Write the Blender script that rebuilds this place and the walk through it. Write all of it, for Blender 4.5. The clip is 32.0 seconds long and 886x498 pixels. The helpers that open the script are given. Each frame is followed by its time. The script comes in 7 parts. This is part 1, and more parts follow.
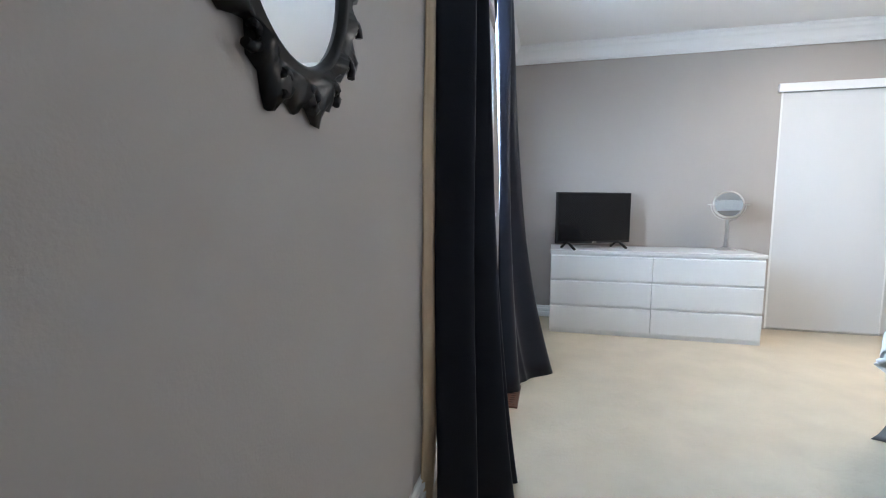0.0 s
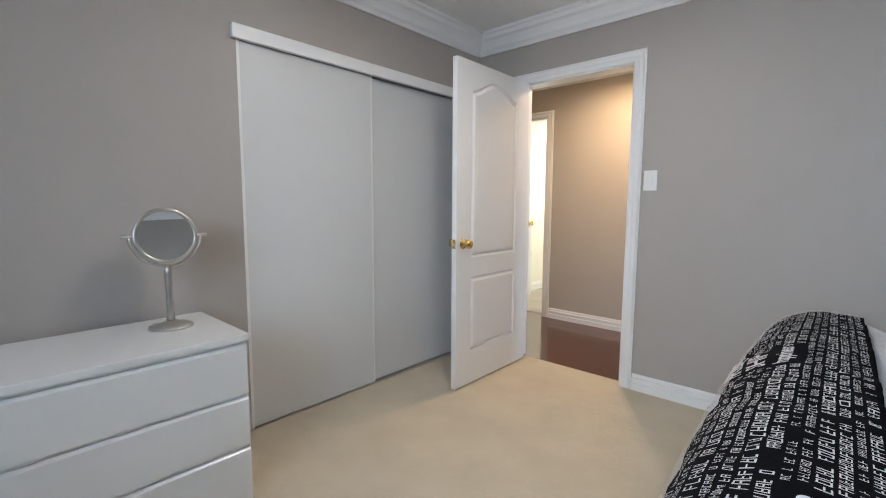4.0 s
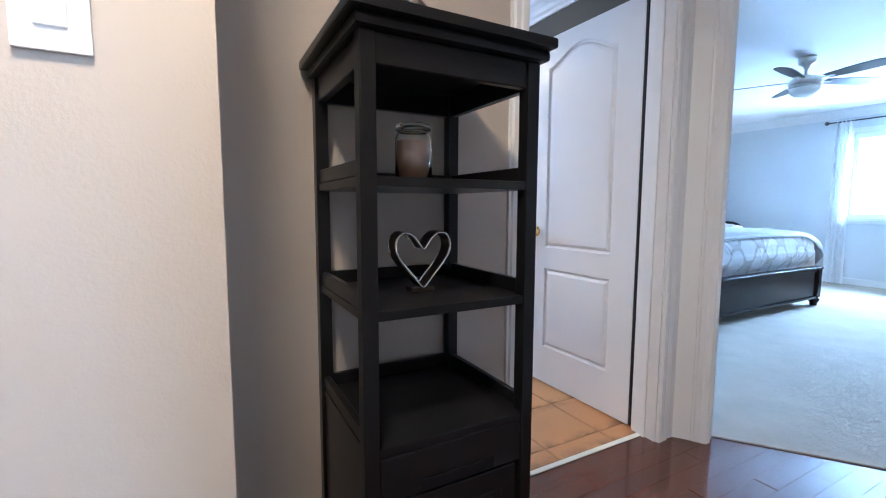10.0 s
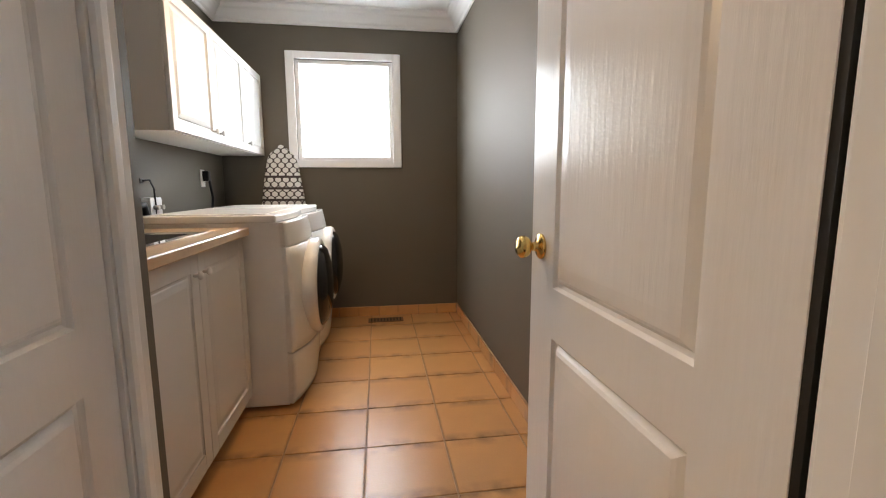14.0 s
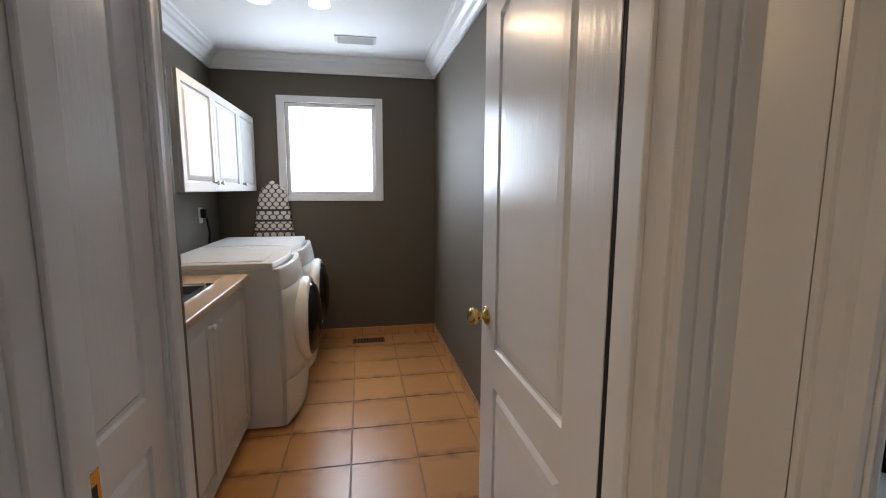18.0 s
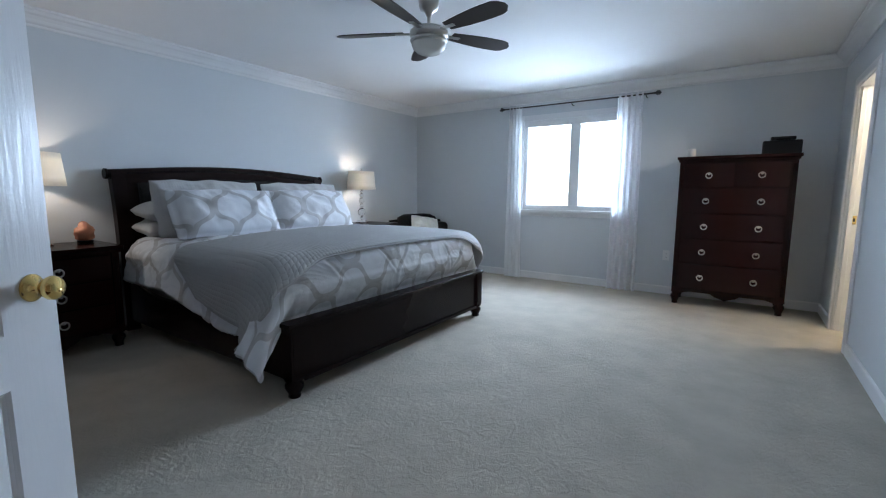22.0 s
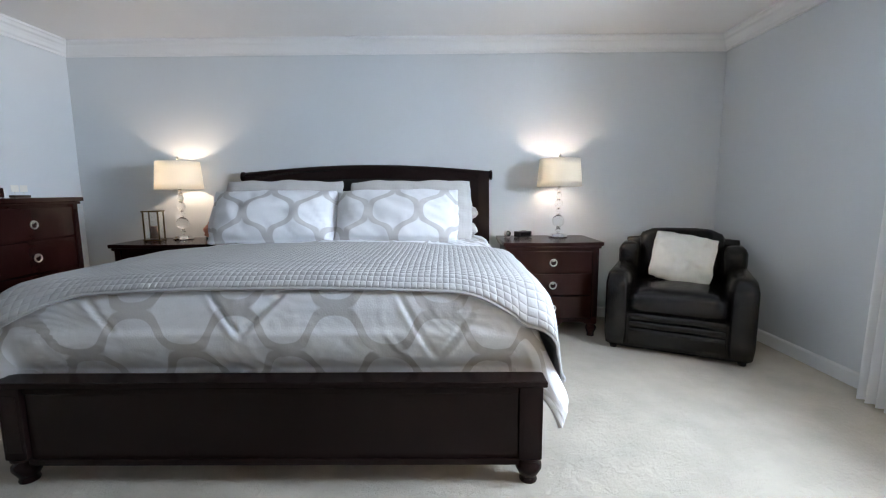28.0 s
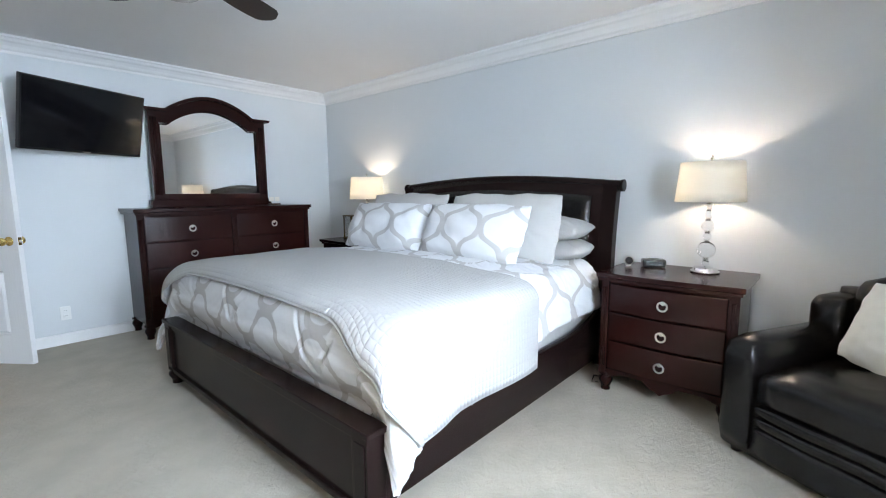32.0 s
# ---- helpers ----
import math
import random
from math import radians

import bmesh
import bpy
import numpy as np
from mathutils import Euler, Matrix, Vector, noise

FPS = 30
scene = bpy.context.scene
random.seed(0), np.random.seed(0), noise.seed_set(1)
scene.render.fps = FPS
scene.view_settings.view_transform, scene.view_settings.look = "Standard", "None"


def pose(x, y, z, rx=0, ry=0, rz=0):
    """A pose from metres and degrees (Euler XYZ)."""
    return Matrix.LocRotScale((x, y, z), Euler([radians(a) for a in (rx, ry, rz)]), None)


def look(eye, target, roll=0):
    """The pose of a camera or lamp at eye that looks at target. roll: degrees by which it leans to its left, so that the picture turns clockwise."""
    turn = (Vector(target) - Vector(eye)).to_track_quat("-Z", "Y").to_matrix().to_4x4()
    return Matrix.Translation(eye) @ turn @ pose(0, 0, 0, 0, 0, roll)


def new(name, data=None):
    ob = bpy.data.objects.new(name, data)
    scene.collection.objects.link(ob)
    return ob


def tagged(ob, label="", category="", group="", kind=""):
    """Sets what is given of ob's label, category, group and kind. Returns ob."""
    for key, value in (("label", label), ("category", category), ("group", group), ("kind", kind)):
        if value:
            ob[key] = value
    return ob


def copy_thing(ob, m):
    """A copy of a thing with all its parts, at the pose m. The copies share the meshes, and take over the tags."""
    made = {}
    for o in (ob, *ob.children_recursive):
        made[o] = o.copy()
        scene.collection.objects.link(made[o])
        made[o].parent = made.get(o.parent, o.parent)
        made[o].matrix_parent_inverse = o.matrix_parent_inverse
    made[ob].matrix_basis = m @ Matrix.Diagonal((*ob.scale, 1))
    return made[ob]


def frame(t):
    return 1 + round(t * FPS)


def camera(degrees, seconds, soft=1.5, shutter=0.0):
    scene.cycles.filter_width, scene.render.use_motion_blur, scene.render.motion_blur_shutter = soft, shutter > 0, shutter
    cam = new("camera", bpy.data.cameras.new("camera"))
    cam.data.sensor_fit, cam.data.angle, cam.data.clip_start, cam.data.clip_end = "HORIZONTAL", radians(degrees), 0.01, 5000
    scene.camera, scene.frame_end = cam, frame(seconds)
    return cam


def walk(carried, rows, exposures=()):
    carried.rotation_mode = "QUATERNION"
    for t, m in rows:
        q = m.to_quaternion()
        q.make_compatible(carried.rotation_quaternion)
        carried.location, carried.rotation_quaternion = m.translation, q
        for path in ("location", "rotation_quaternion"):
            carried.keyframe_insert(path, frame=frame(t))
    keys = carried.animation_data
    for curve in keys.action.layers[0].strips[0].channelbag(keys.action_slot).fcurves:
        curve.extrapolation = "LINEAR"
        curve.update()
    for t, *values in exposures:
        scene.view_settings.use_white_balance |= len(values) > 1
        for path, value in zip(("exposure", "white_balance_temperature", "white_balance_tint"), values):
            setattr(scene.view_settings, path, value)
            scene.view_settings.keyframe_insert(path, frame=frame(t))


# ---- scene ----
cam = camera(90.6, 32.0, 1.1)
PATH = [
    (0, (0.0, 0.0, 1.034), (-0.479, 1.932, 0.836), 0.2),
    (0.5, (0.037, 0.18, 1.061), (0.128, 2.169, 0.866), 0.3),
    (1, (0.121, 0.389, 1.074), (0.674, 2.3, 0.87), 0.5),
    (1.5, (0.221, 0.579, 1.088), (1.099, 2.365, 0.89), 0.3),
    (2, (0.337, 0.821, 1.092), (1.392, 2.508, 0.894), 0.3),
    (2.5, (0.438, 1.073, 1.103), (1.597, 2.69, 0.903), 0.5),
    (4.5, (1.02, 2.291, 1.193), (2.609, 3.486, 0.98), -0.0),
    (5, (1.271, 2.534, 1.178), (2.967, 3.572, 0.964), -0.1),
    (5.5, (1.542, 2.719, 1.16), (3.32, 3.608, 0.945), 0.3),
    (6, (1.843, 2.897, 1.136), (3.692, 3.629, 0.923), 0.2),
    (6.5, (2.174, 3.044, 1.095), (4.081, 3.608, 0.884), -0.1),
    (7, (2.488, 3.156, 1.061), (4.434, 3.571, 0.859), -0.1),
    (7.5, (2.841, 3.281, 1.043), (4.814, 3.537, 0.836), 0.1),
    (8, (3.181, 3.332, 1.041), (5.17, 3.384, 0.837), 0.0),
    (8.5, (3.454, 3.331, 1.066), (5.437, 3.161, 0.864), -0.0),
    (9, (3.74, 3.334, 1.071), (5.672, 2.857, 0.876), 0.0),
    (9.5, (3.966, 3.278, 1.079), (5.795, 2.492, 0.889), 0.0),
    (10, (4.175, 3.18, 1.076), (5.924, 2.229, 0.883), 0.2),
    (10.5, (4.304, 3.018, 1.057), (6.028, 2.025, 0.851), 0.3),
    (11, (4.436, 2.856, 1.047), (6.122, 1.798, 0.843), 0.5),
    (11.5, (4.518, 2.603, 1.029), (6.21, 1.557, 0.822), 0.4),
    (12, (4.584, 2.368, 1.034), (6.278, 1.327, 0.822), 0.2),
    (12.5, (4.735, 2.182, 1.012), (6.447, 1.174, 0.786), -0.2),
    (13, (4.895, 2.025, 1.032), (6.696, 1.192, 0.787), -0.4),
    (13.5, (5.046, 1.921, 1.041), (6.934, 1.315, 0.775), -0.2),
    (14, (5.186, 1.817, 1.079), (7.146, 1.527, 0.803), -0.2),
    (14.5, (5.273, 1.782, 1.139), (7.253, 1.756, 0.858), -0.2),
    (15, (5.303, 1.786, 1.217), (7.283, 1.85, 0.939), -0.1),
    (15.5, (5.306, 1.792, 1.303), (7.284, 1.877, 1.024), 0.0),
    (17.5, (5.053, 1.826, 1.403), (7.029, 1.749, 1.106), 0.1),
    (18, (4.871, 1.814, 1.35), (6.819, 1.451, 1.08), 0.2),
    (18.5, (4.665, 1.77, 1.304), (6.531, 1.093, 1.057), 0.2),
    (19, (4.499, 1.712, 1.243), (6.22, 0.72, 1.003), -0.0),
    (19.5, (4.387, 1.653, 1.196), (5.912, 0.381, 0.96), -0.0),
    (20, (4.319, 1.556, 1.171), (5.661, 0.093, 0.93), 0.2),
    (20.5, (4.29, 1.434, 1.14), (5.499, -0.139, 0.885), 0.1),
    (21, (4.31, 1.267, 1.136), (5.444, -0.361, 0.882), 0.1),
    (21.5, (4.355, 1.066, 1.141), (5.473, -0.573, 0.888), 0.4),
    (22, (4.383, 0.82, 1.158), (5.501, -0.818, 0.903), 0.3),
    (22.5, (4.424, 0.579, 1.151), (5.573, -1.038, 0.895), 0.3),
    (23, (4.481, 0.321, 1.149), (5.724, -1.225, 0.895), 0.1),
    (23.5, (4.522, 0.076, 1.149), (5.866, -1.384, 0.897), 0.1),
    (24, (4.547, -0.194, 1.161), (6.007, -1.537, 0.906), 0.1),
    (24.5, (4.611, -0.481, 1.165), (6.188, -1.684, 0.905), 0.1),
    (25, (4.658, -0.734, 1.173), (6.346, -1.775, 0.91), 0.1),
    (25.5, (4.684, -1.025, 1.184), (6.455, -1.914, 0.917), 0.2),
    (27.5, (4.68, -2.126, 1.19), (6.654, -2.306, 0.926), -0.5),
    (28, (4.767, -2.366, 1.163), (6.749, -2.35, 0.9), -0.4),
    (28.5, (4.847, -2.576, 1.165), (6.817, -2.347, 0.907), -0.6),
    (29, (4.936, -2.827, 1.161), (6.877, -2.414, 0.908), -0.7),
    (29.5, (5.015, -3.063, 1.155), (6.91, -2.479, 0.901), -0.6),
    (30, (5.095, -3.293, 1.169), (6.933, -2.548, 0.912), -0.4),
    (30.5, (5.2, -3.482, 1.183), (6.959, -2.567, 0.919), -0.5),
    (31, (5.325, -3.634, 1.196), (6.979, -2.54, 0.932), -0.5),
    (31.5, (5.421, -3.768, 1.224), (6.97, -2.53, 0.965), -0.5),
    (32, (5.491, -3.87, 1.258), (6.972, -2.551, 1.001), -0.4),
]
walk(cam, [(t, look(eye, target, roll)) for t, eye, target, roll in PATH],
     [(0.0, 1.15, 6050, 10), (1.0, 0.8, 5900, 12), (2.0, 0.45, 6200, 11), (5.0, 0.05, 6450, 11), (7.0, -0.22, 6300, 11), (8.0, 0.02, 5600, 10), (9.0, 0.65, 5050, 9), (10.0, 1.0, 4800, 8), (11.0, 1.18, 5300, 9), (12.0, 1.28, 5700, 10), (13.0, 0.72, 6500, 10), (14.0, 0.40, 7250, 11), (15.0, 0.47, 6600, 10), (17.0, 0.0, 6500, 10), (18.0, -0.2, 6300, 10), (19.0, -0.32, 5450, 10), (20.0, -0.42, 5600, 11), (21.0, -0.47, 5900, 12), (22.0, -0.52, 6300, 14), (24.0, -0.34, 6700, 15), (25.0, -0.40, 6800, 16), (28.0, -0.06, 7150, 17), (30.0, 0.15, 7250, 16), (32.0, 0.15, 7200, 15)])

# ---- light ----
world = bpy.data.worlds.new("world")
scene.world = world
world.use_nodes = True
wn = world.node_tree
sky = wn.nodes.new("ShaderNodeTexSky")
sky.sky_type = "NISHITA"
sky.sun_disc = False
sky.sun_elevation = radians(50)
sky.sun_rotation = radians(200)
wn.links.new(sky.outputs[0], wn.nodes["Background"].inputs[0])
wn.nodes["Background"].inputs[1].default_value = 0.12


def area(name, m, sx, sy, watts, colour):
    d = bpy.data.lights.new(name, "AREA")
    d.shape, d.size, d.size_y, d.energy, d.color = "RECTANGLE", sx, sy, watts, colour
    ob = new(name, d)
    ob.matrix_world = m
    return ob


def bulb(name, x, y, z, watts, colour, r=0.04):
    d = bpy.data.lights.new(name, "POINT")
    d.energy, d.color, d.shadow_soft_size = watts, colour, r
    ob = new(name, d)
    ob.location = (x, y, z)
    return ob


DAY, WARM = (0.66, 0.83, 1.0), (1.0, 0.70, 0.41)
area("window_light_bedroom", look((-0.56, 2.34, 1.56), (1.6, 2.0, 0.8)), 1.2, 1.2, 82, DAY)
area("window_light_laundry", look((8.99, 2.055, 1.69), (5, 2.05, 1.2)), 0.8, 0.8, 32, (0.76, 0.87, 1.0))
area("window_light_main", look((6.25, -5.48, 1.68), (6.25, -1.0, 0.80)), 1.9, 1.2, 440, (0.58, 0.78, 1.0))
area("window_light_guest", look((7.12, 4.1, 1.6), (5, 4.1, 1.0)), 1.0, 1.2, 36, (1.0, 0.98, 0.88))
bulb("hall_bulb", 4.32, 3.36, 2.25, 1.6, WARM, 0.09)
area("hall_ceiling_glow", look((4.32, 3.36, 2.26), (4.32, 3.30, 0)), 0.24, 0.24, 20, WARM)
bulb("bedroom_bulb", 2.17, 2.88, 2.27, 5, (1.0, 0.93, 0.84), 0.1)
area("bedroom_ceiling_glow", look((2.17, 2.88, 2.30), (2.17, 2.87, 0)), 0.34, 0.34, 10, (1.0, 0.93, 0.84))
for y in (2.0, 2.29):
    bulb("laundry_bulb", 7.31, y, 2.255, 0.9, (1.0, 0.72, 0.44), 0.03)
    area("laundry_shade_glow", look((7.31, y, 2.262), (7.31, y - 0.01, 0)), 0.07, 0.07, 4.2, (1.0, 0.70, 0.41))
bulb("night_bulb_south", 8.49, -3.315, 1.31, 9, (1.0, 0.87, 0.70), 0.025)
bulb("night_bulb_north", 8.49, -0.115, 1.31, 9, (1.0, 0.87, 0.70), 0.025)
bulb("bathroom_bulb", 3.0, -3.7, 2.1, 75, (1.0, 0.86, 0.64), 0.08)

# ---- materials ----
def mat(name, colour, rough=0.5, metal=0.0, vary=0.06, scale=6.0, bump=0.0, bump_scale=120.0, coat=0.0, stretch=(1, 1, 1), dark=None, spec=0.5, wrinkle=0.0, wrinkle_scale=9.0, soft=False):
    """A surface with broad and fine variation of colour and a fine relief."""
    m = bpy.data.materials.new(name)
    m.use_nodes = True
    n, l = m.node_tree.nodes, m.node_tree.links
    b = n["Principled BSDF"]
    b.inputs["Roughness"].default_value = rough
    b.inputs["Metallic"].default_value = metal
    b.inputs["Coat Weight"].default_value = coat
    b.inputs["Specular IOR Level"].default_value = spec
    co = n.new("ShaderNodeTexCoord")
    mp = n.new("ShaderNodeMapping")
    mp.inputs["Scale"].default_value = stretch
    l.new(co.outputs["Object"], mp.inputs[0])
    tex = n.new("ShaderNodeTexNoise")
    tex.inputs["Scale"].default_value = scale
    tex.inputs["Detail"].default_value = 8
    l.new(mp.outputs[0], tex.inputs["Vector"])
    mix = n.new("ShaderNodeMix")
    mix.data_type = "RGBA"
    lo = dark or tuple(c * (1 - vary) for c in colour)
    hi = tuple(min(1, c * (1 + vary)) for c in colour)
    mix.inputs["A"].default_value, mix.inputs["B"].default_value = (*lo, 1), (*hi, 1)
    l.new(tex.outputs[0], mix.inputs["Factor"])
    l.new(mix.outputs["Result"], b.inputs["Base Color"])
    if bump:
        fine = n.new("ShaderNodeTexNoise")
        fine.inputs["Scale"].default_value, fine.inputs["Detail"].default_value = bump_scale, 4
        l.new(mp.outputs[0], fine.inputs["Vector"])
        bp = n.new("ShaderNodeBump")
        bp.inputs["Strength"].default_value, bp.inputs["Distance"].default_value = bump, 0.004
        l.new(fine.outputs[0], bp.inputs["Height"])
        l.new(bp.outputs[0], b.inputs["Normal"])
    if wrinkle:
        wide = n.new("ShaderNodeTexNoise")
        wide.noise_type = "FBM" if soft else "RIDGED_MULTIFRACTAL"
        wide.inputs["Scale"].default_value, wide.inputs["Detail"].default_value = wrinkle_scale, 3
        wide.inputs["Distortion"].default_value = 0.8
        l.new(mp.outputs[0], wide.inputs["Vector"])
        wb = n.new("ShaderNodeBump")
        wb.inputs["Strength"].default_value, wb.inputs["Distance"].default_value = wrinkle, 0.02
        l.new(wide.outputs[0], wb.inputs["Height"])
        if bump:
            l.new(bp.outputs[0], wb.inputs["Normal"])
        l.new(wb.outputs[0], b.inputs["Normal"])
    return m


def glow(name, colour, strength):
    m = bpy.data.materials.new(name)
    m.use_nodes = True
    b = m.node_tree.nodes["Principled BSDF"]
    b.inputs["Base Color"].default_value = (*colour, 1)
    b.inputs["Emission Color"].default_value = (*colour, 1)
    b.inputs["Emission Strength"].default_value = strength
    return m


def glass(name, tint=(0.95, 0.97, 0.97), rough=0.02):
    m = bpy.data.materials.new(name)
    m.use_nodes = True
    b = m.node_tree.nodes["Principled BSDF"]
    b.inputs["Base Color"].default_value = (*tint, 1)
    b.inputs["Transmission Weight"].default_value, b.inputs["Roughness"].default_value = 1.0, rough
    b.inputs["IOR"].default_value = 1.45
    return m


TAUPE = mat("taupe_wall_paint", (0.392, 0.356, 0.328), 0.55, bump=0.12, bump_scale=180, vary=0.03, scale=2)
HALL_PAINT = mat("greige_hall_paint", (0.46, 0.41, 0.355), 0.5, bump=0.12, bump_scale=180, vary=0.03, scale=2)
OLIVE = mat("dark_olive_satin_paint", (0.120, 0.103, 0.080), 0.62, spec=0.3, bump=0.12, bump_scale=160, vary=0.04, scale=2)
BLUE_GREY = mat("blue_grey_wall_paint", (0.655, 0.68, 0.695), 0.55, bump=0.12, bump_scale=180, vary=0.03, scale=2)
CREAM = mat("pale_cream_wall_paint", (0.80, 0.78, 0.68), 0.6, bump=0.1, bump_scale=180, vary=0.02, scale=2)
CEIL = mat("white_ceiling_paint", (0.86, 0.85, 0.84), 0.8, bump=0.3, bump_scale=90, vary=0.02, scale=3)
TRIM = mat("white_trim_gloss", (0.80, 0.80, 0.80), 0.28, vary=0.01, scale=3)
DOOR_PAINT = mat("white_embossed_door_paint", (0.80, 0.80, 0.81), 0.24, bump=0.24, bump_scale=75, vary=0.02, scale=3, stretch=(1, 1, 0.10))
SAND_CARPET = mat("sand_cut_pile_carpet", (0.57, 0.50, 0.39), 0.95, bump=0.9, bump_scale=260, vary=0.16, scale=4.0, spec=0.1, wrinkle=0.30, wrinkle_scale=22, soft=True)
CARPET = mat("cream_cut_pile_carpet", (0.485, 0.44, 0.37), 0.95, bump=1.0, bump_scale=260, vary=0.22, scale=4.5, spec=0.1, wrinkle=0.38, wrinkle_scale=24, soft=True)
BRASS = mat("polished_brass", (0.80, 0.58, 0.22), 0.16, 1.0, vary=0.05)
STEEL = mat("brushed_nickel", (0.60, 0.58, 0.55), 0.28, 1.0, vary=0.05, scale=30, stretch=(1, 1, 12))
CHROME = mat("chrome", (0.80, 0.80, 0.80), 0.06, 1.0, vary=0.02)
# Rubber parts, and the black that paints shade into door gaps.
GAP = mat("black_rubber_and_gaps", (0.015, 0.015, 0.015), 0.6)
PLASTIC = mat("white_plastic", (0.80, 0.80, 0.79), 0.3, vary=0.02)
CHERRY = mat("dark_cherry_wood", (0.018, 0.0044, 0.0038), 0.22, vary=0.16, scale=5, stretch=(1, 4, 4), spec=0.22, bump=0.02, bump_scale=14)
ESPRESSO = mat("espresso_stained_wood", (0.0115, 0.0058, 0.0055), 0.26, vary=0.06, scale=5, stretch=(3, 1, 3), spec=0.12)
BLACK_WOOD = mat("black_painted_wood", (0.0065, 0.0065, 0.0075), 0.28, vary=0.2, scale=12, bump=0.04, bump_scale=80, spec=0.24)
LEATHER = mat("black_leather", (0.0075, 0.0064, 0.0062), 0.24, vary=0.15, scale=6, bump=0.2, bump_scale=190, spec=0.30, wrinkle=0.10, wrinkle_scale=11)
TV_BLACK = mat("black_plastic", (0.008, 0.008, 0.009), 0.3, spec=0.3)
SCREEN = mat("glossy_tv_screen", (0.004, 0.004, 0.005), 0.09, vary=0.05, spec=0.3)
DRESSER_WHITE = mat("white_lacquered_board", (0.68, 0.68, 0.68), 0.25, vary=0.015, scale=3)
LINEN = mat("white_cotton", (0.62, 0.62, 0.64), 0.85, vary=0.02, scale=8, bump=0.25, bump_scale=120, wrinkle=0.2, wrinkle_scale=9)
SATIN_GREY = mat("grey_satin", (0.085, 0.081, 0.084), 0.32, vary=0.15, scale=4, bump=0.1, wrinkle=0.12, wrinkle_scale=5)
NAVY = mat("navy_satin_curtain", (0.0105, 0.0125, 0.022), 0.38, vary=0.15, scale=4, bump=0.15, bump_scale=200, spec=0.2)
LINING = mat("tan_curtain_lining", (0.62, 0.47, 0.31), 0.7, vary=0.1, scale=8, bump=0.2)
CLOSET_WHITE = mat("white_laminated_closet_panel", (0.64, 0.64, 0.645), 0.35, vary=0.02, scale=2, bump=0.03, bump_scale=60)
GREY_COTTON = mat("light_grey_cotton", (0.48, 0.47, 0.46), 0.85, vary=0.04, scale=10, bump=0.3, bump_scale=110, wrinkle=0.15, wrinkle_scale=6)
CREAM_CLOTH = mat("cream_woven_cushion", (0.80, 0.775, 0.71), 0.9, vary=0.06, scale=20, bump=0.6, bump_scale=240)
BLACK_CLOTH = mat("black_fleece", (0.006, 0.006, 0.008), 0.95, vary=0.2, scale=30, bump=0.3, spec=0.05)
INK = mat("white_print", (0.55, 0.55, 0.56), 0.9, vary=0.15, scale=40)
APPLIANCE = mat("white_enamel", (0.79, 0.78, 0.76), 0.22, vary=0.01)
DARK_GLASS = mat("dark_door_glass", (0.012, 0.012, 0.014), 0.08)
LAMINATE = mat("beige_laminate_worktop", (0.52, 0.36, 0.23), 0.3, vary=0.12, scale=30)
SINK_STEEL = mat("dark_steel_sink", (0.13, 0.13, 0.13), 0.4, 0.5, vary=0.1, scale=20)
CAB_WHITE = mat("white_thermofoil", (0.63, 0.62, 0.61), 0.5, vary=0.015, spec=0.25)
VENT_BEIGE = mat("beige_register_enamel", (0.50, 0.46, 0.39), 0.4, vary=0.05, scale=15)
BROWN_VENT = mat("brown_wood_vent", (0.12, 0.05, 0.026), 0.4, vary=0.2, scale=20)
SALT = mat("pink_salt_rock", (0.62, 0.26, 0.16), 0.5, vary=0.25, scale=18, bump=0.9, bump_scale=30)
AGED_BRASS = mat("aged_brass", (0.13, 0.10, 0.05), 0.35, 1.0, vary=0.2, scale=20)
WAX = mat("brown_candle_wax", (0.54, 0.33, 0.23), 0.5, vary=0.08)
BRONZE = mat("dark_bronze", (0.06, 0.045, 0.035), 0.35, 0.8, vary=0.3, scale=25)
SILVER_SPOTS = mat("silver_patterned_cast", (0.55, 0.50, 0.44), 0.25, 1.0, dark=(0.05, 0.035, 0.03), scale=60)
ROD_METAL = mat("pewter_rod", (0.10, 0.095, 0.09), 0.35, 0.9, vary=0.2, scale=30)
BLADE = mat("dark_walnut_blade", (0.035, 0.022, 0.017), 0.35, vary=0.25, scale=10, stretch=(8, 1, 1))
OPAL = mat("opal_glass_bowl", (0.80, 0.79, 0.76), 0.25, vary=0.02)
CLEAR = glass("clear_glass")
PANE_GLASS = glass("window_glass", (0.98, 0.99, 0.99), 0.0)
MIRROR = mat("mirror_glass", (0.88, 0.89, 0.89), 0.015, 1.0, vary=0.005)
HAZE = glow("daylight_haze", (0.92, 0.96, 1.0), 4.0)
DRUM_ON = glow("lit_glass_shade", (1.0, 0.97, 0.92), 3.0)


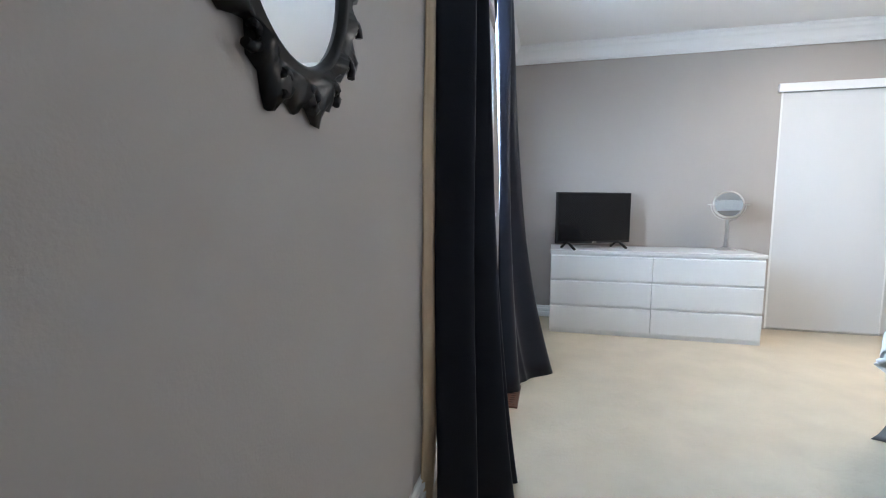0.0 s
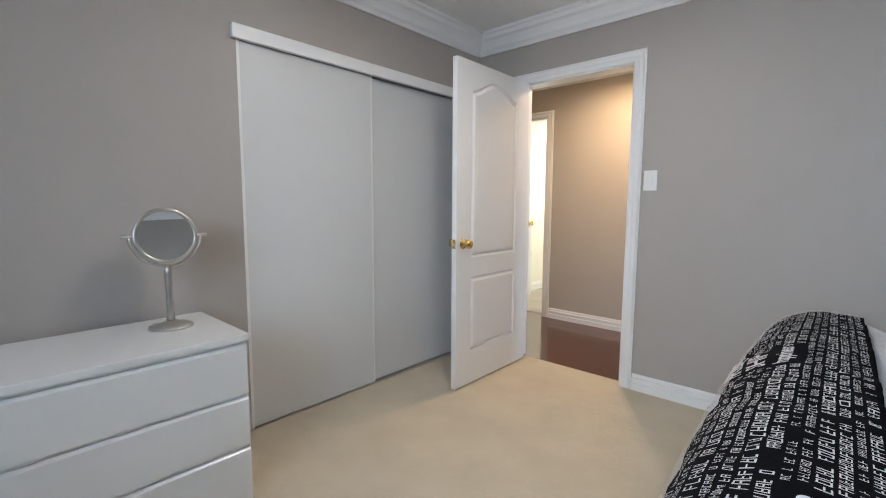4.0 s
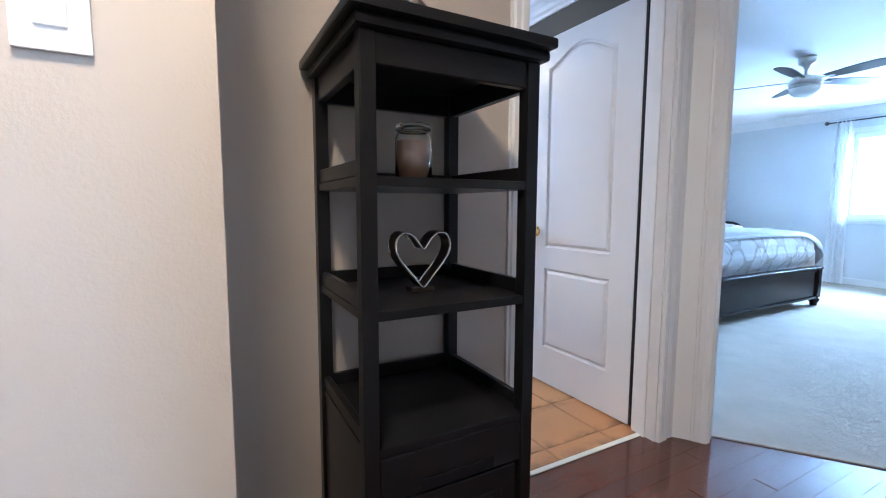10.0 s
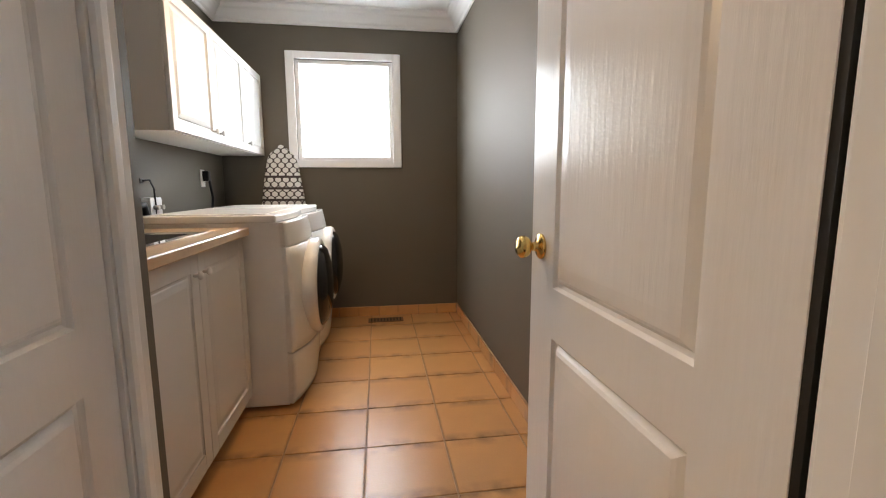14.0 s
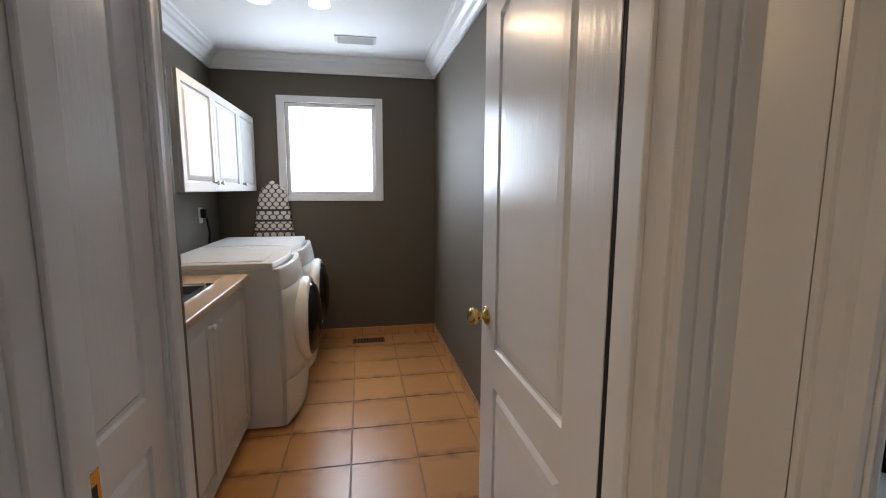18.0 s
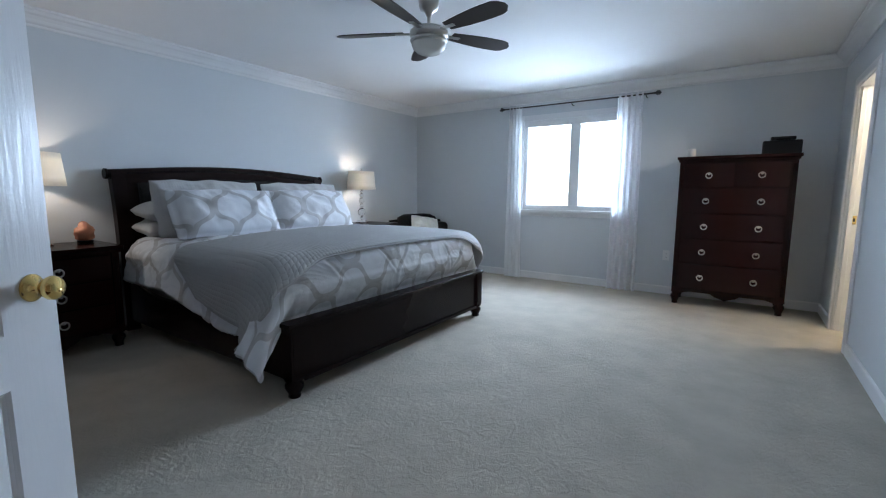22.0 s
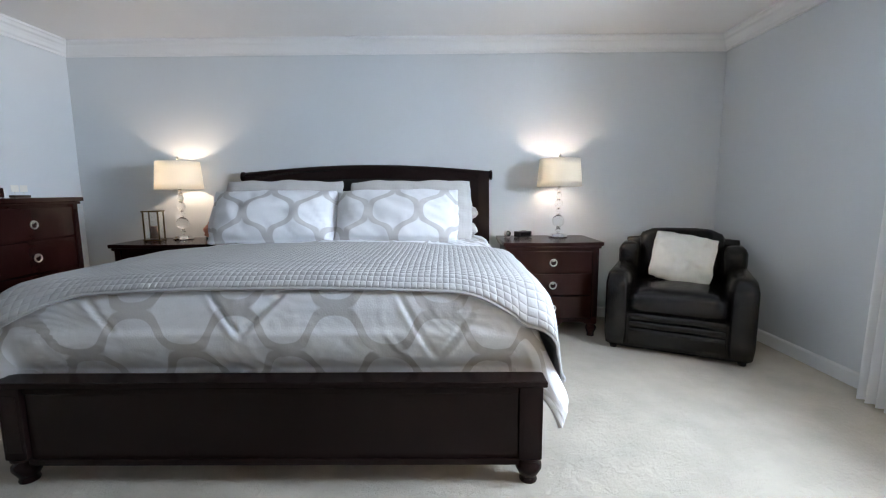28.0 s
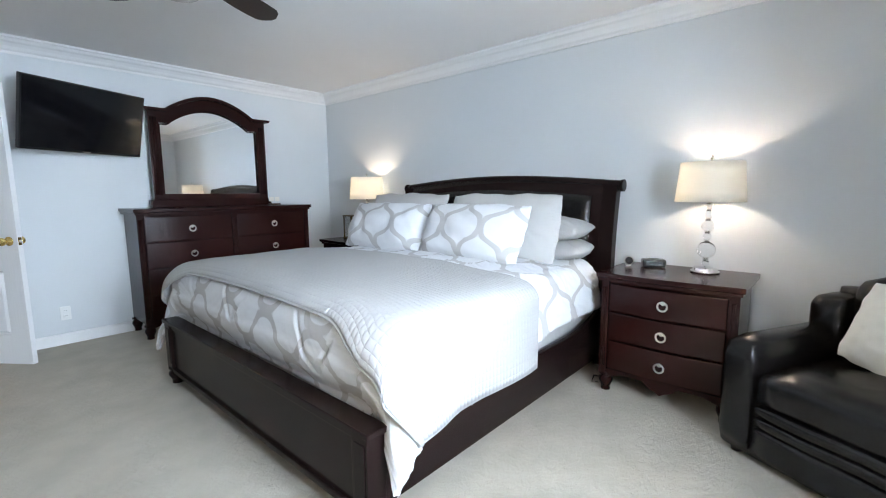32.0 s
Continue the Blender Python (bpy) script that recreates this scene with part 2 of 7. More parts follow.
def cloth(name, base, lines=None, w=0.34, h=0.44, band=0.017, waffle=0.0, rough=0.85, shift=(0, 0), wrinkle=0.0, dots=0.0, stripes=0.0, deep=0.005):
    """Woven cloth by its own surface metres: an ogee lattice in a second colour, or small quilted squares."""
    m = mat(name, base, rough, vary=0.03, scale=9, bump=0.2, bump_scale=130, wrinkle=wrinkle, wrinkle_scale=6)
    n, l = m.node_tree.nodes, m.node_tree.links
    b = n["Principled BSDF"]
    uv = n.new("ShaderNodeUVMap")
    uv.uv_map = "metres"
    sep = n.new("ShaderNodeSeparateXYZ")
    l.new(uv.outputs[0], sep.inputs[0])

    def math_node(op, a, bb=None, c=None):
        q = n.new("ShaderNodeMath")
        q.operation = op
        for k, v in enumerate((a, bb, c)):
            if v is None:
                continue
            if isinstance(v, (int, float)):
                q.inputs[k].default_value = v
            else:
                l.new(v, q.inputs[k])
        return q.outputs[0]

    x, y = math_node("ADD", sep.outputs[0], shift[0]), math_node("ADD", sep.outputs[1], shift[1])
    if lines:
        px = math_node("DIVIDE", math_node("PINGPONG", x, w / 2), w / 2)
        py = math_node("DIVIDE", math_node("PINGPONG", y, h / 2), h / 2)
        ax, ay = math_node("MULTIPLY", px, math.pi), math_node("MULTIPLY", py, math.pi)
        full = math.tanh(2.1)
        bulb_ = math_node("DIVIDE", math_node("TANH", math_node("MULTIPLY", math_node("COSINE", ay), 2.1)), full)
        level = math_node("ABSOLUTE", math_node("ADD", math_node("COSINE", ax), bulb_))
        keep = math_node("MULTIPLY", bulb_, full)
        grow = math_node("MULTIPLY_ADD", math_node("MULTIPLY", keep, keep), -2.1 / full, 2.1 / full)
        gx_ = math_node("MULTIPLY", math_node("SINE", ax), 2 * math.pi / w)
        gy_ = math_node("MULTIPLY", math_node("MULTIPLY", math_node("SINE", ay), grow), 2 * math.pi / h)
        steep = math_node("SQRT", math_node("MULTIPLY_ADD", gx_, gx_, math_node("MULTIPLY_ADD", gy_, gy_, 2.0)))
        d = math_node("DIVIDE", level, steep)
        edge = n.new("ShaderNodeMapRange")
        edge.inputs["From Min"].default_value, edge.inputs["From Max"].default_value = band * 1.12, band * 0.92
        l.new(d, edge.inputs["Value"])
        mark = edge.outputs[0]
        if dots:
            ix, iy = math_node("SUBTRACT", 1.0, px), math_node("SUBTRACT", 1.0, py)
            r1 = math_node("SQRT", math_node("MULTIPLY_ADD", ix, ix, math_node("MULTIPLY", py, py)))
            r2 = math_node("SQRT", math_node("MULTIPLY_ADD", px, px, math_node("MULTIPLY", iy, iy)))
            mark = math_node("MAXIMUM", mark, math_node("LESS_THAN", math_node("MINIMUM", r1, r2), dots))
        if stripes:
            low = math_node("LESS_THAN", y, stripes)
            band_ = math_node("LESS_THAN", math_node("PINGPONG", y, 0.045), 0.009)
            mark = math_node("MAXIMUM", mark, math_node("MULTIPLY", low, band_))
        mix = n.new("ShaderNodeMix")
        mix.data_type = "RGBA"
        l.new(mark, mix.inputs["Factor"])
        l.new(b.inputs["Base Color"].links[0].from_socket, mix.inputs["A"])
        mix.inputs["B"].default_value = (*lines, 1)
        l.new(mix.outputs["Result"], b.inputs["Base Color"])
    if waffle:
        sx = math_node("ABSOLUTE", math_node("SINE", math_node("MULTIPLY", x, math.pi / waffle)))
        sy = math_node("ABSOLUTE", math_node("SINE", math_node("MULTIPLY", y, math.pi / waffle)))
        hgt = math_node("POWER", math_node("MULTIPLY", sx, sy), 0.45)
        bp = n.new("ShaderNodeBump")
        bp.inputs["Strength"].default_value, bp.inputs["Distance"].default_value = 1.0, deep
        l.new(hgt, bp.inputs["Height"])
        l.new(b.inputs["Normal"].links[0].from_socket, bp.inputs["Normal"])
        l.new(bp.outputs[0], b.inputs["Normal"])
    return m


OGEE = cloth("ogee_printed_cotton", (0.71, 0.72, 0.74), (0.49, 0.48, 0.48), 0.345, 0.385, 0.0155, wrinkle=0.12)
WAFFLE = cloth("grey_quilted_cotton", (0.43, 0.425, 0.42), waffle=0.025, deep=0.0038)
RIBBED = cloth("grey_ribbed_cotton", (0.50, 0.49, 0.48), waffle=0.02, deep=0.0006)
LACE = cloth("black_and_grey_damask", (0.30, 0.30, 0.32), (0.03, 0.03, 0.034), 0.046, 0.062, 0.0052)
BOARD_CLOTH = cloth("ironing_cover_print", (0.70, 0.68, 0.64), (0.06, 0.045, 0.04), 0.058, 0.074, 0.0034, dots=0.22, stripes=1.20)


def sheer(name, colour, keep, through_part=0.5):
    m = bpy.data.materials.new(name)
    m.use_nodes = True
    n, l = m.node_tree.nodes, m.node_tree.links
    b = n["Principled BSDF"]
    b.inputs["Base Color"].default_value = (*colour, 1)
    b.inputs["Roughness"].default_value = 0.9
    tr, tl = n.new("ShaderNodeBsdfTransparent"), n.new("ShaderNodeBsdfTranslucent")
    tl.inputs[0].default_value = (*colour, 1)
    a1, a2 = n.new("ShaderNodeMixShader"), n.new("ShaderNodeMixShader")
    a1.inputs[0].default_value, a2.inputs[0].default_value = through_part, keep
    l.new(b.outputs[0], a1.inputs[1])
    l.new(tl.outputs[0], a1.inputs[2])
    l.new(tr.outputs[0], a2.inputs[1])
    l.new(a1.outputs[0], a2.inputs[2])
    l.new(a2.outputs[0], n["Material Output"].inputs[0])
    return m


VOILE = sheer("white_sheer_voile", (0.93, 0.94, 0.95), 0.92)
SHADE_ON = sheer("linen_lamp_shade", (0.92, 0.89, 0.82), 1.0, 0.62)
SLAT = sheer("white_vinyl_slat", (0.95, 0.95, 0.96), 1.0, 0.85)


def pieces_mat(name, colours, rough, scale, stretch, bump=0.1, coat=0.0):
    """A material whose tone differs from piece to piece."""
    m = mat(name, colours[0], rough, scale=scale, stretch=stretch, vary=0.12, bump=bump, coat=coat)
    n, l = m.node_tree.nodes, m.node_tree.links
    b = n["Principled BSDF"]
    info = n.new("ShaderNodeObjectInfo")
    mix = n.new("ShaderNodeMix")
    mix.data_type, mix.blend_type = "RGBA", "MIX"
    ramp = n.new("ShaderNodeMath")
    ramp.operation = "MULTIPLY"
    ramp.inputs[1].default_value = 0.6
    l.new(info.outputs["Random"], ramp.inputs[0])
    l.new(ramp.outputs[0], mix.inputs["Factor"])
    l.new(b.inputs["Base Color"].links[0].from_socket, mix.inputs["A"])
    mix.inputs["B"].default_value = (*colours[1], 1)
    l.new(mix.outputs["Result"], b.inputs["Base Color"])
    return m


PLANK = pieces_mat("cherry_hardwood_board", ((0.095, 0.026, 0.011), (0.045, 0.013, 0.007)), 0.20, 5, (9, 1, 9), 0.05, 0.35)
TILE = pieces_mat("terracotta_tile", ((0.58, 0.295, 0.108), (0.44, 0.195, 0.066)), 0.30, 7, (1, 1, 1), 0.10)
GROUT = mat("sandy_grout", (0.34, 0.215, 0.125), 0.9, vary=0.2, scale=20)


def smudge_edges(m, size, colour):
    """Broken dark smoky marks fired into the tile near its rims, and cloudy mottling."""
    n, l = m.node_tree.nodes, m.node_tree.links
    b = n["Principled BSDF"]
    co, info = n.new("ShaderNodeTexCoord"), n.new("ShaderNodeObjectInfo")
    sep = n.new("ShaderNodeSeparateXYZ")
    l.new(co.outputs["Object"], sep.inputs[0])

    def op(kind, a, c):
        q = n.new("ShaderNodeMath")
        q.operation = kind
        for k, v in enumerate((a, c)):
            if isinstance(v, (int, float)):
                q.inputs[k].default_value = v
            else:
                l.new(v, q.inputs[k])
        return q.outputs[0]

    ex = op("PINGPONG", sep.outputs[0], size / 2)
    ey = op("PINGPONG", sep.outputs[1], size / 2)
    near = n.new("ShaderNodeMapRange")
    near.inputs["From Min"].default_value, near.inputs["From Max"].default_value = 0.0, 0.06
    near.inputs["To Min"].default_value, near.inputs["To Max"].default_value = 1.0, 0.0
    l.new(op("MINIMUM", op("ADD", op("MULTIPLY", ey, 3.0), 0.02), ex), near.inputs["Value"])
    off = n.new("ShaderNodeVectorMath")
    l.new(co.outputs["Object"], off.inputs[0])
    l.new(op("MULTIPLY", info.outputs["Random"], 37.0), off.inputs[1])
    cloud = n.new("ShaderNodeTexNoise")
    cloud.inputs["Scale"].default_value, cloud.inputs["Detail"].default_value = 11, 5
    l.new(off.outputs[0], cloud.inputs["Vector"])
    cut = n.new("ShaderNodeMapRange")
    cut.inputs["From Min"].default_value, cut.inputs["From Max"].default_value = 0.38, 0.66
    l.new(cloud.outputs[0], cut.inputs["Value"])
    mix = n.new("ShaderNodeMix")
    mix.data_type = "RGBA"
    l.new(op("MULTIPLY", op("MULTIPLY", near.outputs[0], cut.outputs[0]), 0.8), mix.inputs["Factor"])
    l.new(b.inputs["Base Color"].links[0].from_socket, mix.inputs["A"])
    mix.inputs["B"].default_value = (*colour, 1)
    l.new(mix.outputs["Result"], b.inputs["Base Color"])


smudge_edges(TILE, 0.333, (0.10, 0.045, 0.02))

# ---- mesh tools ----
def box(bm, x0, y0, z0, x1, y1, z1, bevel=0.0, seg=2):
    r = bmesh.ops.create_cube(bm, size=1)
    m = Matrix.LocRotScale(((x0 + x1) / 2, (y0 + y1) / 2, (z0 + z1) / 2), None, (abs(x1 - x0), abs(y1 - y0), abs(z1 - z0)))
    bmesh.ops.transform(bm, matrix=m, verts=r["verts"])
    if bevel:
        es = list({e for v in r["verts"] for e in v.link_edges})
        bmesh.ops.bevel(bm, geom=es, offset=bevel, segments=seg, affect="EDGES", profile=0.7)
    return bm


def lathe(bm, profile, seg=24, at=(0, 0, 0), turn=None):
    """Turns (radius, height) pairs about z."""
    rings = []
    m = Matrix.Translation(at) @ (turn or Matrix())
    for r, z in profile:
        rings.append([bm.verts.new(m @ Vector((r * math.cos(2 * math.pi * k / seg), r * math.sin(2 * math.pi * k / seg), z))) for k in range(seg)])
    for a, b in zip(rings, rings[1:]):
        for k in range(seg):
            bm.faces.new((a[k], a[(k + 1) % seg], b[(k + 1) % seg], b[k])).smooth = True
    bm.faces.new(list(reversed(rings[0])))
    bm.faces.new(rings[-1])
    return bm


def cyl(bm, p, q, r, seg=16, r2=None):
    p, q = Vector(p), Vector(q)
    turn = (q - p).to_track_quat("Z", "Y").to_matrix().to_4x4()
    return lathe(bm, [(r, 0), (r2 if r2 is not None else r, (q - p).length)], seg, p, turn)


def tube(bm, pts, r, seg=8, closed=False):
    pts = [Vector(p) for p in pts]
    rings = []
    n = len(pts)
    up = Vector((0.13, 0.21, 0.97)).normalized()
    for i, p in enumerate(pts):
        a = pts[i - 1] if (i or closed) else p
        b = pts[(i + 1) % n] if (i < n - 1 or closed) else p
        d = (b - a).normalized()
        u = d.cross(up).normalized()
        v = u.cross(d)
        rings.append([bm.verts.new(p + r * (math.cos(2 * math.pi * k / seg) * u + math.sin(2 * math.pi * k / seg) * v)) for k in range(seg)])
    pairs = list(zip(rings, rings[1:])) + ([(rings[-1], rings[0])] if closed else [])
    for a, b in pairs:
        for k in range(seg):
            bm.faces.new((a[k], a[(k + 1) % seg], b[(k + 1) % seg], b[k])).smooth = True
    if not closed:
        bm.faces.new(list(reversed(rings[0])))
        bm.faces.new(rings[-1])
    return bm


def extrude(bm, outline, vec, smooth=False):
    """A closed outline of points, drawn along vec into a solid."""
    vec = Vector(vec)
    a = [bm.verts.new(Vector(p)) for p in outline]
    b = [bm.verts.new(Vector(p) + vec) for p in outline]
    n = len(a)
    for k in range(n):
        f = bm.faces.new((a[k], a[(k + 1) % n], b[(k + 1) % n], b[k]))
        f.smooth = smooth
    bm.faces.new(list(reversed(a)))
    bm.faces.new(b)
    return bm


def surface(bm, fn, nu, nv, thick=0.0):
    """A sheet of points fn(u, v), 0..1, smooth, with a thickness along its normals."""
    g = [[Vector(fn(i / nu, j / nv)) for j in range(nv + 1)] for i in range(nu + 1)]
    top = [[bm.verts.new(p) for p in row] for row in g]
    for i in range(nu):
        for j in range(nv):
            bm.faces.new((top[i][j], top[i + 1][j], top[i + 1][j + 1], top[i][j + 1])).smooth = True
    if thick:
        low = []
        for i in range(nu + 1):
            row = []
            for j in range(nv + 1):
                du = g[min(i + 1, nu)][j] - g[max(i - 1, 0)][j]
                dv = g[i][min(j + 1, nv)] - g[i][max(j - 1, 0)]
                row.append(bm.verts.new(g[i][j] - thick * du.cross(dv).normalized()))
            low.append(row)
        for i in range(nu):
            for j in range(nv):
                bm.faces.new((low[i][j], low[i][j + 1], low[i + 1][j + 1], low[i + 1][j])).smooth = True
        for i in range(nu):
            bm.faces.new((top[i][0], low[i][0], low[i + 1][0], top[i + 1][0]))
            bm.faces.new((top[i][nv], top[i + 1][nv], low[i + 1][nv], low[i][nv]))
        for j in range(nv):
            bm.faces.new((top[0][j], top[0][j + 1], low[0][j + 1], low[0][j]))
            bm.faces.new((top[nu][j], low[nu][j], low[nu][j + 1], top[nu][j + 1]))
    return bm


def mesh(name, bm, material):
    bmesh.ops.recalc_face_normals(bm, faces=bm.faces)
    d = bpy.data.meshes.new(name)
    bm.to_mesh(d)
    bm.free()
    d.materials.append(material)
    return d


def solid(name, bm, material, label="", category="", kind="", group=""):
    """A top-level thing of one mesh."""
    return tagged(new(name, mesh(name, bm, material)), label, category, group, kind)


def thing(name, m, label, category, group="", kind=""):
    ob = new(name)
    ob.empty_display_size = 0.1
    ob.matrix_world = m
    return tagged(ob, label, category, group, kind)


def part(name, bm, material, parent, label=""):
    ob = new(name, mesh(name, bm, material))
    ob.parent = parent
    if label:
        ob["label"] = label
    return ob


def B():
    return bmesh.new()


def crease(bm):
    for f in bm.faces:
        f.smooth = False
    return bm


def moulding(bm, a, b, profile, side, cut=(0, 0)):
    """A straight moulding along the floor line a-b: profile of (out from the wall, height); side: the way out of the wall; cut: 1 mitres an inner corner, -1 an outer one."""
    a, b = Vector((*a, 0)), Vector((*b, 0))
    d = (b - a).normalized()
    s = Vector((*side, 0)).normalized()
    A = [bm.verts.new(a + s * o + d * o * cut[0] + Vector((0, 0, z))) for o, z in profile]
    Bv = [bm.verts.new(b + s * o - d * o * cut[1] + Vector((0, 0, z))) for o, z in profile]
    n = len(profile)
    for k in range(n):
        bm.faces.new((A[k], A[(k + 1) % n], Bv[(k + 1) % n], Bv[k]))
    bm.faces.new(A)
    bm.faces.new(list(reversed(Bv)))
    return bm


H = 2.44
def crown(d):
    """A crown moulding that comes d down the wall."""
    k = d / 0.105
    return [(x * (0.7 + 0.3 * k), H - (H - z) * k if H - z > 0.002 else z) for x, z in CROWN]


CROWN = [(0, H - 0.105), (0.012, H - 0.105), (0.016, H - 0.09), (0.03, H - 0.08), (0.042, H - 0.062), (0.06, H - 0.045), (0.078, H - 0.036), (0.088, H - 0.02), (0.1, H - 0.014), (0.1, H - 0.001), (0, H - 0.001)]
BASE = [(0, 0), (0.020, 0), (0.020, 0.042), (0.012, 0.047), (0.012, 0.053), (0.017, 0.058), (0.017, 0.077), (0.009, 0.083), (0.012, 0.090), (0.006, 0.104), (0, 0.104)]
FLAT = [(0, 0), (0.014, 0), (0.014, 0.085), (0.008, 0.095), (0, 0.098)]


def soften(bm, off=0.004, seg=2, angle=35):
    """Rounds the sharp edges of a solid."""
    bmesh.ops.recalc_face_normals(bm, faces=bm.faces)
    es = [e for e in bm.edges if len(e.link_faces) == 2 and e.calc_face_angle(0) > radians(angle)]
    bmesh.ops.bevel(bm, geom=es, offset=off, segments=seg, affect="EDGES", profile=0.7, clamp_overlap=True)
    return bm


def metres_uv(bm, of):
    """Writes cloth metres of (u, v) to each corner; of: vertex to (u, v)."""
    layer = bm.loops.layers.uv.new("metres")
    for f in bm.faces:
        for lp in f.loops:
            lp[layer].uv = of[lp.vert]
    return bm


def rumple(q, crumple, crease):
    """Height of a cloth's soft waves and sharper creases at q."""
    w = crumple * (noise.noise(q) + 0.5 * noise.noise(q * 2.3) + 0.35 * abs(noise.noise(q * 4.1)))
    if crease:
        s = q * 0.6 + Vector((noise.noise(q * 0.7 + Vector((7, 1, 2))), noise.noise(q * 0.7 + Vector((3, 8, 5))), 0)) * 1.1
        w += crease * (1 - abs(noise.noise(s * 1.3))) ** 5 - crease * 0.8 * (1 - abs(noise.noise(s * 2.1 + Vector((9, 4, 1))))) ** 7
    return w


def cloth_sheet(fn, x0, x1, y0, y1, nx, ny, thick, crumple=0.0, scale=4.0, seed=0.0, crease=0.0, rim=None, calm=None):
    """A cloth over a rectangle of its own metres, laid by fn(x, y), crumpled and creased; rim takes the points of its border."""
    bm = B()
    of = {}
    g = []
    for i in range(nx + 1):
        row = []
        for j in range(ny + 1):
            a, b = x0 + (x1 - x0) * i / nx, y0 + (y1 - y0) * j / ny
            row.append((Vector(fn(a, b)), (a, b)))
        g.append(row)
    layers = []
    for k, dep in enumerate((0.0, thick)):
        lay = []
        for i in range(nx + 1):
            row = []
            for j in range(ny + 1):
                p, ab = g[i][j]
                du = g[min(i + 1, nx)][j][0] - g[max(i - 1, 0)][j][0]
                dv = g[i][min(j + 1, ny)][0] - g[i][max(j - 1, 0)][0]
                n = du.cross(dv).normalized()
                q = Vector((ab[0] * scale + seed, ab[1] * scale, seed))
                w = rumple(q, crumple, crease) * (calm(*ab) if calm else 1.0)
                v = bm.verts.new(p + n * (w - dep))
                of[v] = ab
                row.append(v)
            lay.append(row)
        layers.append(lay)
    t, lo = layers
    if rim is not None:
        ij = [(i, 0) for i in range(nx)] + [(nx, j) for j in range(ny)] + [(i, ny) for i in range(nx, 0, -1)] + [(0, j) for j in range(ny, 0, -1)]
        rim.extend([(t[i][j].co + lo[i][j].co) / 2 for i, j in ij])
    for i in range(nx):
        for j in range(ny):
            bm.faces.new((t[i][j], t[i + 1][j], t[i + 1][j + 1], t[i][j + 1])).smooth = True
            bm.faces.new((lo[i][j], lo[i][j + 1], lo[i + 1][j + 1], lo[i + 1][j])).smooth = True
    for i in range(nx):
        bm.faces.new((t[i][0], lo[i][0], lo[i + 1][0], t[i + 1][0]))
        bm.faces.new((t[i][ny], t[i + 1][ny], lo[i + 1][ny], lo[i][ny]))
    for j in range(ny):
        bm.faces.new((t[0][j], t[0][j + 1], lo[0][j + 1], lo[0][j]))
        bm.faces.new((t[nx][j], lo[nx][j], lo[nx][j + 1], t[nx][j + 1]))
    return metres_uv(bm, of)


def bedding(name, material, label, category, hem, *args, **kw):
    """A spread cloth with a sewn hem of its own round it."""
    rim = []
    root = thing(name, Matrix(), label, category)
    part("cloth", cloth_sheet(*args, rim=rim, **kw), material, root)
    bm = tube(B(), rim, hem, 6, True)
    metres_uv(bm, {v: (0.17, 0.0) for v in bm.verts})
    part("hem", bm, material, root, "stitched hem")
    return root


def drape(a, b, rect, top, r=0.08, flare=0.12, limit=None):
    """Where the point (a, b) of a cloth lies that is spread over a box top and hangs down round it."""
    x0, y0, x1, y1 = rect
    cx, cy = min(max(a, x0), x1), min(max(b, y0), y1)
    ex, ey = a - cx, b - cy
    e = math.hypot(ex, ey)
    if e < 1e-6:
        return (a, b, top)
    nx, ny = ex / e, ey / e
    turn = r * math.pi / 2
    if e < turn:
        out, down = r * math.sin(e / r), r * (1 - math.cos(e / r))
    else:
        out, down = r + flare * (e - turn), r + (e - turn) * math.sqrt(1 - flare * flare)
    z = top - down
    if limit is not None:
        z = max(z, limit)
    return (cx + nx * out, cy + ny * out, z)


def pillow(w, h, t, seed=0.0, flange=0.0, n=40, crumple=1.0):
    """A stuffed pillow about its centre: w along x, h along y, t along z."""
    bm = B()
    of = {}
    lays = []
    for sg in (1, -1):
        lay = []
        for i in range(n + 1):
            row = []
            for j in range(n + 1):
                u, v = 2 * i / n - 1, 2 * j / n - 1
                f = 1 + flange
                au, av = min(1, abs(u) * f), min(1, abs(v) * f)
                k = max(0, (1 - au ** 3.2)) ** 0.5 * max(0, (1 - av ** 3.0)) ** 0.5
                q = Vector((u * 2.1 + seed, v * 2.1 * h / w * 1.4, seed))
                rim = max(au, av) ** 3
                fold = (1 - abs(noise.noise(Vector((u * 5 + 1.5 * v + seed, v * 1.6, seed + 3))))) ** 4
                z = sg * (t / 2 * k + 0.004) + sg * k * 0.020 * noise.noise(q * 1.6) * crumple + 0.012 * noise.noise(q) + sg * k * (0.25 + rim) * 0.024 * (fold - 0.4) * crumple
                wob = 0.012 * noise.noise(Vector((u * 3 + seed, v * 3, 4)))
                x = u * w / 2 * (1 - 0.005 * v ** 6 * abs(u) ** 3 + 0.02 * (1 - v * v) * abs(u)) + wob * abs(u)
                y = v * h / 2 * (1 - 0.015 * u ** 6 * abs(v) ** 3 + 0.035 * (1 - u * u) * abs(v)) + wob * abs(v)
                vert = bm.verts.new((x, y, z))
                of[vert] = (u * w / 2, v * h / 2)
                row.append(vert)
            lay.append(row)
        lays.append(lay)
    a, b = lays
    for i in range(n):
        for j in range(n):
            bm.faces.new((a[i][j], a[i + 1][j], a[i + 1][j + 1], a[i][j + 1])).smooth = True
            bm.faces.new((b[i][j], b[i][j + 1], b[i + 1][j + 1], b[i + 1][j])).smooth = True
    for i in range(n):
        for j in (0, n):
            bm.faces.new((a[i][j], a[i + 1][j], b[i + 1][j], b[i][j])).smooth = True
            bm.faces.new((a[j][i], b[j][i], b[j][i + 1], a[j][i + 1])).smooth = True
    return metres_uv(bm, of)


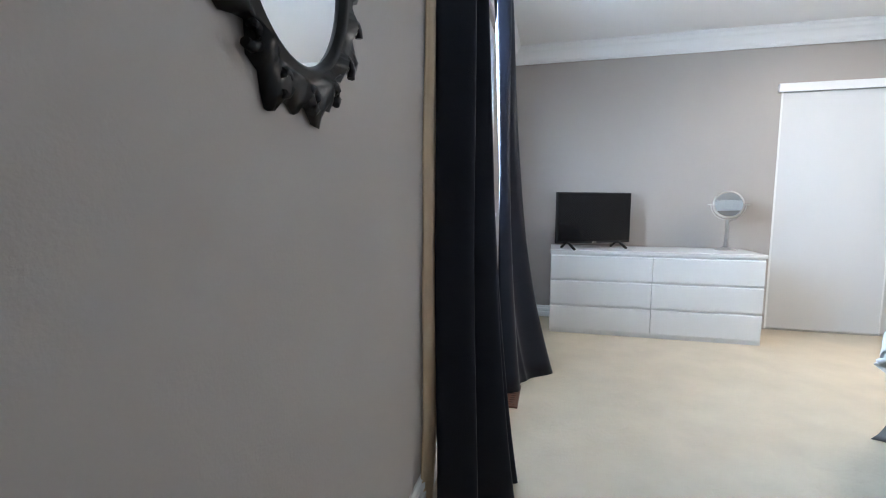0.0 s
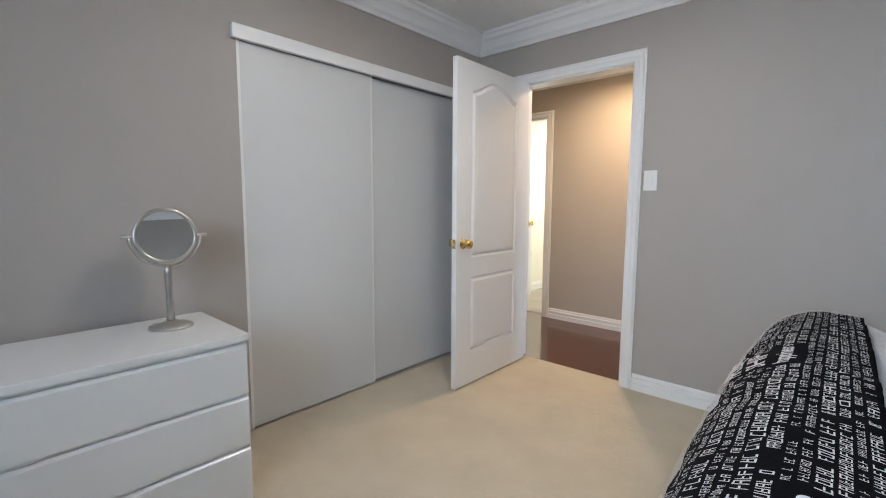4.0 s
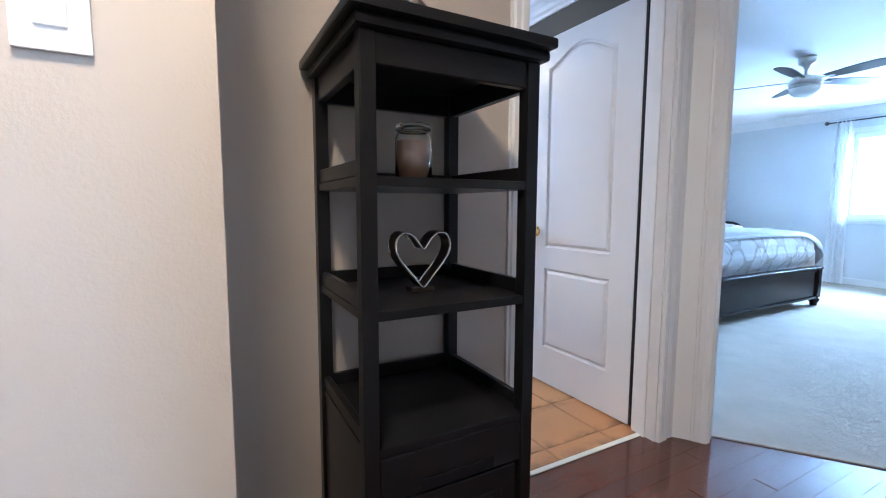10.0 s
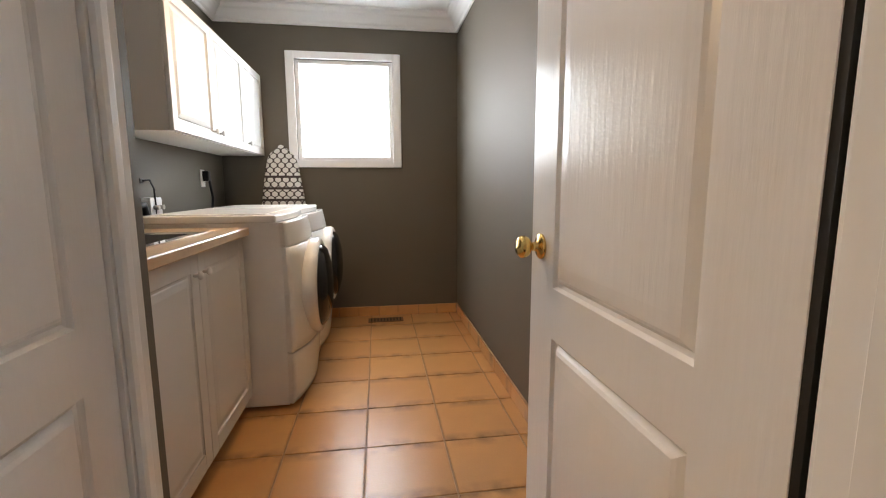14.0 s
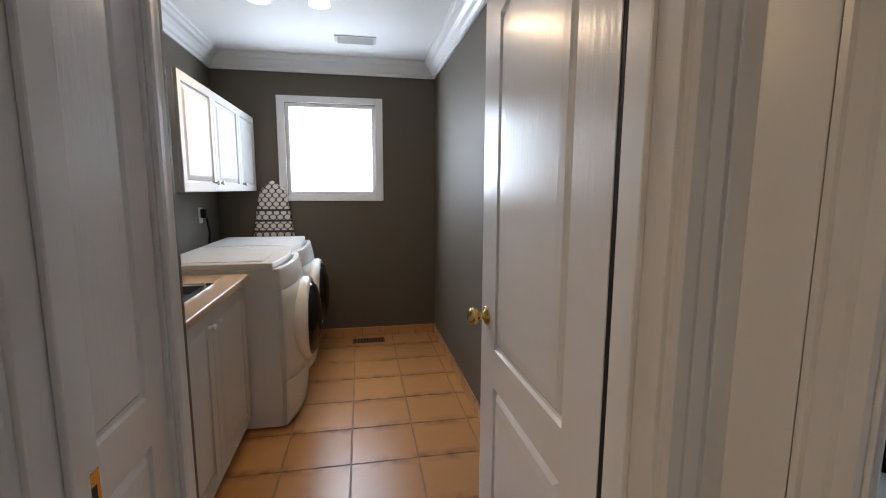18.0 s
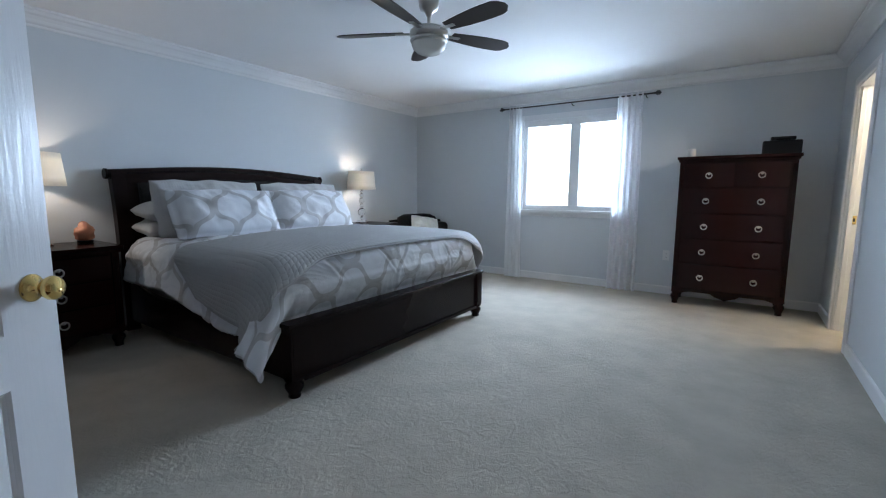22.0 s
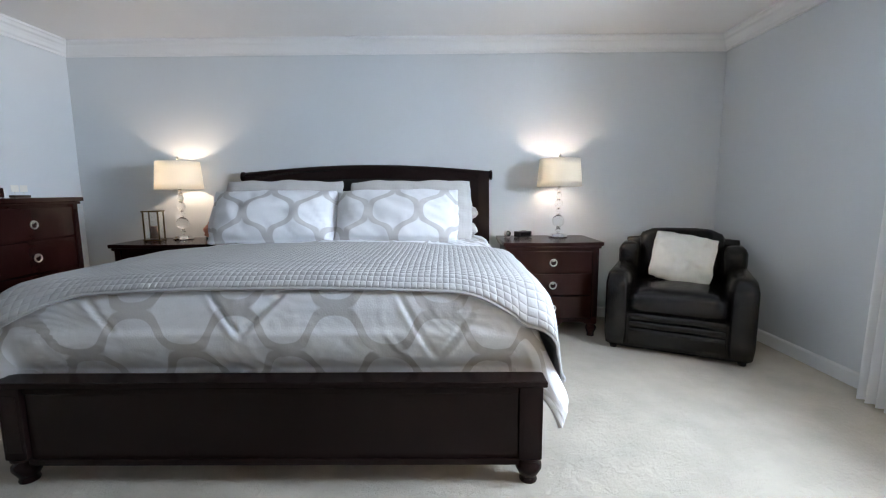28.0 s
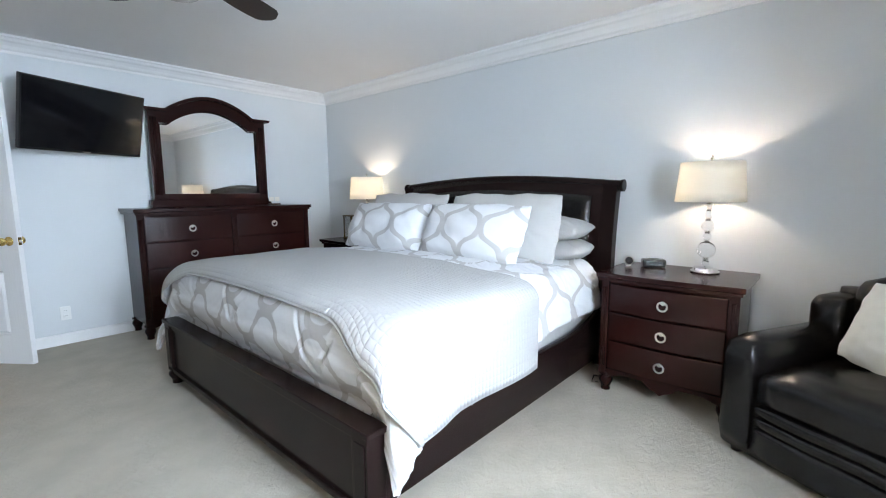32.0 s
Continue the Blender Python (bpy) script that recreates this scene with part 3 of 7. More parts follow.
def move(bm, m):
    bmesh.ops.transform(bm, matrix=m, verts=bm.verts)
    return bm


def ring_tube(bm, c, r, t, axis="y", seg=24, squash=1.0):
    pts = []
    for k in range(seg):
        a = 2 * math.pi * k / seg
        u, v = r * math.cos(a), r * math.sin(a) * squash
        pts.append((c[0] + u, c[1], c[2] + v) if axis == "y" else (c[0], c[1] + u, c[2] + v) if axis == "x" else (c[0] + u, c[1] + v, c[2]))
    return tube(bm, pts, t, 8, True)

# ---- setting ----
def wall(name, axis, face, back, lo, hi, material, holes=(), label="painted plaster wall", top=H):
    """A wall skin from face to back along an axis, lo to hi, with openings (from, to, bottom, top)."""
    bm = B()
    cuts = sorted(holes)
    pos = lo
    pieces = []
    for a, b, z0, z1 in cuts:
        if a > pos:
            pieces.append((pos, a, 0, top))
        if z0 > 0:
            pieces.append((a, b, 0, z0))
        if z1 < top:
            pieces.append((a, b, z1, top))
        pos = b
    if pos < hi:
        pieces.append((pos, hi, 0, top))
    for a, b, z0, z1 in pieces:
        if axis == "x":
            box(bm, min(face, back), a, z0, max(face, back), b, z1)
        else:
            box(bm, a, min(face, back), z0, b, max(face, back), z1)
    return solid(name, bm, material, label, "wall", "structure")


def slab(name, x0, y0, x1, y1, z0, z1, material, label, category):
    return solid(name, box(B(), x0, y0, z0, x1, y1, z1), material, label, category, "structure")


def run(name, pts, profile, material, label, category, closed=False, skip=()):
    """Moulding along a chain of floor points walked with the room on the left-hand side."""
    bm = B()
    n = len(pts)
    last = n if closed else n - 1
    for i in range(last):
        if i in skip:
            continue
        a, b = Vector(pts[i]), Vector(pts[(i + 1) % n])
        d = (b - a).normalized()
        s = (-d.y, d.x)

        def bend(j):
            if not closed and (j <= 0 or j >= n - 1):
                return 0
            p, q, r = Vector(pts[(j - 1) % n]), Vector(pts[j % n]), Vector(pts[(j + 1) % n])
            u, v = (q - p).normalized(), (r - q).normalized()
            return math.tan(math.atan2(u.x * v.y - u.y * v.x, u.dot(v)) / 2)

        ca = bend(i) if (i - 1) % n not in skip or bend(i) else 0
        cb = bend(i + 1)
        moulding(bm, a, b, profile, s, (ca, cb))
    return solid(name, bm, material, label, category, "structure")


# bedroom with the taupe walls
wall("wall_west", "x", -0.42, -0.54, -0.37, 4.29, TAUPE, [(1.72, 2.96, 0.98, 2.1)])
wall("wall_north", "y", 4.17, 4.29, -0.42, 3.64, TAUPE, [(1.76, 3.40, 0, 1.96)])
wall("wall_east", "x", 3.64, 3.70, -0.37, 4.29, TAUPE, [(2.98, 3.78, 0, 2.035)])
wall("wall_south", "y", -0.25, -0.37, -0.42, 3.64, TAUPE)
slab("floor", -0.54, -0.37, 3.71, 4.9, -0.1, 0.0, SAND_CARPET, "sand-coloured cut-pile carpet", "carpet")
slab("ceiling", -0.54, -0.37, 3.70, 4.9, H, H + 0.1, CEIL, "white painted ceiling", "ceiling")
run("crown_moulding", [(-0.42, -0.25), (3.64, -0.25), (3.64, 4.17), (-0.42, 4.17)], crown(0.14), TRIM, "white crown moulding", "moulding", True)
run("baseboard", [(3.64, 2.91), (3.64, -0.25)][::-1], BASE, TRIM, "white baseboard", "baseboard")
run("baseboard", [(3.64, 4.17), (3.64, 3.85)][::-1], BASE, TRIM, "white baseboard", "baseboard")
run("baseboard", [(1.70, 4.17), (-0.42, 4.17), (-0.42, -0.25), (3.64, -0.25)], BASE, TRIM, "white baseboard", "baseboard")
# closet behind the sliding doors
slab("wall_closet", 1.5, 4.80, 3.6, 4.9, 0, H, TAUPE, "painted closet wall", "wall")

# hall
DX, DY = -0.8, -0.6
NX, NY = 0.6, -0.8
CORNER = (5.40, 1.285)
wall("wall_west", "x", 3.76, 3.70, -0.1, 5.42, HALL_PAINT, [(2.98, 3.78, 0, 2.035)])
wall("wall_east", "x", 4.87, 4.99, 3.155, 5.42, HALL_PAINT, [(4.24, 4.97, 0, 2.035)])
wall("wall_alcove", "y", 3.155, 3.25, 4.99, 5.52, HALL_PAINT)
wall("wall_east", "x", 5.40, 5.46, 1.285, 3.155, HALL_PAINT, [(1.39, 2.20, 0, 2.035)])
wall("wall_north", "y", 5.30, 5.42, 3.76, 4.87, HALL_PAINT)


def slanted_wall(name, p, q, n0, n1, z0, z1, material):
    a, b, s = Vector((*p, z0)), Vector((*q, z0)), Vector((NX, NY, 0))
    return solid(name, extrude(B(), [a + s * n0, b + s * n0, b + s * n1, a + s * n1], (0, 0, z1 - z0)), material, "painted plaster wall", "wall", "structure")


def along(d):
    return (CORNER[0] + DX * d, CORNER[1] + DY * d)


DJ0, DJ1 = 0.145, 1.80
for n0, n1, m in ((0, 0.06, HALL_PAINT), (0.06, 0.12, BLUE_GREY)):
    slanted_wall("wall_diagonal", along(-0.1), along(DJ0), n0, n1, 0, H, m)
    slanted_wall("wall_diagonal", along(DJ1), along(2.35), n0, n1, 0, H, m)
    slanted_wall("wall_diagonal", along(DJ0), along(DJ1), n0, n1, 2.035, H, m)
HALL_FLOOR = slab("floor", 3.70, -0.2, 5.47, 5.42, -0.1, -0.016, GAP, "dark subfloor under the wooden boards", "floor")
solid("ceiling", extrude(B(), [(3.70, -0.12, H), (5.46, 1.2, H), (5.46, 3.2, H), (4.93, 3.2, H), (4.93, 5.42, H), (3.70, 5.42, H)], (0, 0, 0.1)), CEIL, "white painted ceiling", "ceiling", "structure")
run("crown_moulding", [(3.76, 0.056), (5.40, 1.285), (5.40, 3.155), (4.87, 3.155), (4.87, 5.30), (3.76, 5.30)], crown(0.125), TRIM, "white crown moulding", "moulding", True)
run("baseboard", [(5.40, 2.27), (5.40, 3.155), (4.87, 3.155), (4.87, 4.17)], BASE, TRIM, "white baseboard", "baseboard")
run("baseboard", [(3.76, 2.91), (3.76, 0.056)], BASE, TRIM, "white baseboard", "baseboard")
run("baseboard", [(4.87, 5.04), (4.87, 5.30), (3.76, 5.30), (3.76, 3.85)], BASE, TRIM, "white baseboard", "baseboard")

# laundry
wall("wall_west", "x", 5.52, 5.46, 1.05, 3.12, OLIVE, [(1.39, 2.20, 0, 2.035)])
wall("wall_south", "y", 1.15, 1.09, 5.52, 8.98, OLIVE)
wall("wall_north", "y", 3.00, 3.12, 5.52, 8.98, OLIVE)
wall("wall_east", "x", 8.86, 8.98, 1.15, 3.00, OLIVE, [(1.68, 2.43, 1.30, 2.07)])
wall("wall_closet", "y", 2.33, 2.41, 5.52, 6.24, OLIVE, [(5.62, 6.126, 0, 2.035)])
wall("wall_closet", "x", 6.24, 6.18, 2.41, 3.0, OLIVE)
LAUNDRY_FLOOR = slab("floor", 5.47, 1.05, 8.98, 3.12, -0.1, -0.0012, GROUT, "grout bed under the terracotta tiles", "floor")
slab("ceiling", 5.46, 1.05, 8.98, 3.12, H, H + 0.1, CEIL, "white painted ceiling", "ceiling")
run("crown_moulding", [(5.52, 1.15), (8.86, 1.15), (8.86, 3.0), (6.24, 3.0), (6.24, 2.33), (5.52, 2.33)], crown(0.128), TRIM, "white crown moulding", "moulding", True)

# bright room across the hall
wall("wall_east", "x", 7.10, 7.22, 3.25, 5.17, CREAM, [(3.6, 4.6, 1.0, 2.1)])
wall("wall_north", "y", 5.05, 5.17, 4.99, 7.10, CREAM)
wall("wall_south", "y", 3.25, 3.31, 4.99, 7.10, CREAM)
wall("wall_west", "x", 5.0, 4.985, 3.31, 5.05, CREAM, [(4.24, 4.97, 0, 2.035)])
slab("floor", 4.965, 3.17, 7.22, 5.17, -0.1, 0.0, CARPET, "pale beige carpet", "carpet")
slab("ceiling", 4.93, 3.12, 7.22, 5.17, H, H + 0.1, CEIL, "white painted ceiling", "ceiling")
run("baseboard", [(7.10, 3.31), (7.10, 5.05), (5.0, 5.05)], BASE, TRIM, "white baseboard", "baseboard")

# large bedroom with the blue-grey walls
EX, NY2, SY = 8.70, 0.90, -4.76
wall("wall_east", "x", EX, EX + 0.12, SY - 0.12, NY2 + 0.09, BLUE_GREY)
wall("wall_north", "y", NY2, 1.09, 5.575, EX, BLUE_GREY)
slab("wall_return", 5.435, 1.083, 5.575, 1.12, 0, H, BLUE_GREY, "painted plaster return behind the open door", "wall")
wall("wall_south", "y", SY, SY - 0.12, 3.57, EX, BLUE_GREY, [(5.62, 6.88, 0.94, 2.10)])
wall("wall_west", "x", 3.69, 3.53, SY, -2.07, BLUE_GREY, [(-4.10, -3.42, 0, 2.035)])
wall("wall_recess", "y", -2.07, -2.19, 2.3, 3.53, BLUE_GREY)
wall("wall_recess", "x", 2.3, 2.2, -2.19, -0.4, BLUE_GREY)
wall("wall_recess", "y", -0.38, -0.40, 2.3, 3.6, BLUE_GREY)
wall("wall_recess", "x", 3.6, 3.5, -0.40, -0.0, BLUE_GREY)
solid("floor", extrude(B(), [(2.2, -4.9, -0.094), (8.82, -4.9, -0.094), (8.82, 1.09, -0.094), (5.46, 1.09, -0.094), (5.46, 1.24, -0.094), (5.376, 1.177, -0.094), (3.5, -0.23, -0.094), (2.2, -0.4, -0.094)], (0, 0, 0.1)), CARPET, "cream cut-pile carpet", "carpet", "structure")
solid("ceiling", extrude(B(), [(2.2, -4.9, H), (8.82, -4.9, H), (8.82, 1.09, H), (5.46, 1.09, H), (5.46, 1.24, H), (3.5, -0.23, H), (2.2, -0.4, H)], (0, 0, 0.1)), CEIL, "white painted ceiling", "ceiling", "structure")
run("crown_moulding", [(3.69, SY), (EX, SY), (EX, NY2), (5.20, NY2), (3.6, -0.2), (3.6, -0.40), (2.3, -0.40), (2.3, -2.07), (3.69, -2.07)], crown(0.118), TRIM, "white crown moulding", "moulding", True)
run("baseboard", [(3.69, -4.17), (3.69, SY), (EX, SY), (EX, NY2), (5.60, NY2)], FLAT, TRIM, "white baseboard", "baseboard")
run("baseboard", [(2.3, -0.4), (2.3, -2.07), (3.69, -2.07), (3.69, -3.33)], FLAT, TRIM, "white baseboard", "baseboard")
# bathroom beyond the large bedroom's side door
wall("wall_bathroom", "x", 2.35, 2.25, SY, -2.19, CREAM)
wall("wall_bathroom", "y", SY, SY - 0.12, 2.25, 3.57, CREAM)

# ---- doors ----
def casing_profile(w=0.07, d=0.018):
    return [(0, 0), (0, d * 0.55), (w * 0.12, d * 0.6), (w * 0.2, d * 0.95), (w * 0.5, d * 0.8), (w * 0.62, d), (w * 0.9, d), (w, d * 0.7), (w, 0)]


def door_frame(name, p, ux, uy, width, depth, sides=(1, 1), height=2.035, stop=True, plate=None, opens=None, label="white moulded door casing and jamb"):
    """p: the floor point of one jamb on the front face; (ux, uy): the way along the opening; the wall's depth lies to the right of it."""
    m = Matrix(((ux, uy, 0, p[0]), (uy, -ux, 0, p[1]), (0, 0, 1, 0), (0, 0, 0, 1)))
    root = thing(name, Matrix(), label, "door frame", kind="structure")

    def put(n, bm, material=TRIM, lab=""):
        bmesh.ops.transform(bm, matrix=m, verts=bm.verts)
        return part(n, bm, material, root, lab)

    t = 0.015
    put("jamb", box(B(), 0, -0.002, 0, t, depth + 0.002, height, 0.001, 1))
    put("jamb", box(B(), width - t, -0.002, 0, width, depth + 0.002, height, 0.001, 1))
    put("head", box(B(), t, -0.002, height - t, width - t, depth + 0.002, height, 0.001, 1))
    if stop:
        s0, s1 = depth * 0.35, depth * 0.35 + 0.035
        if opens is not None:
            g = 1 if depth > 0 else -1
            s0 = g * 0.038 if opens == 0 else depth - g * 0.038
            s1 = s0 + g * 0.035 * (1 if opens == 0 else -1)
        put("stop", box(B(), t, s0, 0, t + 0.011, s1, height - t, 0.002, 1))
        put("stop", box(B(), width - t - 0.011, s0, 0, width - t, s1, height - t, 0.002, 1))
    prof = casing_profile()
    w = 0.07
    sg_d = 1 if depth > 0 else -1
    for k, (face, way) in enumerate(((0.0, -sg_d), (depth, sg_d))):
        if not sides[k]:
            continue
        e = 0.006
        for x0, sg in ((e, -1), (width - e, 1)):
            bm = extrude(B(), [(x0 + sg * (w - a), face + way * b, 0) for a, b in prof], (0, 0, height + w - e))
            for v in bm.verts:
                if v.co.z > 1:
                    v.co.z = height - e + abs(v.co.x - x0)
            put("casing", bm)
        bm = extrude(B(), [(e, face + way * b, height - e + (w - a)) for a, b in prof], (width - 2 * e, 0, 0))
        for v in bm.verts:
            h = v.co.z - (height - e)
            v.co.x += -h if v.co.x < width / 2 else h
        put("casing", bm)
    if plate:
        xs, z, y0 = plate
        x = t + 0.001 if xs == 0 else width - t - 0.003
        put("strike_plate", box(B(), x, y0, z - 0.035, x + 0.002, y0 + 0.03, z + 0.035, 0.0008, 1), BRASS, "worn brass strike plate")
        put("strike_hole", box(B(), x - 0.0005, y0 + 0.008, z - 0.014, x + 0.0026, y0 + 0.02, z + 0.014), GAP)
    return root


def knob_profile():
    return [(0.0, 0.0), (0.033, 0.0), (0.033, 0.004), (0.028, 0.008), (0.014, 0.012), (0.011, 0.022), (0.013, 0.03), (0.024, 0.036), (0.029, 0.046), (0.028, 0.056), (0.02, 0.064), (0.0, 0.066)]


def panel_ring(bm, x0, x1, z0, z1, y, out, arch=0.0, w=0.03):
    """A raised moulding round a door panel and a slightly raised field, the top an arch if wanted."""
    def outline(inset, n=14):
        a, b, c, d = x0 + inset, x1 - inset, z0 + inset, z1 - inset
        pts = [(a, c), (b, c)]
        if not arch:
            return pts + [(b, d)] + [(b + (a - b) * k / n, d) for k in range(1, n)] + [(a, d)]
        rise = arch
        top = []
        for k in range(n + 1):
            u = k / n
            s = 0.5 - 0.5 * math.cos(2 * math.pi * u)
            top.append((b + (a - b) * u, d - rise + rise * s ** 0.8))
        return pts + top

    levels = [(0.0, 0.0), (w * 0.2, -0.009), (w * 0.45, -0.0125), (w * 0.75, -0.004), (w, 0.0005), (w + 0.03, 0.002)]
    loops = [[bm.verts.new((x, y + out * dep, z)) for x, z in outline(ins)] for ins, dep in levels]
    for a, b in zip(loops, loops[1:]):
        n = len(a)
        for k in range(n):
            bm.faces.new((a[k], a[(k + 1) % n], b[(k + 1) % n], b[k]))
    bm.faces.new(loops[-1])
    return outline(0.0)


def leaf_face(bm, w, h, y, out, panels):
    """One moulded face of a door leaf: a flat skin with recessed panels let into it."""
    rings = []
    for x0, x1, z0, z1, arch in panels:
        rings.append(panel_ring(bm, x0, x1, z0, z1, y, out, arch))
    px0, px1 = panels[0][0], panels[0][1]

    def quad(a, b, c, d):
        bm.faces.new([bm.verts.new((x, y, z)) for x, z in (a, b, c, d)])

    quad((0, 0), (px0, 0), (px0, h), (0, h))
    quad((px1, 0), (w, 0), (w, h), (px1, h))
    zs = [0] + [v for p in panels for v in (p[2], p[3])] + [h]
    for k in range(0, len(zs) - 2, 2):
        quad((px0, zs[k]), (px1, zs[k]), (px1, zs[k + 1]), (px0, zs[k + 1]))
    top = rings[-1][2:]
    z1 = panels[-1][3]
    for (xa, za), (xb, zb) in zip(top, top[1:]):
        bm.faces.new([bm.verts.new((x, y, z)) for x, z in ((xa, za), (xb, zb), (xb, h), (xa, h))])
    return bm


def door_leaf(name, m, w, label, knob=0.93, h=2.02, flip=False, hinges=True, knob_on=True, gap_strip=False):
    """A two-panel door, hinged at its own z axis, lying along +x, its thickness along +y; arched upper panel."""
    root = thing(name, m, label, "door", kind="structure")
    t = 0.035
    st = 0.145 if w > 0.6 else 0.10
    panels = [(st, w - st, 0.222, 0.70, 0.0), (st, w - st, 0.825, h - 0.085, 0.085)]
    bm = B()
    leaf_face(bm, w, h, 0, -1, panels)
    leaf_face(bm, w, h, t, 1, panels)
    for a, b in (((0, 0), (w, 0)), ((0, h), (w, h))):
        bm.faces.new([bm.verts.new(v) for v in ((a[0], 0, a[1]), (b[0], 0, b[1]), (b[0], t, b[1]), (a[0], t, a[1]))])
    for x in (0, w):
        bm.faces.new([bm.verts.new(v) for v in ((x, 0, 0), (x, 0, h), (x, t, h), (x, t, 0))])
    bmesh.ops.remove_doubles(bm, verts=bm.verts, dist=0.0005)
    bmesh.ops.transform(bm, matrix=Matrix.Translation((0, 0, 0.012)), verts=bm.verts)
    part("leaf", bm, DOOR_PAINT, root)
    if knob_on:
        for y, rx in ((0, 90), (t, -90)):
            part("knob", lathe(B(), knob_profile(), 24, (w - 0.065, y, knob), Euler((radians(rx), 0, 0)).to_matrix().to_4x4()), BRASS, root, "polished brass door knob")
        part("latch_plate", box(B(), w, t / 2 - 0.012, knob - 0.028, w + 0.0015, t / 2 + 0.012, knob + 0.028, 0.0005, 1), BRASS, root, "small brass latch plate")
        part("latch", box(B(), w, t / 2 - 0.006, knob - 0.009, w + 0.011, t / 2 + 0.006, knob + 0.009, 0.002, 1), STEEL, root)
    if gap_strip:
        # No real seal: a black strip paints the dark of the hinge gap.
        part("hinge_gap_strip", box(B(), -0.011, 0.005, 0.015, -0.0005, t - 0.002, h), GAP, root, "black strip standing in for the shade of the hinge gap")
    if hinges:
        for z in (0.25, 1.05, 1.83):
            part("hinge", cyl(B(), (-0.004, t if flip else 0, z - 0.045), (-0.004, t if flip else 0, z + 0.045), 0.006, 10), BRASS, root)
    return root


door_frame("door_frame_1", (3.64, 3.78), 0, -1, 0.80, -0.12, plate=(1, 0.93, -0.034), opens=0)
door_frame("door_frame_2", (4.87, 4.24), 0, 1, 0.73, 0.12)
door_frame("door_frame_3", (5.40, 1.39), 0, 1, 0.81, 0.12, plate=(1, 0.93, 0.086), opens=1)
door_frame("door_frame_4", along(DJ1), -DX, -DY, DJ1 - DJ0, 0.12)
door_frame("door_frame_5", (3.69, -4.10), 0, 1, 0.68, -0.16, plate=(0, 0.95, -0.08))
door_frame("door_frame_6", (5.62, 2.33), 1, 0, 0.506, -0.08, (1, 0), stop=False)
door_leaf("door_1", pose(3.634, 3.75, 0, 0, 0, 180.3), 0.80, "white two-panel door standing open, with a brass knob")
door_leaf("door_2", pose(5.02, 4.955, 0, 0, 0, -4.5), 0.71, "white two-panel door open into the bright room", flip=True)
door_leaf("door_3", pose(5.552, 1.362, 0, 0, 0, 0.6), 0.765, "glossy white two-panel laundry door standing open", gap_strip=True)
door_leaf("door_4", pose(5.327, 1.101, 0, 0, 0, -53), 0.78, "white two-panel bedroom door standing open, brass knob", flip=True, gap_strip=True)
solid("corner_trim", soften(box(B(), 5.389, 1.289, 0.0, 5.3995, 1.325, 2.10), 0.003), TRIM, "white flat trim filling the corner beside the laundry door", "trim", "structure")
# The joint's shade is put in as a solid black strip.
solid("corner_gap_strip", box(B(), 5.3925, 1.2815, 0.0, 5.3995, 1.2885, 2.10), GAP, "black strip standing in for the shaded joint between the two door trims", "trim", "structure")
p0, p1 = Vector((*along(0.004), 0)), Vector((*along(DJ0 - 0.065), 0))
n0 = Vector((-NX, -NY, 0)) * 0.011
solid("corner_trim", soften(extrude(B(), [p0, p1, p1 + n0, p0 + n0], (0, 0, 2.10)), 0.003), TRIM, "white flat trim filling the corner beside the bedroom door", "trim", "structure")
door_leaf("door_5", pose(6.108, 2.378, 0, 0, 0, 180), 0.47, "narrow white panelled closet door, shut", knob_on=False, hinges=False)

# ---- large bedroom: case furniture ----
def bowed(w, z0, z1, x0, y, bow, t):
    """A drawer front bowed outwards in plan, with rounded edges."""
    n = 14
    front = [(x0 + w * k / n, y - bow * math.sin(math.pi * k / n), z0) for k in range(n + 1)]
    back = [(x0 + w, y + t, z0), (x0, y + t, z0)]
    return soften(extrude(B(), front + back, (0, 0, z1 - z0)), 0.006, 2, 40)


def ring_pull(parent, x, y, z, s=1.0):
    r = part("pull", lathe(B(), [(0, 0), (0.013 * s, 0), (0.012 * s, 0.004), (0.006 * s, 0.007), (0.006 * s, 0.014), (0, 0.016)], 14, (x, y, z + 0.016 * s), Euler((radians(90), 0, 0)).to_matrix().to_4x4()), STEEL, parent, "brushed nickel ring pull")
    bm = ring_tube(B(), (x, y - 0.011, z), 0.0255 * s, 0.0054 * s, "y", 22)
    part("ring", bm, STEEL, r)


def turned_foot(bm, x, y, h, r):
    return lathe(bm, [(r * 0.62, 0), (r * 0.7, h * 0.1), (r * 0.62, h * 0.22), (r * 0.72, h * 0.3), (r * 1.02, h * 0.55), (r * 1.0, h * 0.7), (r * 0.72, h * 0.8), (r * 0.72, h * 0.86), (r * 1.0, h * 0.9), (r * 1.0, h)], 18, (x, y, 0))


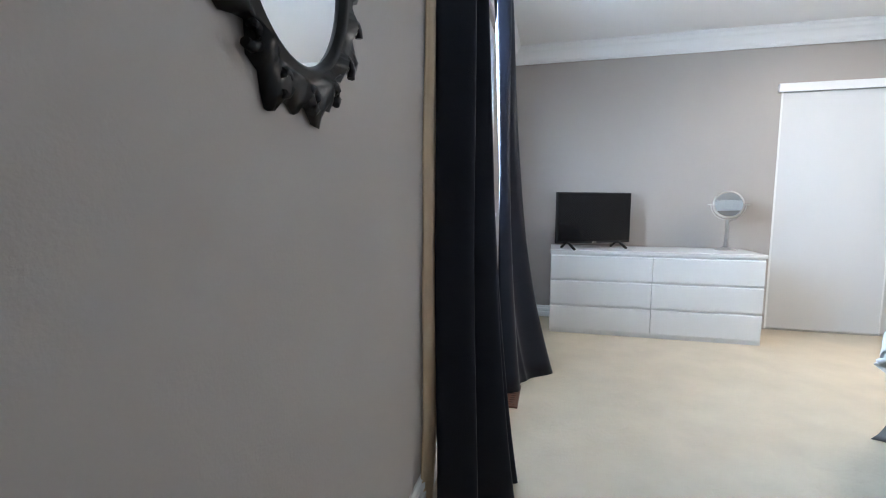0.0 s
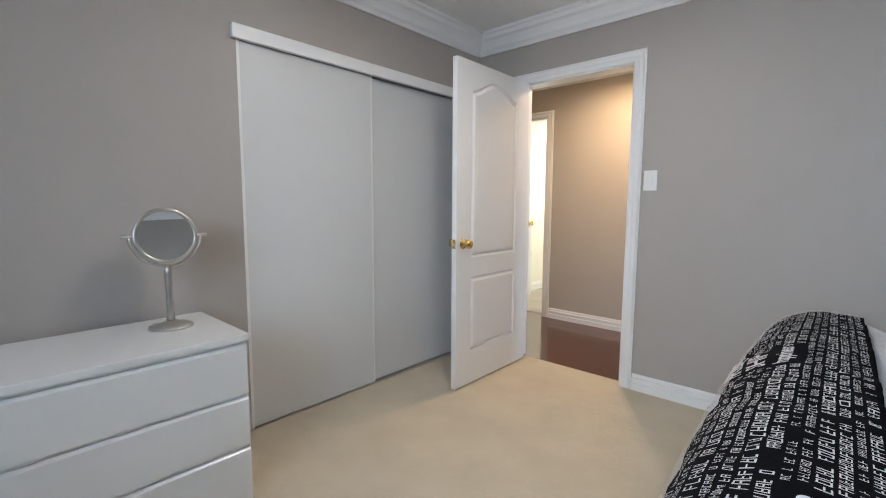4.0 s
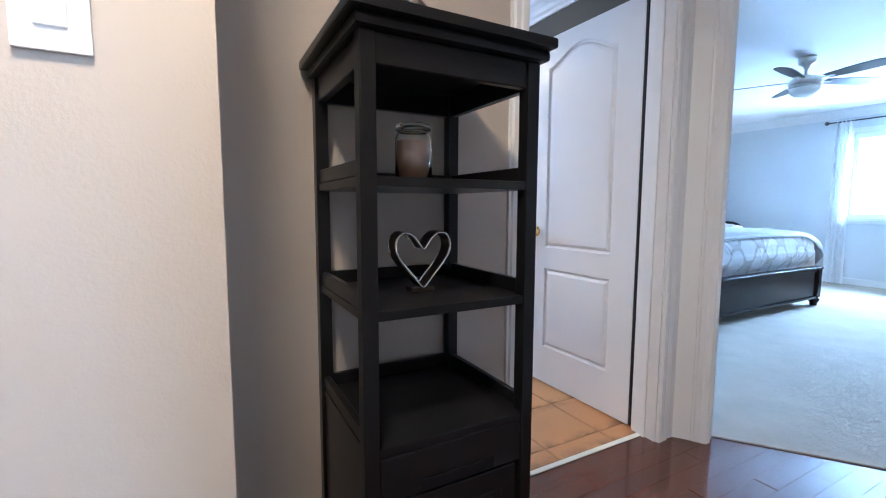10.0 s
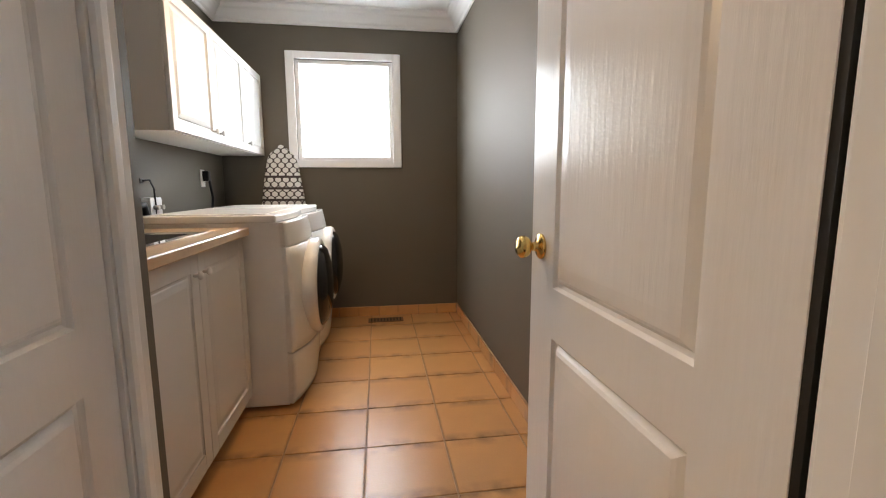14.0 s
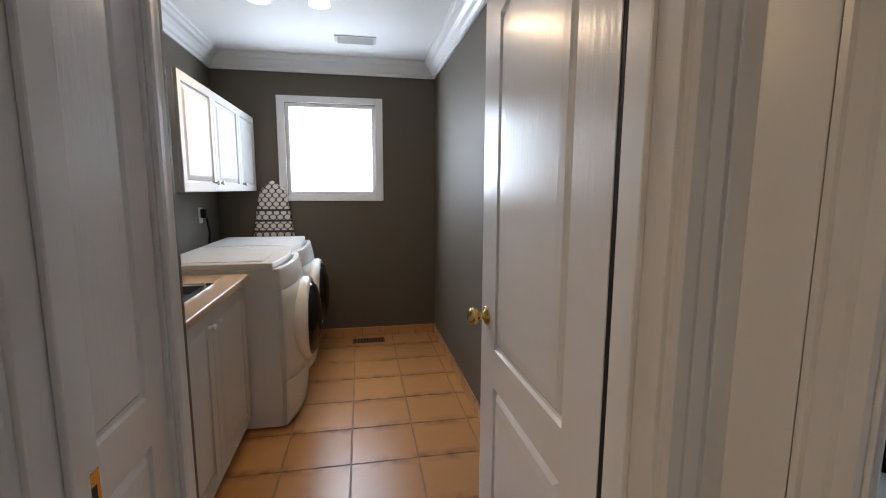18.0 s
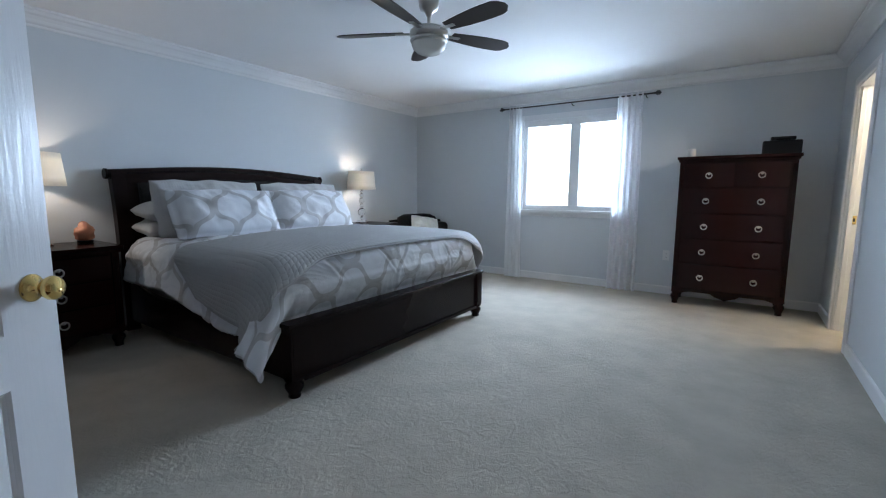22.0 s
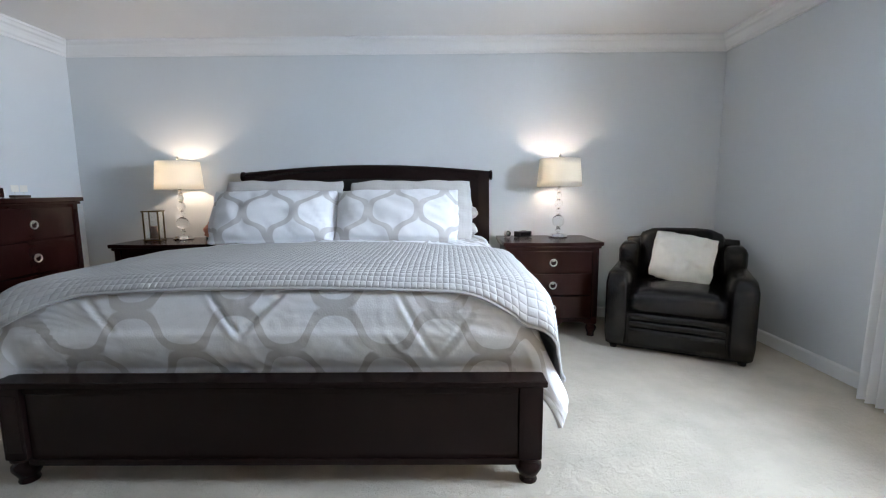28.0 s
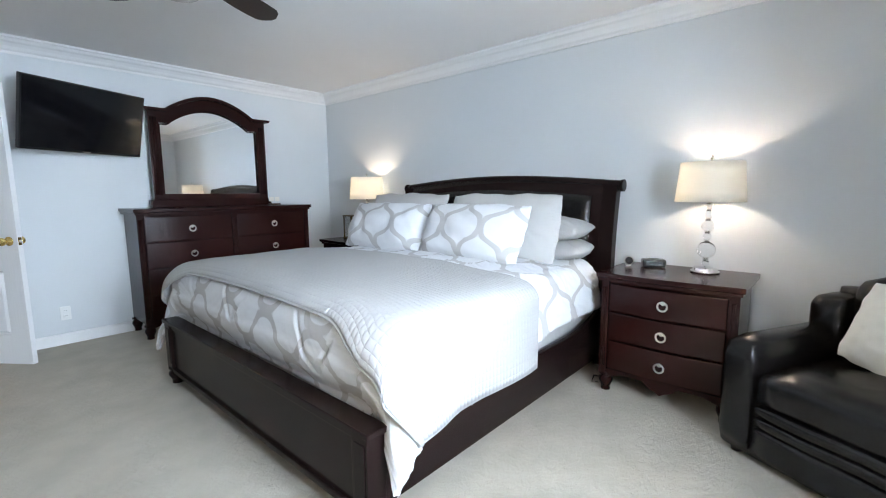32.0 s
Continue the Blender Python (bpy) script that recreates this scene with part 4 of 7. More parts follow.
def case_piece(name, m, w, d, h, rows, label, category, bow=0.02, foot=0.13, lip=0.035, material=None, col_w=0.045, group=""):
    """rows: from the top, (height, columns, pulls in each). The front looks along -y."""
    mt = material or CHERRY
    root = thing(name, m, label, category, group)
    top_t = 0.03
    part("body", soften(box(B(), 0.012, 0.022, foot, w - 0.012, d, h - top_t), 0.004), mt, root)
    n = 16
    f = lambda k: -lip - (bow * 1.1) * math.sin(math.pi * min(1, max(0, (k / n - 0.08) / 0.84))) ** 1.0
    line = [(-lip * 0.7 + (w + 1.4 * lip) * k / n, f(k), h - top_t) for k in range(n + 1)]
    top = extrude(B(), line + [(w + lip * 0.7, d, h - top_t), (-lip * 0.7, d, h - top_t)], (0, 0, top_t))
    part("top", soften(top, 0.008, 3, 40), mt, root)
    line2 = [(-0.012 + (w + 0.024) * k / n, f(k) + lip * 0.55, h - top_t - 0.022) for k in range(n + 1)]
    part("cornice", soften(extrude(B(), line2 + [(w + 0.012, d - 0.004, h - top_t - 0.022), (-0.012, d - 0.004, h - top_t - 0.022)], (0, 0, 0.021)), 0.006), mt, root)
    for x in (0.0, w - col_w):
        bm = soften(box(B(), x, 0, foot, x + col_w, 0.03, h - top_t - 0.022), 0.003)
        c = part("corner_post", bm, mt, root)
        for k in range(3):
            xx = x + col_w * (0.27 + 0.23 * k)
            part("reed", cyl(B(), (xx, -0.001, foot + 0.05), (xx, -0.001, h - top_t - 0.06), col_w * 0.085, 8), mt, c)
    for x in (0.035, w - 0.035):
        for y in (0.035, d - 0.04):
            part("foot", turned_foot(B(), x, y, foot, 0.042), mt, root)
    z = h - top_t - 0.034
    inner0, inner1 = col_w + 0.008, w - col_w - 0.008
    base_z = foot + 0.035
    total = sum(r[0] for r in rows)
    usable = z - base_z
    for hh, cols, pulls in rows:
        rh = usable * hh / total
        cw = (inner1 - inner0) / cols
        for c in range(cols):
            x0 = inner0 + c * cw + ((0.004 if pulls == 1 and len(rows) > 4 else 0.026) if c else 0)
            x1 = inner0 + (c + 1) * cw - ((0.004 if pulls == 1 and len(rows) > 4 else 0.026) if c < cols - 1 else 0)
            bb = bow if cols == 1 else bow * 0.95
            y0 = 0.0
            dr = part("drawer_front", bowed(x1 - x0, z - rh + 0.006, z - 0.006, x0, y0, bb, 0.03), mt, root)
            for k in range(pulls):
                u = (k + 0.5) / pulls if pulls > 1 else 0.5
                u = 0.5 + (u - 0.5) * 1.06
                ring_pull(dr, x0 + (x1 - x0) * u, y0 - bb * math.sin(math.pi * u) - 0.001, (z - rh / 2) - 0.004)
        z -= rh
    n = 20
    lo = [(inner0 - 0.01 + (inner1 - inner0 + 0.02) * k / n, 0.004, foot - 0.035 + 0.05 * abs(math.sin(2 * math.pi * k / n)) ** 0.8 - 0.02 * (abs(k - n / 2) < n * 0.12)) for k in range(n + 1)]
    apron = extrude(B(), lo + [(inner1 + 0.01, 0.004, base_z - 0.004), (inner0 - 0.01, 0.004, base_z - 0.004)], (0, 0.02, 0))
    part("apron", apron, mt, root)
    return root


NS_ROWS = [(1, 1, 1), (1, 1, 1), (1.05, 1, 1)]
case_piece("nightstand", pose(8.14, -2.83, 0, 0, 0, -90), 0.72, 0.52, 0.765, NS_ROWS, "dark cherry nightstand with three bowed drawers and ring pulls", "nightstand", 0.022, 0.12, group="nightstands beside the bed")
case_piece("nightstand", pose(8.16, 0.245, 0, 0, 0, -90), 0.72, 0.50, 0.765, NS_ROWS, "dark cherry nightstand half hidden by the bed", "nightstand", 0.022, 0.12, group="nightstands beside the bed")
case_piece("dresser", pose(6.52, 0.46, 0), 1.60, 0.46, 1.135, [(1, 2, 1), (1, 2, 1), (1, 2, 1), (1, 2, 1)], "dark cherry dresser with two columns of bowed drawers", "dresser", 0.03, 0.13)
dresser = bpy.data.objects["dresser"]
cp = part("centre_pilaster", soften(box(B(), 0.775, -0.012, 0.15, 0.825, 0.03, 1.075), 0.004), CHERRY, dresser)
for k in range(3):
    part("reed", cyl(B(), (0.7875 + 0.0125 * k, -0.0125, 0.20), (0.7875 + 0.0125 * k, -0.0125, 1.03), 0.0045, 8), CHERRY, cp)
case_piece("tall_chest", pose(4.955, -4.33, 0, 0, 0, 180), 0.955, 0.40, 1.53, [(0.95, 2, 1), (1, 1, 2), (1, 1, 2), (1, 1, 2), (1.05, 1, 2)], "tall dark cherry chest of drawers by the window wall", "chest", 0.028, 0.14)


# ---- dresser mirror ----
def arch_line(x0, x1, z0, rise, shoulder, n=22):
    pts = [(x0, z0), (x0 + shoulder, z0)]
    for k in range(1, n):
        u = k / n
        pts.append((x0 + shoulder + (x1 - x0 - 2 * shoulder) * u, z0 + rise * math.sin(math.pi * u) ** 0.85))
    return pts + [(x1 - shoulder, z0), (x1, z0)]


dm = thing("dresser_mirror", pose(0, 0, 0), "dark cherry arched mirror standing on the dresser", "mirror")
MX0, MX1, MY = 6.76, 7.82, 0.80
part("base_rail", soften(box(B(), MX0 - 0.04, MY - 0.05, 1.137, MX1 + 0.04, MY + 0.03, 1.205), 0.006), CHERRY, dm)
for x in (MX0 - 0.01, MX1 - 0.075):
    st = part("stile", soften(box(B(), x, MY - 0.028, 1.205, x + 0.085, MY + 0.025, 1.99), 0.004), CHERRY, dm)
    for k in range(3):
        part("reed", cyl(B(), (x + 0.022 + 0.02 * k, MY - 0.029, 1.25), (x + 0.022 + 0.02 * k, MY - 0.029, 1.95), 0.007, 8), CHERRY, st)
part("lower_rail", soften(box(B(), MX0 + 0.075, MY - 0.02, 1.205, MX1 - 0.075, MY + 0.02, 1.26), 0.005), CHERRY, dm)
low = arch_line(MX0 + 0.06, MX1 - 0.06, 1.905, 0.15, 0.10)
high = arch_line(MX0 - 0.02, MX1 + 0.02, 2.005, 0.15, 0.16)
part("crest", soften(extrude(B(), [(x, MY - 0.03, z) for x, z in low] + [(x, MY - 0.03, z) for x, z in reversed(high)], (0, 0.055, 0)), 0.005, 2, 40), CHERRY, dm)
cap_lo, cap_hi = arch_line(MX0 - 0.05, MX1 + 0.05, 2.005, 0.152, 0.19), arch_line(MX0 - 0.065, MX1 + 0.065, 2.032, 0.155, 0.195)
part("cornice", soften(extrude(B(), [(x, MY - 0.06, z) for x, z in cap_lo] + [(x, MY - 0.06, z) for x, z in reversed(cap_hi)], (0, 0.09, 0)), 0.006, 2, 40), CHERRY, dm)
gl = arch_line(MX0 + 0.07, MX1 - 0.07, 1.90, 0.155, 0.08)
part("glass", extrude(B(), [(MX0 + 0.07, MY + 0.004, 1.25)] + [(MX1 - 0.07, MY + 0.004, 1.25)] + [(x, MY + 0.004, z) for x, z in reversed(gl)], (0, 0.006, 0)), MIRROR, dm)
part("bead", tube(B(), [(MX0 + 0.078, MY - 0.02, 1.262), (MX0 + 0.078, MY - 0.026, 1.895)] + [(x, MY - 0.026, z - 0.003) for x, z in gl][1:-1] + [(MX1 - 0.078, MY - 0.026, 1.895), (MX1 - 0.078, MY - 0.02, 1.262)], 0.006, 6), CHERRY, dm)

# ---- wide bed ----
BX, BY0, BY1 = 6.40, -2.735, -0.615
bed = thing("bed", pose(0, 0, 0), "espresso sleigh bed with a padded black headboard and low footboard", "bed")
fb = part("footboard", soften(box(B(), BX - 0.018, BY0 + 0.09, 0.10, BX + 0.03, BY1 - 0.09, 0.415), 0.004), ESPRESSO, bed)
part("top_rail", soften(box(B(), BX - 0.045, BY0 - 0.015, 0.415, BX + 0.055, BY1 + 0.015, 0.44), 0.008, 3), ESPRESSO, fb)
part("lower_moulding", soften(box(B(), BX - 0.034, BY0 + 0.09, 0.092, BX - 0.0185, BY1 - 0.09, 0.118), 0.005), ESPRESSO, fb)
part("upper_moulding", soften(box(B(), BX - 0.028, BY0 + 0.09, 0.385, BX - 0.0185, BY1 - 0.09, 0.4145), 0.005), ESPRESSO, fb)
for y in (BY0, BY1 - 0.09):
    p = part("post", soften(box(B(), BX - 0.036, y, 0.115, BX + 0.05, y + 0.09, 0.4149), 0.004), ESPRESSO, bed)
    part("bead", soften(box(B(), BX - 0.0395, y + 0.014, 0.15, BX - 0.0362, y + 0.076, 0.385), 0.0025, 2), ESPRESSO, p)
    part("foot", turned_foot(B(), BX + 0.007, y + 0.045, 0.118, 0.052), ESPRESSO, bed)
for y in (BY0 + 0.025, BY1 - 0.055):
    n = 16
    top = [(BX + 0.05 + (8.52 - BX - 0.05) * k / n, y, 0.36 + (0.12 * max(0, (k / n - 0.72) / 0.28) ** 2)) for k in range(n + 1)]
    part("side_rail", soften(extrude(B(), [(BX + 0.05, y, 0.10), (8.52, y, 0.10)] + list(reversed(top)), (0, 0.03, 0)), 0.005), ESPRESSO, bed)


def hb_x(z):
    return 8.565 + 0.075 * (max(0, z - 0.75) / 0.6) ** 1.6


def hb_top(y):
    u = (y - BY0) / (BY1 - BY0)
    return 1.29 + 0.062 * math.sin(math.pi * u)


def panel_strip(y0, y1, off, t, mt, name, zlo, shrink):
    bm = B()
    surface(bm, lambda u, v: (hb_x(zlo + (hb_top(y0 + (y1 - y0) * u) - shrink - zlo) * v) + off, y0 + (y1 - y0) * u, zlo + (hb_top(y0 + (y1 - y0) * u) - shrink - zlo) * v), 24, 14, t)
    return part(name, bm, mt, bed)


panel_strip(BY0 + 0.03, BY1 - 0.03, 0.0, 0.04, ESPRESSO, "headboard", 0.12, 0.0)
panel_strip(BY0 + 0.17, BY1 - 0.17, -0.03, 0.028, LEATHER, "padded_panel", 0.55, 0.085)
for y in (BY0 + 0.0, BY1 - 0.10):
    n = 14
    zs = [0.0 + 1.30 * k / n for k in range(n + 1)]
    prof = [(hb_x(z) - 0.045, y, z) for z in zs] + [(hb_x(z) + 0.035, y, z) for z in reversed(zs)]
    part("headboard_post", soften(extrude(B(), prof, (0, 0.10, 0)), 0.006, 2, 50), ESPRESSO, bed)
roll = [(8.635, BY0 - 0.02 + (BY1 - BY0 + 0.04) * k / 30, hb_top(BY0 + (BY1 - BY0) * k / 30) + 0.006) for k in range(31)]
part("scroll_rail", tube(B(), roll, 0.034, 14), ESPRESSO, bed)
for y in (BY0 - 0.03, BY1 + 0.01):
    part("scroll_end", cyl(B(), (8.638, y, 1.296), (8.638, y + 0.02, 1.296), 0.042, 20), ESPRESSO, bed)

MAT = (6.485, -2.655, 8.54, -0.695)
solid("mattress", soften(box(B(), MAT[0] + 0.02, MAT[1] + 0.03, 0.30, MAT[2], MAT[3] - 0.03, 0.70), 0.05, 4), GREY_COTTON, "pale grey mattress and sheet on the bed frame", "mattress")
CT = 0.765


def duvet_fn(a, b):
    fill = 0.060 * math.sin(math.pi * min(1, max(0, (b + 2.70) / 2.05))) ** 0.5
    sag = 0.0 if a > 6.7 else 0.02 * (6.7 - a) / 0.3
    x, y, z = drape(a, b, (MAT[0] + 0.05, MAT[1] + 0.045, 9, MAT[3] - 0.005), CT + fill - min(sag, 0.02), 0.115, 0.10)
    if y > MAT[3] - 0.15:
        y += 0.045 * min(1, max(0, (6.95 - a) / 0.4)) * min(1, (y - MAT[3] + 0.15) / 0.2) * min(1, max(-0.6, (z - 0.50) / 0.14))
    s = -1 if y < -1.67 else 1
    fall = max(0.0, 0.62 - z) / 0.3
    corner = min(1.0, max(0.0, (6.75 - a) / 0.25))
    hang = y + s * 0.028 * fall * (1 + 0.2 * math.sin(a * 13)) * (1 + (1.6 if s > 0 else 0.8) * corner) + s * (0.115 if s > 0 else 0.05) * corner * min(1, fall)
    if x >= 6.52:
        return (x, hang, z)
    low = min(1, max(0, (0.64 - z) / 0.19))
    tx, tz = max(x - 0.012 * math.sin(math.pi * low), 6.405 + 0.080 * low ** 2), max(z, 0.40)
    out = min(1.0, max(0.0, (abs(y + 1.675) - 0.99) / 0.07))
    out = out * out * (3 - 2 * out)
    return (tx + (x - (0.07 if s > 0 else 0.03) * min(1, fall) - tx) * out, y + (hang - y) * out, tz + (z - tz) * out)


def fan_creases(a, b):
    """Fine creases that fan out in patches over the cloth."""
    w = 0.0
    for k in range(3):
        turn = 0.5 + 1.9 * k + 0.8 * noise.noise(Vector((a * 1.1, b * 1.1, 3.0 + k)))
        s = math.sin((a * math.cos(turn) + b * math.sin(turn)) * (52 + 16 * k) + 8 * noise.noise(Vector((a * 1.6, b * 1.6, 8.0 + k))))
        w += max(0.0, s) ** 2 * max(0.0, noise.noise(Vector((a * 2.1, b * 2.1, 20.0 + 5 * k))) + 0.05)
    return w


def tuck(a, b):
    """The V-shaped pulls in the cloth at the foot: a sharp valley with a soft ridge along one side."""
    w = 0.0
    for p, q in TUCKS:
        p, q, at = Vector(p), Vector(q), Vector((a, b))
        u = (at - p).dot(q - p) / (q - p).length_squared
        if -0.05 < u < 1.05:
            d = (at - p).cross(q - p) / (q - p).length
            fade = min(1.0, 6 * (u + 0.05), 6 * (1.05 - u))
            w += fade * (0.005 * math.exp(-((d - 0.018) / 0.014) ** 2) - 0.013 * math.exp(-(d / 0.008) ** 2))
    return w


TUCKS = [((6.50, -1.39), (6.265, -1.56)), ((6.265, -1.56), (6.49, -1.77)), ((6.49, -2.15), (6.17, -2.33)), ((6.17, -2.33), (6.44, -2.50)), ((6.46, -0.93), (6.30, -1.06))]


def duvet_creased(a, b):
    p = Vector(duvet_fn(a, b))
    w = 0.016 * fan_creases(a, b) + tuck(a, b)
    side = min(1.0, max(0.0, (CT + 0.01 - p.z) / 0.06))
    s = -1 if p.y < -1.67 else 1
    if abs(p.y + 1.675) > 0.97 and p.x < 6.70:
        w *= max(0.0, (p.z - 0.64) / 0.14)
    if p.x < 6.56:
        return p + Vector((-w * side, 0, w * (1 - side)))
    return p + Vector((0, s * w * side, w * (1 - side)))


def duvet_spread(a, b):
    """Wider towards the foot, with the two foot corners rounded off."""
    b = -1.675 + (b + 1.675) * (1 + (0.10 if a < 6.9 else 0.10 * max(0, 1 - (a - 6.9) / 0.8)) * abs(b + 1.675) / 1.3)
    x0, y0, y1 = MAT[0] + 0.05, MAT[1] + 0.045, MAT[3] - 0.005
    ex, ey = max(0, x0 - a), max(0, y0 - b, b - y1)
    e = math.hypot(ex, ey)
    if ex and ey and e > 0.54:
        k = (0.54 + 0.6 * (e - 0.54)) / e
        a, b = x0 - ex * k, (y0 - ey * k if b < y0 else y1 + ey * k)
    return duvet_creased(a, b)


bedding("duvet", OGEE, "white duvet with a grey ogee pattern, spread over the bed", "duvet", 0.012, duvet_spread, 6.09, 8.33, -2.95, -0.34, 250, 220, 0.038, 0.006, 5.6, 3.1, crease=0.010,
        calm=lambda a, b: 1 - 0.62 * min(1.0, max(0.0, (6.66 - a) / 0.16)))


def quilt_fn(a, b):
    """The coverlet: flat over the duvet, dipping over the foot corners, hanging straight and smooth down both sides outside the rails."""
    mid, half = -1.675, 0.985
    v = b - mid
    s = -1 if v < 0 else 1
    foot = max(0.0, 1 - (a - 6.445) / 0.35)
    a -= 0.10 * foot * min(1.0, max(0.0, (abs(v) - 0.72) / 0.26)) ** 2
    front = min(1.0, max(0.0, (6.53 - a) / 0.13))
    off = Vector((-0.032 * front, 0, 0.032 * (1 - 0.6 * front)))
    edge = min(1.0, max(0, abs(v) - half + 0.30) / 0.28)
    p = Vector(duvet_fn(a, mid + s * min(abs(v), half - 0.02))) + off + Vector((0, s * 0.022 * edge ** 2, 0))
    if abs(v) < half - 0.02:
        return p
    u = min(1.0, (abs(v) - half + 0.02) / 0.36)
    end = 0.375 - 0.015 * (a - 6.45) / 0.97 if s < 0 else 0.33 + 0.16 * (a - 6.45) / 0.97
    r = 0.10
    ang = min(math.pi / 2, u * 4.6)
    rest = max(0.0, u - math.pi / 9.2) / (1 - math.pi / 9.2)
    fold = 0.006 * math.sin(a * 9 + 0.8 * s) * rest + (0.06 if s < 0 else 0.085) * rest * foot
    wall_y = BY0 - 0.06 if s < 0 else BY1 + 0.095
    y = p.y + (wall_y - p.y) * math.sin(ang) + s * fold
    drop = max(0.0, p.z - r - end)
    skew = 0.13 * foot if s < 0 else 0.20 * foot - 0.24 * max(0.0, (a - 6.45) / 0.97)
    return Vector((p.x + skew * rest, y, p.z - r * (1 - math.cos(ang)) - drop * rest))


bedding("quilt", WAFFLE, "light grey quilted coverlet across the foot of the bed", "quilt", 0.006, quilt_fn, 6.445, 7.42, -3.0, -0.35, 60, 130, 0.010, 0.006, 3.0, 7.7)


def lay_pillow(name, cx, cy, cz, w, h, t, lean, mt, label, seed, turn=0.0, group="", flange=0.0):
    m = Matrix.Translation((cx, cy, cz)) @ Euler((0, 0, radians(-90 + turn))).to_matrix().to_4x4() @ Euler((radians(lean), 0, 0)).to_matrix().to_4x4()
    ob = solid(name, pillow(w, h, t, seed, flange), mt, label, "pillow", group=group)
    ob.matrix_world = m
    return ob


lay_pillow("pillow", 7.85, -1.15, 0.99, 0.87, 0.39, 0.22, 64, OGEE, "white sham with a grey ogee pattern", 1.2, 1, "patterned shams", 0.06)
lay_pillow("pillow", 7.86, -2.01, 0.99, 0.87, 0.39, 0.22, 64, OGEE, "white sham with a grey ogee pattern", 4.2, -2, "patterned shams", 0.06)
lay_pillow("pillow", 8.07, -1.14, 1.02, 0.88, 0.46, 0.12, 72, RIBBED, "light grey ribbed sham behind the patterned one", 7.2, 0, "ribbed shams", 0.05)
lay_pillow("pillow", 8.08, -2.10, 1.015, 0.90, 0.46, 0.12, 72, RIBBED, "light grey ribbed sham behind the patterned one", 9.2, 1, "ribbed shams", 0.05)
for y in (-1.12, -2.20):
    for k in range(2):
        lay_pillow("pillow", 8.37, y, 0.85 + 0.14 * k, 0.82, 0.36, 0.16, 4, GREY_COTTON, "pale grey sleeping pillow lying flat", 11 + k + y, 1.5 * k, "sleeping pillows")


# ---- table lamps ----
def table_lamp(m):
    root = thing("table_lamp", m, "crystal ball table lamp, lit, with a white drum shade", "lamp", "table lamps")
    part("foot", soften(lathe(B(), [(0, 0), (0.078, 0), (0.078, 0.012), (0.066, 0.016), (0.064, 0.03), (0.02, 0.036), (0, 0.04)], 28), 0.001, 1), CHROME, root)
    z = 0.04
    for r in (0.020, 0.050, 0.022, 0.034, 0.024, 0.016):
        part("crystal_ball", lathe(B(), [(r * math.sin(math.pi * k / 12) + 0.0004, z + r - r * math.cos(math.pi * k / 12)) for k in range(13)], 20), CLEAR, root, "clear crystal ball")
        z += 2 * r
        part("collar", lathe(B(), [(0.012, z - 0.001), (0.017, z + 0.002), (0.017, z + 0.006), (0.012, z + 0.009)], 16), CHROME, root)
        z += 0.008
    part("stem", cyl(B(), (0, 0, z), (0, 0, 0.70), 0.0045, 8), CHROME, root)
    part("socket", cyl(B(), (0, 0, z), (0, 0, z + 0.06), 0.014, 14), CHROME, root)
    s0, s1 = 0.425, 0.655
    bm = B()
    surface(bm, lambda u, v: ((0.185 - 0.02 * v) * math.cos(2 * math.pi * u), (0.185 - 0.02 * v) * math.sin(2 * math.pi * u), s0 + (s1 - s0) * v), 40, 4, 0.002)
    bmesh.ops.remove_doubles(bm, verts=bm.verts, dist=0.0001)
    part("shade", bm, SHADE_ON, root, "lit white linen drum shade")
    for k in range(3):
        a = 2 * math.pi * k / 3
        part("spider", cyl(B(), (0, 0, s1 - 0.03), (0.163 * math.cos(a), 0.163 * math.sin(a), s1 - 0.012), 0.002, 6), CHROME, root)
    part("finial", lathe(B(), [(0, 0.66), (0.004, 0.665), (0.011, 0.675), (0.011, 0.685), (0, 0.695)], 12), CHROME, root)
    part("pull_chain", cyl(B(), (0.03, -0.02, 0.36), (0.03, -0.02, 0.43), 0.0012, 5), CHROME, root)
    return root


LAMP = table_lamp(pose(8.49, -3.315, 0.766))
copy_thing(LAMP, pose(8.49, -0.115, 0.766, 0, 0, 40))

# ---- armchair ----
ac = thing("armchair", pose(8.06, -4.13, 0, 0, 0, -118), "black leather armchair with padded arms, set across the corner", "armchair")


def pad(x0, y0, z0, x1, y1, z1, r, puff=0.0, seed=0.0):
    bm = box(B(), x0, y0, z0, x1, y1, z1)
    bmesh.ops.subdivide_edges(bm, edges=bm.edges[:], cuts=5, use_grid_fill=True)
    c = Vector(((x0 + x1) / 2, (y0 + y1) / 2, (z0 + z1) / 2))
    hs = Vector(((x1 - x0) / 2, (y1 - y0) / 2, (z1 - z0) / 2))
    for v in bm.verts:
        d = v.co - c
        q = Vector((max(-1, min(1, d.x / hs.x)), max(-1, min(1, d.y / hs.y)), max(-1, min(1, d.z / hs.z))))
        inner = Vector((max(-1 + r / hs.x, min(1 - r / hs.x, q.x)) * hs.x, max(-1 + r / hs.y, min(1 - r / hs.y, q.y)) * hs.y, max(-1 + r / hs.z, min(1 - r / hs.z, q.z)) * hs.z))
        rest = d - inner
        if rest.length > 1e-6:
            d = inner + rest.normalized() * r
        bulge = puff * (1 - q.x ** 2) * (1 - q.y ** 2 * 0.8)
        d.z += bulge * (1 if q.z > 0 else -0.3) + 0.006 * noise.noise(Vector((d.x * 6 + seed, d.y * 6, d.z * 6)))
        v.co = c + d
    for f in bm.faces:
        f.smooth = True
    return bm


